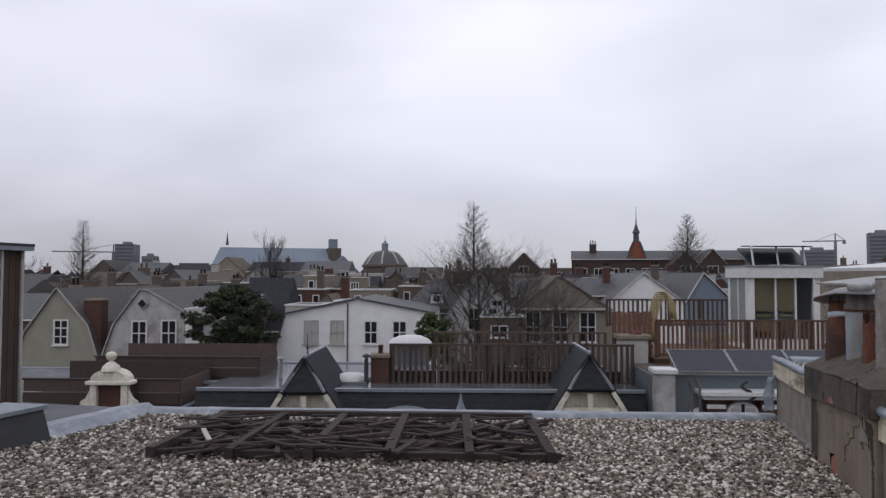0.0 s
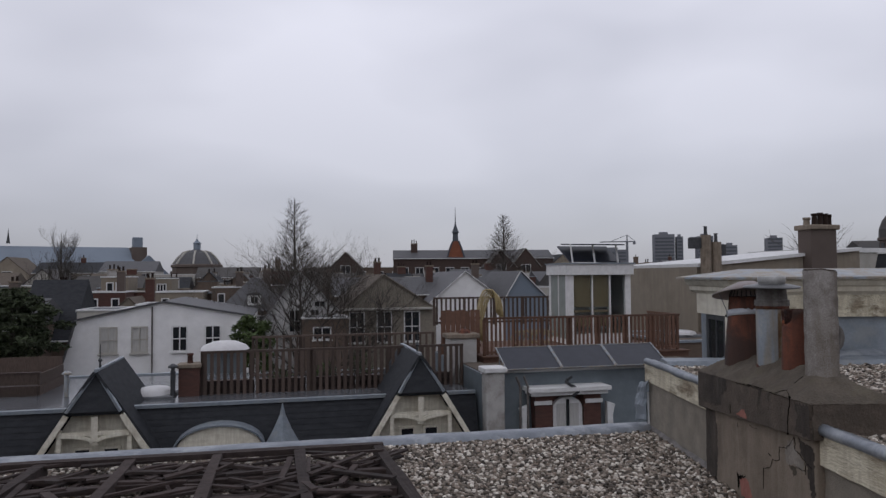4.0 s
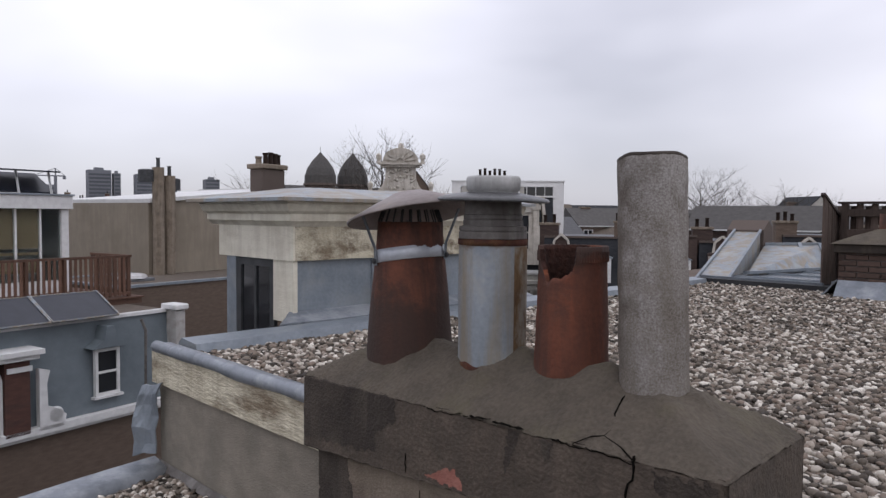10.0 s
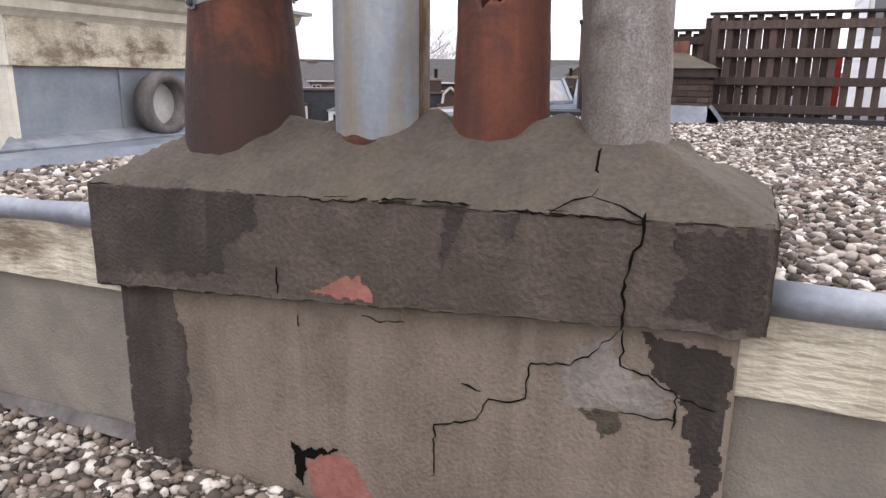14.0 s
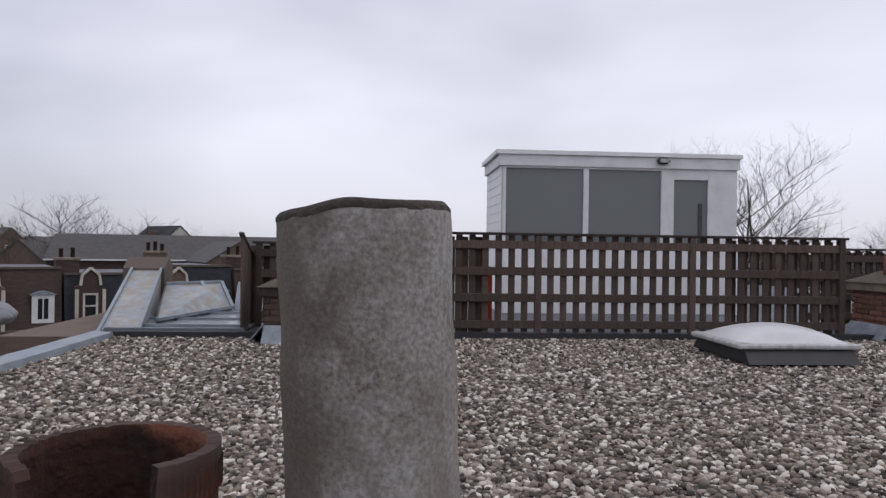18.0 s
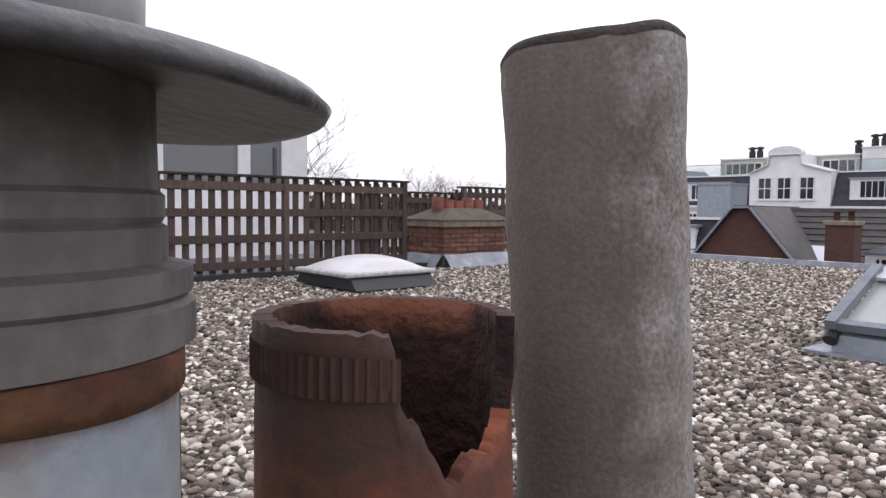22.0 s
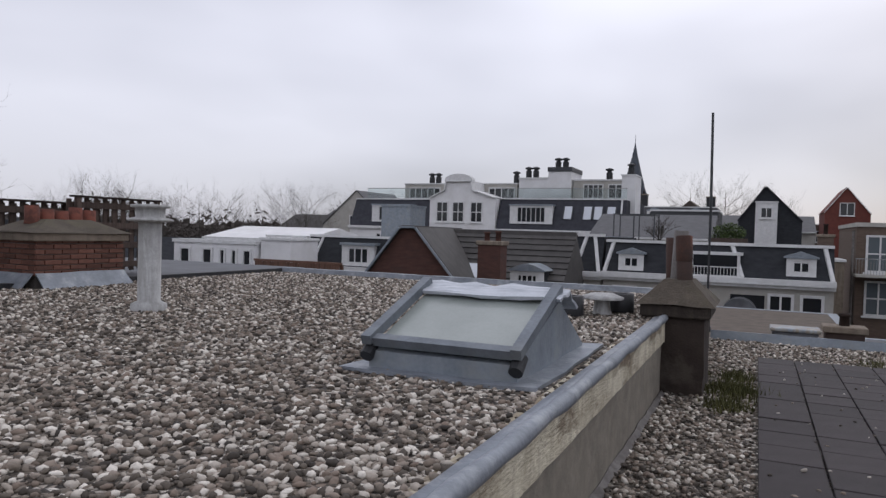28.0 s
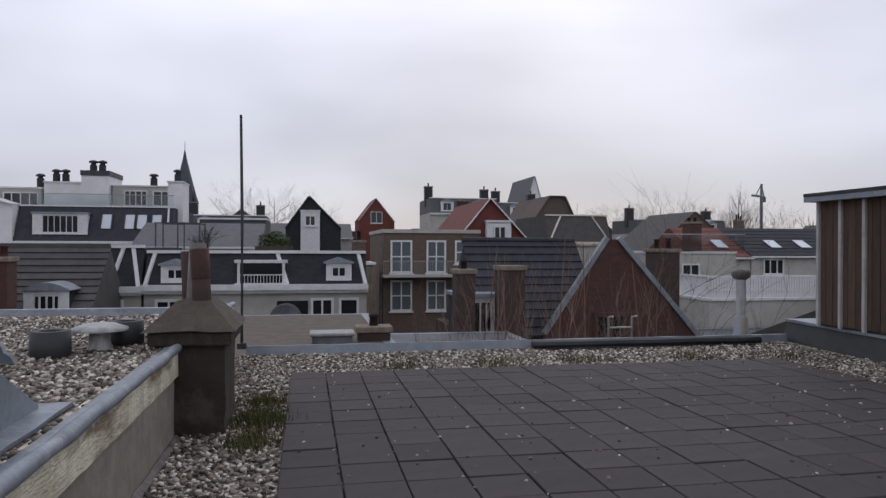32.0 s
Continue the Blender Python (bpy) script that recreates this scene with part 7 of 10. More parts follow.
for k in (-1, 1):
    bm = bmesh.new()
    c = 2.825 - go + k * 1.6
    prism(bm, [(c, 8.9), (c + k * 0.75, 8.9), (c + k * 0.8, 9.25), (c + k * 0.5, 9.5), (c + k * 0.25, 9.6), (c + k * 0.22, 10.3), (c + k * 0.32, 10.7), (c, 10.8)], -0.3, -0.08)
    part("scroll", bm, WHITE_TRIM, bd, "white carved scroll bracket")
    bm = bmesh.new()
    lathe(bm, [(0.04, -0.08), (0.22, -0.08), (0.26, 0.0), (0.22, 0.08), (0.04, 0.08)], 14)
    bmesh.ops.transform(bm, matrix=pose(c + k * 0.5, -0.22, 9.28, 90, 0, 0), verts=bm.verts[:])
    part("volute", bm, WHITE_TRIM, bd)
bm = bmesh.new()
for i in range(9):
    a = i / 8
    beam(bm, (2.9 - go + 0.25 * math.sin(a * 5), -0.5, 11.1 + a * 0.6), (2.9 - go + 0.28 * math.sin(a * 5 + 1.2), -0.55, 11.3 + a * 0.55), 0.09)
part("wrought_ornament", bm, STEEL_DARK, bd, "dark iron ornament")
put_windows(gb, go, STREET_Z, [(6.3, -4.5, 7.15, -2.95, 1, 2)], -0.02)
bm = bmesh.new()
prism(bm, [(6.1 - go, 11.1), (7.35 - go, 11.1), (6.95 - go, 11.35), (6.85 - go, 11.8), (6.6 - go, 11.8), (6.5 - go, 11.35)], -0.3, 0.3)
part("window_hood", bm, GREYBLUE, gb)
for s in (1.05, 7.8, 0.75):
    bm = bmesh.new()
    tube(bm, [(s - go, -0.32, 11.9), (s - go + 0.15, -0.35, 11.5), (s - go + 0.15, -0.3, 9.0)], [0.05] * 3, 6)
    part("downpipe", bm, GREY_PLASTIC, gb)
for i in range(3):
    a, b = 0.45 + i * 2.25, 0.45 + (i + 1) * 2.25 - 0.06
    x, y = spot(ROW, (a + b) / 2, 0.0)
    sp_ = thing("solar_panel", "dark blue solar panel on a low slope above the cornice", "solar panel", (x, y, -1.93), 12, "row of solar panels")
    w = (b - a) / 2
    bm = bmesh.new()
    sheet(bm, [(-w, -0.1, 0.06), (w, -0.1, 0.06), (w, 1.25, 0.75), (-w, 1.25, 0.75)], 0.05)
    part("panel_sheet", bm, PANEL, sp_)
    bm = bmesh.new()
    for k in (-w, w):
        beam(bm, (k, -0.1, 0.07), (k, 1.25, 0.76), 0.04, 0.05)
    beam(bm, (-w, -0.1, 0.06), (w, -0.1, 0.06), 0.04)
    beam(bm, (-w, 1.25, 0.75), (w, 1.25, 0.75), 0.04)
    for k in (-w + 0.15, w - 0.15):
        beam(bm, (k, 1.2, -0.12), (k, 1.2, 0.7), 0.05)
    part("rim", bm, GALV, sp_)
DECK = along(25.0)
slat_rail("deck_railing", "red-brown slatted timber railing of a roof terrace", DECK, -0.2, 8.9, -0.6, -1.75, -0.12, WOOD_RED, 0.19, 0.1, 1.3, "railing", [(8.85, 2.6)])
flat_house(DECK, -0.3, 9.3, -1.8, 6.6, WOOD_RED, "brown timber deck of a roof terrace", y=-0.75, coping=WOOD_RED, roof=WOOD_RED, name="roof_terrace", rim=0.05, base=-2.02, category="deck")
slat_rail("deck_railing", "dark slatted railing at the far side of a roof terrace", along(31.0), -2.2, 4.2, 0.0, -0.9, 0.55, WOOD_OLD, 0.24, 0.1, 1.6)
x, y = spot(DECK, -1.0, 0.5)
sb = thing("board_screen", "brown boarded wind screen beside a roof terrace", "fence", (x, y, -1.75), 12)
for i in range(8):
    part("board", boxes((-0.85 + i * 0.22, 0, 0, -0.85 + i * 0.22 + 0.205, 0.03, 1.9 + 0.03 * math.sin(i * 2.2))), WOOD_RED, sb)
part("rail", boxes((-0.9, 0.034, 0.3, 0.95, 0.09, 0.4), (-0.9, 0.034, 1.5, 0.95, 0.09, 1.6)), WOOD_RED, sb)
# glass penthouse
PENT = along(28.0)
x, y = spot(PENT, 5.75, 0)
ph = thing("penthouse", "white framed glass penthouse with tan blinds on a roof deck", "penthouse", (x, y, -1.8), 12)
part("corner_post", boxes((-1.65, -0.05, 0, -1.25, 0.25, 3.45)), WHITE_TRIM, ph)
part("end_post", boxes((2.25, -0.05, 0, 2.62, 0.25, 3.45)), WHITE_TRIM, ph)
part("end_post", boxes((-1.65, 2.2, 0, -1.5, 2.4, 3.45)), WHITE_TRIM, ph)
part("fascia", boxes((-1.78, -0.2, 3.453, 2.75, 2.5, 3.98)), WHITE_TRIM, ph)
part("roof_edge", boxes((-1.84, -0.27, 3.983, 2.82, 2.57, 4.05)), ZINC, ph)
part("base_wall", boxes((-1.25, 0.02, 0, 2.25, 0.1, 0.55)), WHITE_TRIM, ph)
part("side_wall", boxes((2.5, 0.26, 0, 2.62, 2.4, 3.45)), WHITE_WALL, ph)
part("back_wall", boxes((-1.5, 2.25, 0, 2.5, 2.4, 3.45)), WHITE_WALL, ph)
part("floor", boxes((-1.6, 0.12, 0.0, 2.5, 2.24, 0.05)), WOOD_RED, ph)
for a, b, m in ((-1.25, 0.0, BLIND), (0.1, 1.2, BLIND), (1.28, 2.25, None)):
    part("pane", boxes((a, 0.1, 0.55, b, 0.115, 3.45)), GLASS_CLEAR, ph).visible_shadow = False
    if m:
        for z0, z1 in ((0.9, 1.42), (1.6, 1.72), (1.86, 3.43)):
            part("blind", boxes((a + 0.02, 0.14, z0, b - 0.02, 0.155, z1)), m, ph, "tan roller blind")
# pale material replaces clear glass, its tone imitating reflections over an unlit interior
for y0, y1 in ((0.25, 1.15), (1.22, 2.2)):
    part("side_pane", boxes((-1.6, y0, 0.3, -1.585, y1, 3.45)), GLASS_MILK, ph, "side pane with pale reflection put into its colour")
part("side_mullion", boxes((-1.64, 1.15, 0.0, -1.55, 1.22, 3.45)), WHITE_TRIM, ph)
part("side_base", boxes((-1.64, 0.25, 0.0, -1.55, 2.2, 0.3)), WHITE_TRIM, ph)
for u in (0.05, 1.24):
    part("mullion", boxes((u - 0.05, 0.03, 0.55, u + 0.05, 0.135, 3.45)), WHITE_TRIM, ph)
x, y = spot(PENT, 6.15, 1.3)
pp = thing("tilted_solar_panel", "tilted dark solar panels on white props on the penthouse roof", "solar panel", (x, y, 2.25), 12)
bm = bmesh.new()
sheet(bm, [(-1.75, -0.9, 0.08), (1.75, -0.9, 0.08), (1.75, 0.7, 0.9), (-1.75, 0.7, 0.9)], 0.06)
part("panel_sheet", bm, PANEL, pp)
bm = bmesh.new()
sheet(bm, [(-1.5, -1.4, 0.92), (1.7, -1.4, 0.92), (1.75, 0.5, 1.02), (-1.6, 0.5, 1.02)], 0.06)
part("upper_panel", bm, PANEL, pp)
bm = bmesh.new()
for k in (-0.1, 1.5, -1.6):
    beam(bm, (k, -1.0, 0), (k - 0.1, -0.9, 0.95), 0.09)
part("prop", bm, WHITE_TRIM, pp)
for ob in (ph, pp):
    ob.scale = (0.79, 1.0, 1.0)
# bamboo hoop and a lying garland of canes on the deck
x, y = spot(DECK, 0.6, 1.2)
hp = thing("bamboo_hoop", "bent bundle of yellow bamboo canes", "bamboo", (x, y, -1.75), 12)
for k in range(5):
    bm = bmesh.new()
    pts = [(-0.7 + 0.09 * k + 1.0 * (1 - math.cos(math.pi * i / 14)) / 2, 0.06 * k, 2.75 * min(1, math.sin(math.pi * (0.08 + 0.72 * i / 14)) * 1.05) - 0.08 * k) for i in range(15)]
    tube(bm, pts, [0.045] * 15, 5)
    part("cane", bm, BAMBOO, hp, smooth=True)
rnd = random.Random(5)
for k in range(14):
    bm = bmesh.new()
    c = 1.4 + k * 0.13
    r = rnd.uniform(0.25, 0.4)
    tube(bm, [(c + r * math.cos(i * 0.5), 0.3, 0.5 + r * math.sin(i * 0.5)) for i in range(10)], [0.02] * 10, 4)
    part("cane_ring", bm, BAMBOO, hp, smooth=True)

# beige building with pipes and chimneys to the side of the penthouse
BEI = along(32.0)
bw, bo = gable_house(BEI, [(13.3, 2.05), (24.5, 3.02)], 9, BEIGE, WHITE_TRIM, "tall beige rendered party wall with white coping", name="party_wall_house", verge=0.2, thick=0.2)
flat_house(along(27.2), 9.7, 22.0, -1.75, 6.2, TAN_BRICK, "brown gravel flat roof below a beige wall", coping=ZINC, roof=ROOF_BROWN, name="flat_roof_house")
x, y = spot(along(29.7), 11.4, 0)
ht = thing("roof_hatch", "low white hatch dome on a brown roof", "roof light", (x, y, -1.72), 12)
part("kerb", soft_box(-0.8, -0.6, 0, 0.8, 0.6, 0.16, 0.03, 1), ROOF_FELT, ht)
bm = bmesh.new()
lathe(bm, [(0.82, 0.163), (0.7, 0.3), (0.35, 0.38), (0.02, 0.4)], 4)
part("dome", bm, DOME_ACRYL, ht)
x, y = spot(BEI, 14.0, -0.35)
tp = thing("wall_flue", "two tall grey rendered flues against a beige wall", "chimney", (x, y, -1.72), 12)
for k, top in ((-0.33, 5.6), (0.33, 5.2)):
    bm = bmesh.new()
    lathe(bm, [(0.3, 0), (0.3, top), (0.24, top), (0.22, top - 0.3)], 14, k, 0)
    part("flue", bm, MORTAR, tp, smooth=False)
    bm = bmesh.new()
    lathe(bm, [(0.42, top - 0.75), (0.42, top - 0.15), (0.31, top - 0.1)], 14, k * 2.3, 0.35)
    lathe(bm, [(0.1, top), (0.09, top + 0.45), (0.13, top + 0.5)], 8, k, 0)
    part("cowl", bm, STEEL_DARK, tp)
x, y = spot(BEI, 21.3, -0.2)
rc = thing("chimney", "broad brown rendered chimney with a crown of dark pots", "chimney", (x, y, -1.72), 12, "roof chimneys")
part("shaft", soft_box(-0.85, -0.5, 0, 0.95, 0.6, 5.95, 0.03, 1), STONE_FAR, rc)
part("cap", soft_box(-1.0, -0.65, 5.95, 1.1, 0.75, 6.25, 0.05, 1), MORTAR, rc)
for i, (u, r, top) in enumerate(((-0.7, 0.2, 6.7), (-0.15, 0.17, 6.95), (0.25, 0.17, 7.0), (0.62, 0.17, 6.95), (0.92, 0.12, 6.9))):
    bm = bmesh.new()
    lathe(bm, [(r, 6.2), (r * 0.85, top - 0.15), (r * 1.1, top - 0.12), (r * 1.1, top), (r * 0.6, top), (r * 0.6, top - 0.3)], 12, u, 0)
    part("pot", bm, SOOT if i else MORTAR, rc)
flat_house(BEI, 25.0, 33.0, 3.0, 8, OFFWHITE, "white cornice house beside a beige party wall", y=3.0, coping=WHITE_TRIM, rim=0.3)

# ---- brown boarded roof terraces and the little cupola gable ----
L22 = along(22.0)


def boarded_terrace(s0, s1, z0, z1, depth, label, y=0.0):
    x, yy = spot(L22, (s0 + s1) / 2, y)
    t = thing("boarded_terrace", label, "terrace", (x, yy, z0), 12, "boarded roof terraces")
    w, h = (s1 - s0) / 2, z1 - z0
    k = max(3, int(h / 0.42))
    for i in range(k):
        a = h * i / k
        part("board", boxes((-w, -0.07 - 0.05 * (i % 2), a + 0.05, w, 0.0, a + h / k)), WOOD_OLD, t)
        part("side_board", boxes((w + 0.003, -0.04, a + 0.012, w + 0.05 + 0.02 * (i % 2), depth, a + h / k)), WOOD_OLD, t)
    part("floor", boxes((-w, 0.01, 0, w, depth, h * 0.55)), WOOD_ROT, t)
    part("back_screen", boxes((-w, depth + 0.01, 0, w, depth + 0.06, h * 1.25)), WOOD_OLD, t)
    part("top_rail", boxes((-w - 0.05, -0.1, h + 0.003, w + 0.08, 0.06, h + 0.07)), WOOD_ROT, t)
    return t


boarded_terrace(-25.4, -19.1, -3.95, -2.47, 3.2, "dark brown boarded parapet of a roof terrace")
boarded_terrace(-24.4, -17.0, -3.35, -1.98, 3.0, "weathered boarded fence of a second roof terrace", 3.6)
flat_house(along(21.4), -34.0, -18.7, -3.6, 12, TAN_BRICK, "brick house under the boarded roof terraces", coping=ZINC, name="flat_roof_house")
x, y = spot(along(21.6), -21.5, -0.4)
cu = thing("cupola_gable", "cream ornamental gable with rounded hood and ball finial", "dormer", (x, y, -4.3), 12)
part("back", boxes((-0.85, 0.2, 0, 0.85, 1.2, 2.1)), RED_BRICK, cu, "red brick infill")
for k in (-1, 1):
    part("pilaster", soft_box(k * 0.72 - 0.16, -0.02, 0, k * 0.72 + 0.16, 0.22, 1.95, 0.02, 1), CREAM, cu)
    bm = bmesh.new()
    prism(bm, [(k * 0.9, 0.9), (k * 1.35, 0.9), (k * 1.3, 1.25), (k * 1.05, 1.4), (k * 0.9, 1.7)], 0, 0.2)
    part("scroll", bm, CREAM, cu)
part("cornice", soft_box(-1.05, -0.12, 1.953, 1.05, 0.6, 2.12, 0.03, 1), CREAM, cu)
bm = bmesh.new()
prism(bm, [(-0.85, 2.123), (0.85, 2.123)] + [(0.85 * math.cos(math.pi * i / 10), 2.13 + 0.5 * math.sin(math.pi * i / 10)) for i in range(11)], -0.06, 0.7)
part("hood", bm, CREAM, cu)
bm = bmesh.new()
lathe(bm, [(0.42, 2.55), (0.36, 2.75), (0.2, 2.88), (0.1, 2.95), (0.1, 3.0), (0.2, 3.06), (0.24, 3.2), (0.18, 3.33), (0.02, 3.38)], 14, 0, 0.2)
part("finial", bm, CREAM, cu, smooth=True)
cu.scale = (0.85, 0.85, 0.9)

# ---- gable houses further back ----
G42 = along(42.0)
gable_house(G42, [(-42.85, -4.7), (-41.95, -2.2), (-39.8, 0.78), (-37.65, -1.7), (-36.65, -4.7)], 16, SAND_WALL, TILE_DARK, "sand-coloured house with a bell-shaped gable", [(-40.0, -3.05, -38.95, -1.3, 2, 3)], trim=OFFWHITE, verge=0.08)
gable_house(G42, [(-36.65, -4.2), (-35.75, -1.6), (-34.0, 0.72), (-33.45, 0.66), (-30.95, -0.75)], 16, DIRTY_WHITE, TILE_DARK, "stained white stucco house with a stepped bell gable", [(-34.6, -3.1, -33.5, -1.35, 2, 2), (-32.55, -3.1, -31.45, -1.3, 2, 2)], trim=DIRTY_WHITE, verge=0.08)
dmd, _ = flat_house(G42, -30.9, -28.8, -0.62, 5, WHITE_WALL, "white rendered extension between gable houses", [(-30.5, -2.8, -29.5, -1.4, 1, 2)])
x, y = spot(G42, -33.85, -0.1)
di = thing("gable_vent", "dark diamond-shaped opening high in a stucco gable", "vent", (x, y, -0.5), 12)
bm = bmesh.new()
prism(bm, [(-0.3, 0.3), (0, 0), (0.3, 0.3), (0, 0.6)], -0.03, 0.12)
part("recess", bm, GLASS, di)
bm = bmesh.new()
prism(bm, [(-0.42, 0.3), (0, -0.12), (0.42, 0.3), (0, 0.72)], 0.0, 0.12)
part("surround", bm, DIRTY_WHITE, di)
side_house(along(47.0), -50, -29.2, -1.6, 0.25, 9, TAN_BRICK, SLATE_GREY, "row of houses with a grey slate roof behind the gables")
side_house(along(52.0), -32.6, -28.9, -2.8, 1.55, 8, TAN_BRICK, SLATE, "house with a steep dark roof and white trim", trim=WHITE_TRIM)
# low blocks, roof huts and chimneys among the roofs behind the white house
for d_, a_, b_, z_, m_, l_ in ((52, -28.6, -25.6, -0.75, OFFWHITE, "pale rendered roof storey among the roofs"), (53, -25.0, -21.6, -0.45, STONE_FAR, "brown brick roof storey among the roofs"), (76, -37.4, -34.8, 1.7, BEIGE, "tan rendered roof hut"), (66, -34.5, -31.0, 0.3, RED_BRICK, "brown brick back of a house"), (78, -33.2, -31.2, 1.5, BEIGE, "square tan roof hut"), (66, -28.4, -24.2, 0.25, BEIGE, "low brown house with a flat roof"), (68, -24.0, -19.5, 0.6, TAN_BRICK, "brown house with a pale roof edge")):
    flat_house(along(float(d_)), a_, b_, z_, 5, m_, l_, [(a_ + 0.5, z_ - 1.5, a_ + 1.2, z_ - 0.5, 1, 1), (b_ - 1.2, z_ - 1.5, b_ - 0.5, z_ - 0.5, 1, 1)], roof=ROOF_FELT, coping=WHITE_TRIM if z_ in (1.5, 0.6) else None)
for s_, d_, z_ in ((-47, 64, 2.0), (-43.5, 66, 2.2), (-52, 72, 2.4), (-60, 76, 2.4), (-66, 66, 2.4), (-27, 61, 1.9), (-33, 70, 2.6), (-22.5, 72, 2.5), (-13, 68, 2.6), (-8, 69, 3.4), (-2.5, 69, 3.0), (2.6, 70, 3.2), (-38, 62, 1.7), (-18.4, 66, 2.7)):
    stack(along(float(d_)), s_, 0, z_ - 4.0, z_ - 0.25, 0.7, 0.6, RED_BRICK if d_ % 2 else STONE_FAR, 2, "small brick chimney among the roofs", 0.3)
stack(G42, -37.6, 1.0, -4, 0.1, 1.2, 1.0, RED_BRICK, 0, "dark red brick chimney between two gables")
stack(along(47.0), -44.0, 3.0, -1, 0.95, 0.7, 0.7, DIRTY_WHITE, 2, "white stuccoed chimney with pots")

W44 = along(44.0)
wh, wo = gable_house(W44, [(-25.9, -4.6), (-24.9, -1.0), (-19.8, 0.06), (-14.3, -0.95)], 10, WHITE_WALL, SLATE_GREY, "low white rendered house with four sash windows", [(-19.35, -3.1, -18.35, -1.42, 2, 2), (-17.35, -3.1, -16.3, -1.42, 2, 2)], trim=SLATE_GREY, verge=0.1)
put_windows(wh, wo, STREET_Z, [(-23.6, -3.1, -22.55, -1.42, 2, 2), (-21.75, -3.1, -20.75, -1.42, 2, 2)], 0, OFFWHITE, CURTAIN)
x, y = spot(W44, -20.5, -0.08)
dp = thing("downpipe", "grey downpipe on a white rendered wall", "pipe", (x, y, -4.6), 12)
bm = bmesh.new()
tube(bm, [(0, 0, 0), (0, 0, 4.4)], [0.05, 0.05], 6)
part("pipe", bm, GREY_PLASTIC, dp)
x, y = spot(W44, -20.0, -2.6)
lt = thing("glass_lean_to", "low glazed lean-to roof before a white house", "roof light", (x, y, -4.9), 12)
for i in range(12):
    bm = bmesh.new()
    sheet(bm, [(-5.4 + i * 0.9, 0, 0), (-5.4 + i * 0.9 + 0.82, 0, 0), (-5.4 + i * 0.9 + 0.82, 1.2, 0.7), (-5.4 + i * 0.9, 1.2, 0.7)], 0.05)
    part("pane", bm, GLASS_BRIGHT, lt)
part("sill", boxes((-5.5, -0.1, -0.2, 5.5, 1.3, -0.06)), WHITE_TRIM, lt)

M55, M62 = along(55.0), along(62.0)
gable_house(M55, [(-16.6, -2.6), (-13.3, 1.96), (-10.2, -1.2)], 12, WHITE_WALL, TILE_DARK, "white gabled house behind bare trees", [(-14.2, -2.9, -13.2, -1.0, 2, 2), (-12.5, -2.9, -11.7, -1.0, 2, 2), (-12.2, -0.9, -11.2, -0.3, 2, 1)], trim=WHITE_TRIM)
gable_house(M55, [(-10.0, -1.3), (-9.6, -0.95), (-6.4, 1.72), (-2.4, -0.9), (-1.9, -1.2)], 12, PLASTER, ROOF_BROWN, "tan rendered house with white windows and a broad gable", [(-9.3, -3.9, -8.0, -1.3, 2, 2), (-7.0, -3.9, -5.7, -1.3, 2, 2), (-4.7, -3.9, -3.3, -1.3, 2, 2)], trim=PLASTER)
x, y = spot(M55, -6.0, -0.4)
cn = thing("balcony_band", "white cornice band across a brown house", "cornice", (x, y, -1.2), 12)
part("band", soft_box(-3.9, 0, 0, 3.9, 0.38, 0.2, 0.03, 1), OFFWHITE, cn)
flat_house(along(51.0), -12.4, -8.9, -1.6, 3.5, TAN_BRICK, "low brown brick annexe between houses", [(-11.6, -3.2, -10.2, -2.2, 2, 1)])
gable_house(M62, [(-3.2, -1.6), (1.05, 2.0), (4.9, -0.8)], 12, WHITE_WALL, SLATE_GREY, "pale rendered gable end of a terraced house", trim=WHITE_TRIM)
gable_house(M62, [(4.9, -0.9), (6.7, 2.0), (9.4, -0.6)], 10, CHURCH_BLUE, SLATE_GREY, "blue-grey clad gable among the roofs", trim=WHITE_TRIM)
side_house(along(66.0), -12, 4, -0.2, 1.55, 8, TAN_BRICK, SLATE_GREY, "terraced house with grey slate roof")
hh = house_root("house", M62, -18.6, 0, "house with a hipped grey slate roof and small white dormer", "house")
part("wall", boxes((-3.0, 0, 0, 3.0, 6, 12.6)), TAN_BRICK, hh)
bm = bmesh.new()
q = [bm.verts.new(c) for c in ((-3.3, -0.3, 12.603), (3.3, -0.3, 12.603), (3.3, 6.3, 12.603), (-3.3, 6.3, 12.603), (-0.35, 3, 15.6), (0.35, 3, 15.6))]
for f in ((0, 1, 5, 4), (1, 2, 5), (2, 3, 4, 5), (3, 0, 4), (3, 2, 1, 0)):
    bm.faces.new([q[i] for i in f])
part("roof", bm, SLATE_GREY, hh)
dormer(hh, -0.55, 13.1, 0.55, 14.0, 0.15, 1.6, "pediment", roof=SLATE_GREY)
put_windows(hh, 0, 0, [(-1.2, 11.2, 1.2, 12.2, 3, 1)])

# ---- ornate white-gabled building at the corner of the street ----
ORN = (30.78, 36.09, -45.0)
om, oo = mansard_house(ORN, -6.2, 11.6, -2.3, 2.9, 1.2, 10, OFFWHITE, SLATE, "corner house with slate mansard and rich white dormers", name="corner_house", rows=16)
ob_ = 14.0


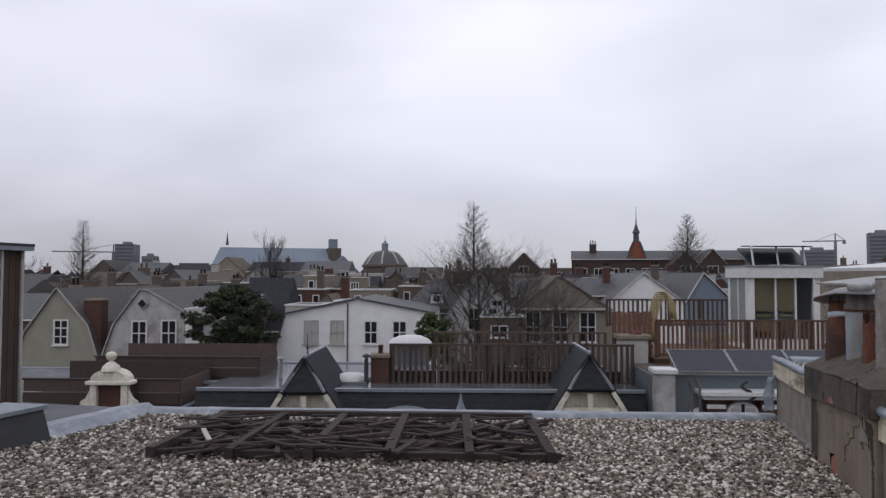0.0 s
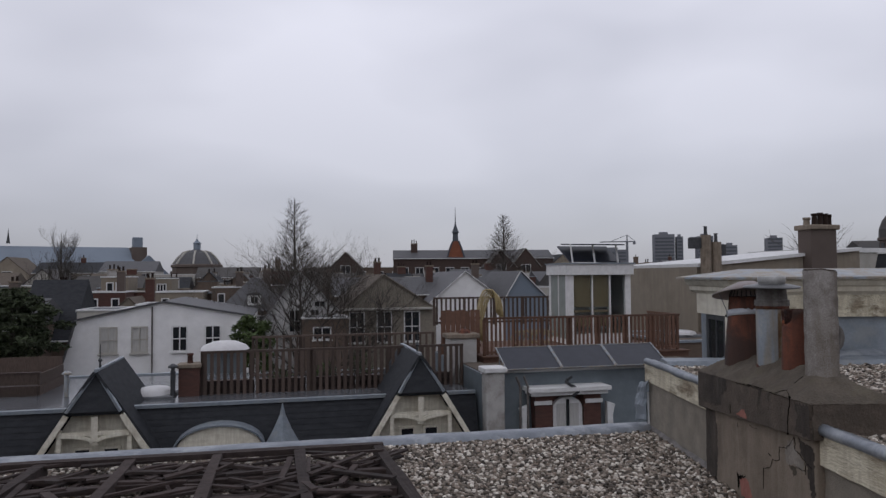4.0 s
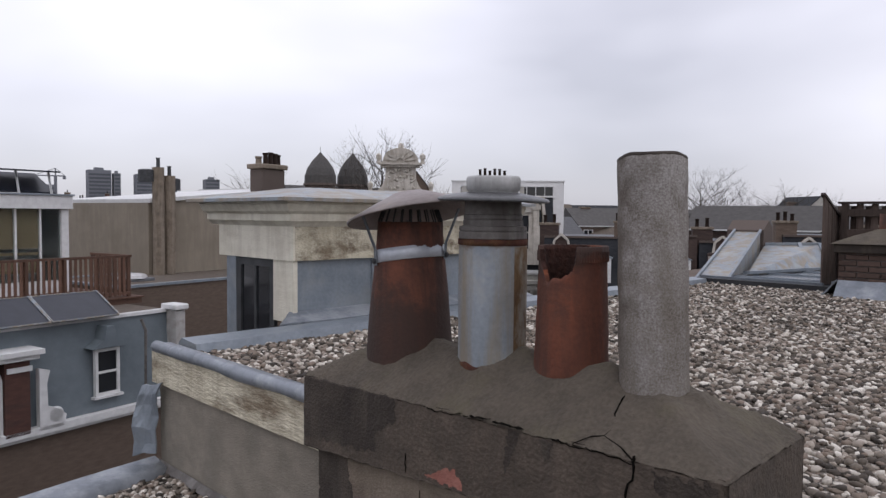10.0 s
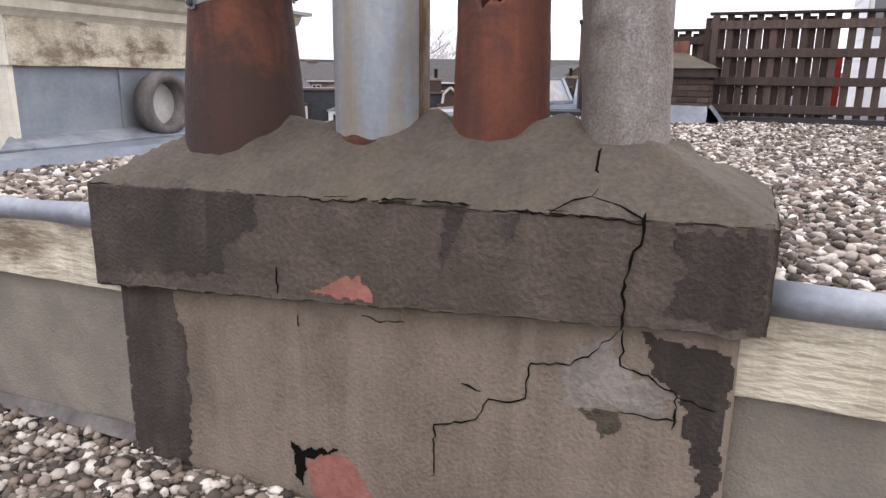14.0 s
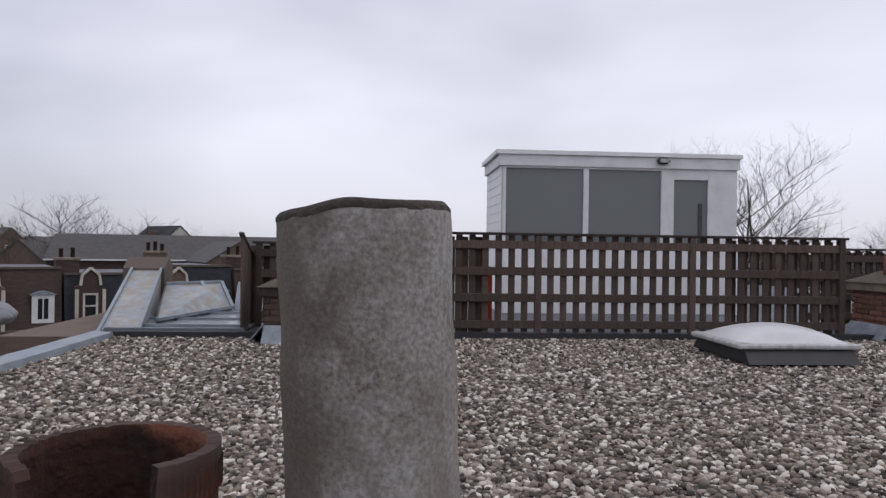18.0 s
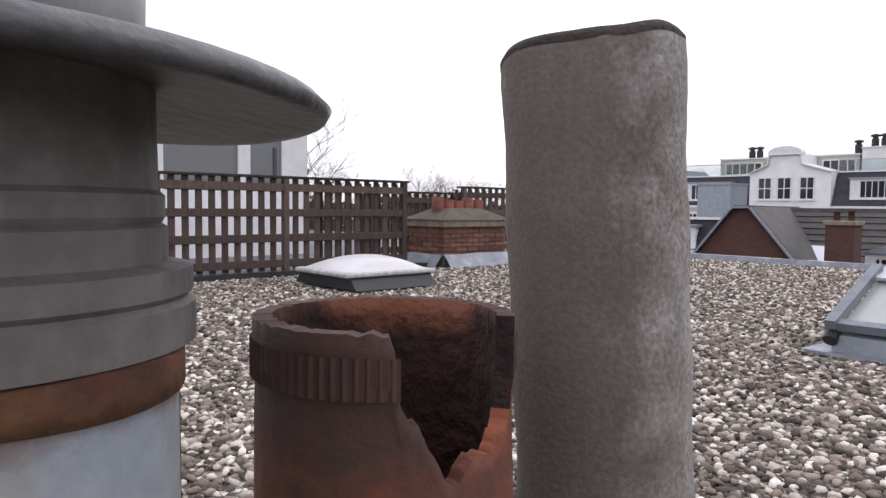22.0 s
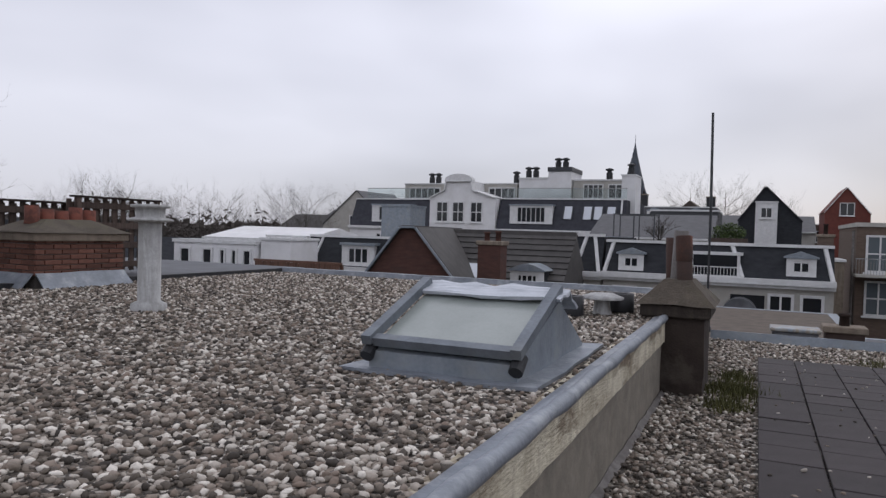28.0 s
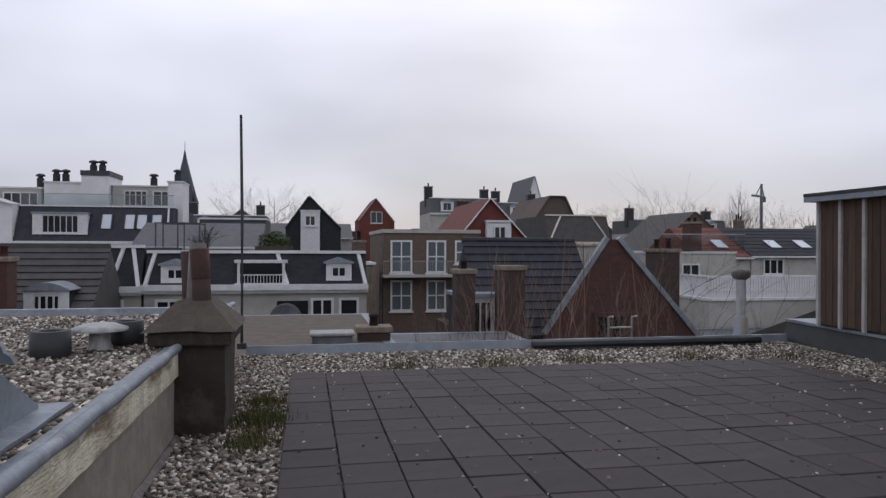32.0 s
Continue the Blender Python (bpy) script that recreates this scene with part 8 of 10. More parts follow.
def orn_dormer(s0, s1, z0, z1, wins, crown=None):
    a, b = s0 - oo, s1 - oo
    d = part("stone_dormer", boxes((a, -0.3, z0 + ob_, b, 2.0, z1 + ob_)), STONE_CREAM, om, "white ornamental stone dormer")
    part("cornice", boxes((a - 0.3, -0.6, z1 + ob_ + 0.002, b + 0.3, 1.9, z1 + ob_ + 0.22), (a - 0.45, -0.75, z1 + ob_ + 0.223, b + 0.45, 1.9, z1 + ob_ + 0.4)), STONE_CREAM, d)
    for w0, zz0, w1, zz1 in wins:
        window(d, w0 - oo, zz0 + ob_, w1 - oo, zz1 + ob_, -0.36, STONE_CREAM, GLASS, 1, 2, 0.09, 0.12, False)
        bm = bmesh.new()
        prism(bm, [(w0 - oo - 0.15, zz1 + ob_ + 0.1), (w1 - oo + 0.15, zz1 + ob_ + 0.1), ((w0 + w1) / 2 - oo, zz1 + ob_ + 0.5)], -0.5, -0.3)
        part("window_hood", bm, OFFWHITE, d)
    for k, sg in ((a, -1), (b, 1)):
        bm = bmesh.new()
        prism(bm, [(k, z0 + ob_), (k + sg * 1.1, z0 + ob_), (k + sg * 1.05, z0 + ob_ + 0.6), (k + sg * 0.6, z0 + ob_ + 0.9), (k + sg * 0.4, z0 + ob_ + 1.5), (k + sg * 0.3, z0 + ob_ + 2.6), (k, z0 + ob_ + 2.9)], -0.28, 0.3)
        part("scroll", bm, STONE_CREAM, d)
        bm = bmesh.new()
        lathe(bm, [(0.05, -0.34), (0.42, -0.34), (0.46, -0.28)], 12)
        bmesh.ops.transform(bm, matrix=pose(k + sg * 0.62, -0.1, z0 + ob_ + 0.42, 90, 0, 0), verts=bm.verts[:])
        part("volute", bm, OFFWHITE, d)
        part("pilaster_cap", boxes((k - sg * 0.1 - 0.3, -0.5, z1 + ob_ - 0.5, k - sg * 0.1 + 0.3, -0.423, z1 + ob_ - 0.15)), STONE_CREAM, d)
        part("pilaster", boxes((k - sg * 0.1 - 0.2, -0.42, z0 + ob_, k - sg * 0.1 + 0.2, -0.303, z1 + ob_ - 0.01)), STONE_CREAM, d)
    return d


od = orn_dormer(-1.0, 2.2, -1.9, 2.3, [(-0.5, -1.3, 0.3, 1.5), (0.9, -1.3, 1.6, 1.5)])
bm = bmesh.new()
prof = ((2.0, 16.7), (1.95, 17.1), (1.6, 17.25), (1.3, 17.6), (1.08, 18.1), (1.05, 18.9))
prism(bm, [(0.6 - oo + w, z) for w, z in prof] + [(0.6 - oo - w, z) for w, z in prof[::-1]], -0.35, 0.5)
part("gable_top", bm, STONE_CREAM, od, "white curved gable top")
part("gable_cornice", boxes((-0.75 - oo, -0.6, 18.903, 1.95 - oo, 0.6, 19.05), (-0.9 - oo, -0.75, 19.053, 2.1 - oo, 0.6, 19.18)), STONE_CREAM, od)
bm = bmesh.new()
prism(bm, [(-0.75 - oo, 19.183), (1.95 - oo, 19.183)] + [(0.6 - oo + 1.25 * math.cos(math.pi * i / 12), 19.3 + 0.95 * math.sin(math.pi * i / 12)) for i in range(13)], -0.5, 0.4)
part("pediment", bm, STONE_CREAM, od, "rounded shell pediment")
for i in range(7):
    a = math.pi * (i + 0.5) / 7
    bm = bmesh.new()
    beam(bm, (0.6 - oo + 0.25 * math.cos(a), -0.56, 19.3 + 0.2 * math.sin(a)), (0.6 - oo + 1.1 * math.cos(a), -0.56, 19.3 + 0.82 * math.sin(a)), 0.13)
    part("shell_rib", bm, STONE_CREAM, od)
for u, zt in ((-1.55, 17.9), (2.75, 17.9), (-0.95, 19.9), (2.15, 19.9), (0.6, 20.65)):
    bm = bmesh.new()
    lathe(bm, [(0.2, zt - 0.75), (0.12, zt - 0.55), (0.2, zt - 0.35), (0.2, zt - 0.15), (0.02, zt)], 10, u - oo, -0.1)
    part("urn", bm, STONE_CREAM, od)
rnd = random.Random(3)
for i in range(34):
    bm = bmesh.new()
    bmesh.ops.create_icosphere(bm, subdivisions=1, radius=rnd.uniform(0.06, 0.14))
    bmesh.ops.translate(bm, verts=bm.verts[:], vec=(0.6 - oo + rnd.uniform(-0.95, 0.95), -0.36, 17.3 + rnd.uniform(0, 1.5)))
    part("carved_boss", bm, STONE_CREAM, od)
orn_dormer(6.2, 10.3, -1.9, 2.5, [(6.9, -0.9, 7.6, 1.7), (9.1, -0.9, 9.8, 1.7)])
part("curtained_bay", boxes((7.75 - oo, -0.36, 12.9, 8.95 - oo, -0.303, 15.7)), CURTAIN, om)
for s0, z0, s1, z1 in ((2.3, 0.2, 3.2, 1.5), (4.7, -1.2, 5.6, 1.2), (-4.6, 0.2, -3.6, 1.5)):
    dormer(om, s0 - oo, z0 + ob_, s1 - oo, z1 + ob_, 0.1, 1.9, "arch")
part("cornice", boxes((-6.4 - oo, -0.9, 10.35, 11.9 - oo, -0.003, 10.8), (-6.4 - oo, -0.6, 9.9, 11.8 - oo, -0.003, 10.347), (-6.4 - oo, -1.1, 10.803, 12.0 - oo, -0.003, 11.0)), OFFWHITE, om)
bm = bmesh.new()
for i in range(22):
    s = -6.0 + i * 0.83 - oo
    box(bm, s, -0.85, 9.95, s + 0.22, -0.61, 10.34)
part("brackets", bm, OFFWHITE, om)
for s in (3.5, 11.2, -1.6):
    bm = bmesh.new()
    beam(bm, (s - oo, -0.06, 11.75), (s - oo + 0.4 * (-1 if s > 5 else 1), 1.1, 16.9), 0.25, 0.16)
    part("hip_trim", bm, STONE_CREAM, om)
stack(ORN, 7.3, 3.0, 2.9, 4.4, 2.2, 1.2, TAN_BRICK, 6, "wide brick chimney with six dark pots", 0.55)
flat_house(ORN, 5.2, 10.4, 4.0, 6, OFFWHITE, "pale flat-roofed rear block behind a mansard", [(8.2, 2.6, 10.0, 3.6, 3, 1)], y=9.0)

# houses down the street to the side
RT = (34.5, 18.6, -60.0)
for i in range(7):
    s0 = -5.6 + i * 4.4
    z = (0.25, 0.4, 0.1, 0.5, 0.3, 0.7, 0.4)[i]
    rh, rho = mansard_house(RT, s0, s0 + 4.3, -2.6, z, 0.7, 9, (TAN_BRICK, DARK_BRICK)[i % 2], (SLATE, DARK_BRICK, SLATE)[i % 3], ("dark-roofed street house with a brick gablet", "brown-roofed street house with a brick gablet")[i % 2], [(s0 + 3.0, -2.3, s0 + 3.9, -0.9, ("pediment", "arch", "pediment")[i % 3])], y=0.3 * (i % 2), trim=STONE_FAR)
    bm = bmesh.new()
    prism(bm, [(-1.75, 11.4), (-0.35, 11.4), (-0.35, 13.5), (-0.62, 13.6), (-0.7, 14.1), (-1.05, 14.45), (-1.4, 14.1), (-1.48, 13.6), (-1.75, 13.5)], -0.35, 1.2)
    gl = part("brick_gablet", bm, (DARK_BRICK, TAN_BRICK)[i % 2], rh, "dark brick gablet")
    bm = bmesh.new()
    for p, q in (((-1.52, 13.6), (-1.44, 14.15)), ((-1.44, 14.15), (-1.05, 14.5)), ((-1.05, 14.5), (-0.66, 14.15)), ((-0.66, 14.15), (-0.58, 13.6))):
        beam(bm, (p[0], -0.38, p[1]), (q[0], -0.38, q[1]), 0.16, 0.12)
    part("coping", bm, STONE_CREAM, gl)
    window(gl, -1.4, 11.9, -0.7, 13.2, -0.42, STONE_CREAM, GLASS, 1, 2, 0.07, 0.12, False)
    for k in (-1.68, -0.42):
        part("pilaster", boxes((k - 0.08, -0.45, 11.4, k + 0.08, -0.353, 13.4)), STONE_CREAM, gl)
    stack(RT, s0 + 0.2, 1.6, -0.5, z + 0.9, 1.1, 0.9, (DARK_BRICK, TAN_BRICK)[i % 2], 3 if i % 2 else 2, "dark brick chimney with dark pots", 0.4)
gable_house((34.5, 18.6, -60.0), [(13.5, 0.4), (16, 2.0), (18.5, 0.4)], 7, TAN_BRICK, TILE_DARK, "brick house with a dark tiled roof", y=12)
flat_house((51, 43, -50), -5, 6, 4.9, 8, WHITE_WALL, "pale flat-roofed block standing above the roofs", [(-4, 3.4, -1.5, 4.5, 3, 1), (1.5, 3.4, 5, 4.5, 4, 1)])
for i, (x, y, h) in enumerate(((66, 27, 18.2), (70, 24, 17.6), (64, 33, 17.4), (72, 18, 17.0))):
    bare_tree(x, y, STREET_Z, h, 130 + i, "bushy bare tree over the street houses", depth=5, width=0.7, radius=0.2)
side_house((58, 12, -75), -14, 18, 0.6, 2.6, 8, DARK_BRICK, TILE_DARK, "long brick row with dark tiled roof")
side_house((40, -4, -85), -6, 10, -2.4, -0.6, 8, DARK_BRICK, TILE_DARK, "brick street house with a dark tiled roof")

# ---- sloped zinc roof of the next house along ----
zr = thing("zinc_roof", "pale zinc roof with a rising ramp and upright slope", "roof", (7.1, 0.95, 0.717))
part("wall", boxes((0.05, 1.06, -14.6, 3.6, 2.6, -0.06)), TAN_BRICK, zr)
bm = bmesh.new()
sheet(bm, [(0.0, 0.0, 0.01), (3.7, 0.0, 0.01), (3.7, 1.9, 0.01), (0.0, 1.3, 0.01)], 0.03)
part("flat_sheet", bm, ZINC_WET, zr, "wet zinc flat with seams")
for k in range(4):
    bm = bmesh.new()
    beam(bm, (0.5 + k * 0.8, 0.0, 0.022), (0.5 + k * 0.8, 1.3 + 0.12 * k, 0.022), 0.03, 0.025)
    part("seam", bm, ZINC, zr)
part("front_upstand", boxes((-0.03, -0.02, -0.10, 0.01, 1.45, 0.05)), ZINC_DARK, zr)
bm = bmesh.new()
prism(bm, [(0.0, -0.35), (2.95, -0.35), (2.95, 0.58), (0.0, -0.05)], 0.0, 0.42)
for v in bm.verts:
    v.co.y += 1.12 + 0.235 * v.co.x
part("ramp", bm, GALV, zr, "pale zinc ramp")
for off in (0.0, 0.42):
    bm = bmesh.new()
    beam(bm, (0.0, 1.12 + off, -0.04), (2.95, 1.12 + off + 0.693, 0.60), 0.035, 0.04)
    part("ramp_edge", bm, ZINC, zr)
bm = bmesh.new()
prism(bm, [(2.9, -0.3), (3.3, -0.3), (3.3, 0.62), (3.12, 0.76), (2.9, 0.60)], 1.75, 2.35)
part("gable", bm, STONE_FAR, zr, "brown gable end behind the ramp")
bm = bmesh.new()
sheet(bm, [(0.85, 1.18, 0.03), (2.75, 0.72, 0.03), (3.15, 0.98, 0.38), (2.9, 1.72, 0.36)], 0.05)
part("zinc_slope", bm, GALV, zr, "pale zinc roof slope")
bm = bmesh.new()
for p, q in (((0.85, 1.18, 0.05), (2.75, 0.72, 0.05)), ((2.75, 0.72, 0.05), (3.15, 0.98, 0.40)), ((3.15, 0.98, 0.40), (2.9, 1.72, 0.38)), ((2.2, 0.85, 0.05), (3.05, 1.25, 0.40))):
    beam(bm, p, q, 0.05, 0.04)
part("slope_edge", bm, ZINC, zr)
bm = bmesh.new()
prism(bm, [(2.75, 0.0), (3.5, 0.0), (3.2, 0.40), (3.0, 0.40)], 0.42, 0.70)
part("small_upstand", bm, ZINC, zr)

# ---- the far city: churches, towers, long roofs ----
x, y = -105, 193
ch = thing("church", "long church with blue-grey roof and a square tower", "church", (x, y, STREET_Z), 30)
bm = bmesh.new()
q = [bm.verts.new(c) for c in ((-18.5, -8, 17.4), (18.5, -8, 17.4), (18.5, 8, 17.4), (-18.5, 8, 17.4), (-15.5, 0, 24.5), (16.5, 0, 24.5))]
for f in ((0, 1, 5, 4), (1, 2, 5), (2, 3, 4, 5), (3, 0, 4), (3, 2, 1, 0)):
    bm.faces.new([q[i] for i in f])
part("roof", bm, CHURCH_BLUE, ch)
part("wall", boxes((-17.8, -7, 0, 17.5, 7, 17.39)), STONE_FAR, ch)
part("eaves", boxes((-18.4, -7.9, 17.0, 18.4, -7.003, 17.38)), OFFWHITE, ch)
for i in range(13):
    part("buttress", boxes((-17 + i * 2.8, -7.5, 0, -16.5 + i * 2.8, -7.003, 16.95)), OFFWHITE, ch)
part("tower", boxes((17, -4, 0, 21, 4, 24.5)), STONE_FAR, ch)
part("turret", soft_box(17.6, -1.5, 24.5, 20.2, 1.5, 27.5, 0.1, 1), CHURCH_BLUE, ch)
bm = bmesh.new()
lathe(bm, [(0.5, 25.2), (0.3, 26.5), (0.08, 28.5), (0.02, 29.5)], 8, -13.5, 0)
part("finial", bm, STEEL_DARK, ch)
bm = bmesh.new()
prism(bm, [(-10, 12), (10, 12), (0, 22)], -4.5, 4.5)
bmesh.ops.translate(bm, verts=bm.verts[:], vec=(21, -4, 0))
part("transept_roof", bm, CHURCH_BLUE, ch)
part("annexe", boxes((-27, -4, 0, -18.8, 5, 19.5)), STONE_FAR, ch)
x, y = -66, 187
db = thing("domed_hall", "many-sided hall with slate dome and small lantern", "hall", (x, y, STREET_Z), 10)
bm = bmesh.new()
lathe(bm, [(6.4, 0), (6.4, 18.2), (6.8, 18.4), (6.8, 19.0), (6.2, 19.2)], 8)
part("drum", bm, STONE_FAR, db)
bm = bmesh.new()
lathe(bm, [(6.2, 19.2), (5.0, 20.9), (3.6, 22.3), (2.2, 22.8), (1.0, 23.2)], 8)
part("dome", bm, SLATE_GREY, db)
bm = bmesh.new()
lathe(bm, [(0.95, 23.2), (0.95, 24.8), (1.2, 24.9), (0.5, 25.5), (0.08, 26.2), (0.04, 27.6)], 8)
part("lantern", bm, CHURCH_BLUE, db)
for i in range(8):
    a = math.pi * i / 4
    bm = bmesh.new()
    for (r0, z0), (r1, z1) in (((6.25, 19.2), (5.05, 20.95)), ((5.05, 20.95), (3.65, 22.35)), ((3.65, 22.35), (2.2, 22.85))):
        beam(bm, (r0 * math.cos(a), r0 * math.sin(a), z0), (r1 * math.cos(a), r1 * math.sin(a), z1), 0.42)
    part("rib", bm, OFFWHITE, db)
x, y = 3.2, 142.6
sg = thing("spire_gable", "orange brick gable house with a pointed spire", "church", (x, y, STREET_Z), 2)
bm = bmesh.new()
prism(bm, [(-3.3, 0), (3.3, 0), (3.3, 15.6), (2.5, 17.2), (1.75, 19.6), (1.2, 21.4), (0.6, 22.9), (-0.6, 22.9), (-1.2, 21.4), (-1.75, 19.6), (-2.5, 17.2), (-3.3, 15.6)], 0, 6)
part("gable", bm, RED_GABLE, sg)
for k in (-1, 1):
    bm = bmesh.new()
    for p, q in (((3.3, 15.7), (2.5, 17.3)), ((2.5, 17.3), (1.75, 19.7)), ((1.75, 19.7), (1.2, 21.5)), ((1.2, 21.5), (0.6, 23.0))):
        beam(bm, (k * p[0], -0.12, p[1]), (k * q[0], -0.12, q[1]), 0.22, 0.3)
    part("verge_stone", bm, SPIRE_SLATE, sg)
bm = bmesh.new()
lathe(bm, [(0.62, 22.9), (0.55, 24.6), (0.8, 24.8), (0.45, 25.6), (0.16, 26.6), (0.07, 28.0), (0.04, 30.3)], 6, 0, 1.0)
part("spire", bm, SPIRE_SLATE, sg)
window(sg, -1.6, 16.4, -0.3, 18.2, -0.15, OFFWHITE, GLASS, 2, 1, 0.15, 0.14, False)
window(sg, 0.6, 16.4, 1.9, 18.2, -0.15, OFFWHITE, GLASS, 2, 1, 0.15, 0.14, False)
lr, lo_ = side_house(along(142.0, 3.0), -10, 24, 5.3, 7.2, 14, DARK_BRICK, SLATE_GREY, "long hall with a blue-grey roof and dark brick wall", [(-8.6 + i * 3.2, 1.6, -6.8 + i * 3.2, 3.4, 2, 1) for i in range(9)], cut=2.0)
stack(along(142.0, 3.0), -5.5, 4, 4, 8.6, 1.4, 1.2, DARK_BRICK, 3, "tall dark chimney on a long roof", 0.7)
for i, s in enumerate((-19, 12, 17)):
    gable_house(along(134.0, 3.0), [(s - 3.2, 3.2), (s, 6.4 + 0.3 * i), (s + 3.2, 3.2)], 7, DARK_BRICK, TILE_DARK, "brick house with a pale gable front", [(s - 1, 2.0, s + 1, 3.8, 2, 1)], trim=OFFWHITE)


def pointed_tower(x, y, z, half, top, label):
    """A square church tower under a pointed dome."""
    t = thing("church_tower", label, "church tower", (x, y, STREET_Z), 20, "twin church towers")
    h = z - STREET_Z
    bm = bmesh.new()
    lathe(bm, [(half, 0), (half, h), (half * 1.12, h + 0.1), (half * 1.12, h + 0.5)], 8)
    part("shaft", bm, STONE_FAR, t)
    k = top - z
    bm = bmesh.new()
    lathe(bm, [(half * 1.05, h + 0.5), (half * 1.03, h + k * 0.3), (half * 0.86, h + k * 0.52), (half * 0.5, h + k * 0.76), (half * 0.16, h + k * 0.92), (0.05, h + k), (0.04, h + k + 1)], 12)
    part("dome", bm, TILE_DARK, t, "dark brown pointed dome")
    for i in range(8):
        a = math.pi * i / 4 + math.pi / 8
        part("belfry_opening", boxes((half * 0.9 * math.cos(a) - 0.3, half * 0.9 * math.sin(a) - 0.3, h - 2.2, half * 0.9 * math.cos(a) + 0.3, half * 0.9 * math.sin(a) + 0.3, h - 0.4)), GLASS, t)


pointed_tower(76.3, 110, 7.0, 2.9, 13.5, "brown brick church tower with pointed dome")
pointed_tower(84.0, 110, 7.0, 2.9, 13.8, "brown brick church tower with pointed dome")
side_house((83, 113, -10), -9, 14, 4.5, 7.5, 14, STONE_FAR, TILE_DARK, "church nave with dark roof behind the towers", name="church")
gable_house((56.4, 65.5, -45), [(-1.5, 4.5), (1.5, 8.6), (6.0, 3.0)], 8, TAN_BRICK, TILE_DARK, "tall brick house with a steep dark roof")

# distant towers
for x, y, w, d, z, lab in ((-368, 464, 14, 18, 26, "broad grey tower block far away"), (-352, 470, 10, 12, 17, "grey block of flats far away"), (190, 565, 16, 14, 34, "tall grey office tower far away"), (202, 562, 5, 10, 32, "slim grey tower far away"), (219, 553, 12, 14, 31.7, "grey tower block far away"), (265, 532, 11, 12, 29, "pale tower block far away"), (150, 575, 22, 14, 22, "low grey office block far away"), (236, 545, 10, 12, 24, "grey office block far away")):
    t = thing("tower_block", lab, "tower", (x, y, STREET_Z), math.degrees(math.atan2(-x, y)) * 0.6, "distant towers")
    part("body", boxes((-w / 2, -d / 2, 0, w / 2, d / 2, z + 14)), FAR_GREY, t)
    k = int((z + 2) / 2.8)
    for i in range(k):
        part("window_band", boxes((-w / 2 + 0.6, -d / 2 - 0.15, 13 + i * 2.8, w / 2 - 0.6, -d / 2 - 0.01, 14.5 + i * 2.8)), FAR_GLASS, t)
    part("plant_room", boxes((-w / 5, -d / 5, z + 14.003, w / 5, d / 5, z + 16)), FAR_GREY, t)


def tower_crane(x, y, z, turn, arm, mast=0.9):
    c = thing("tower_crane", "tower crane with a long jib far away", "crane", (x, y, STREET_Z), turn, "tower cranes")
    part("mast", boxes((-mast, -mast, 0, mast, mast, z + 14)), FAR_GREY, c)
    bm = bmesh.new()
    beam(bm, (-arm * 0.3, 0, z + 14), (arm, 0, z + 14.4), 0.9)
    beam(bm, (0, 0, z + 14), (0, 0, z + 20), 0.8)
    beam(bm, (0, 0, z + 20), (arm * 0.6, 0, z + 14.6), 0.35)
    beam(bm, (0, 0, z + 20), (-arm * 0.28, 0, z + 14.4), 0.35)
    part("jib", bm, FAR_GREY, c)
    part("counterweight", boxes((-arm * 0.3, -1, z + 11.5, -arm * 0.22, 1, z + 13.9)), FAR_GREY, c)


tower_crane(-380, 463, 20, 205, 44)
tower_crane(-213, -298, 26, 20, 7, 0.5)
tower_crane(170, 600, 30, 150, 24)

# filler roofs of the quarter, each a plain small house with its roof and chimneys
rnd = random.Random(11)
WALLS = (TAN_BRICK, RED_BRICK, BEIGE, TAN_BRICK, OFFWHITE, STONE_FAR)
ROOFS = (TILE_DARK, SLATE_GREY, ROOF_BROWN, SLATE, TILE_DARK, SLATE)
LABELS = {0: "brown brick terraced house", 1: "red brick terraced house", 2: "beige rendered terraced house", 3: "brown brick terraced house", 4: "pale stucco terraced house", 5: "brown stone terraced house"}


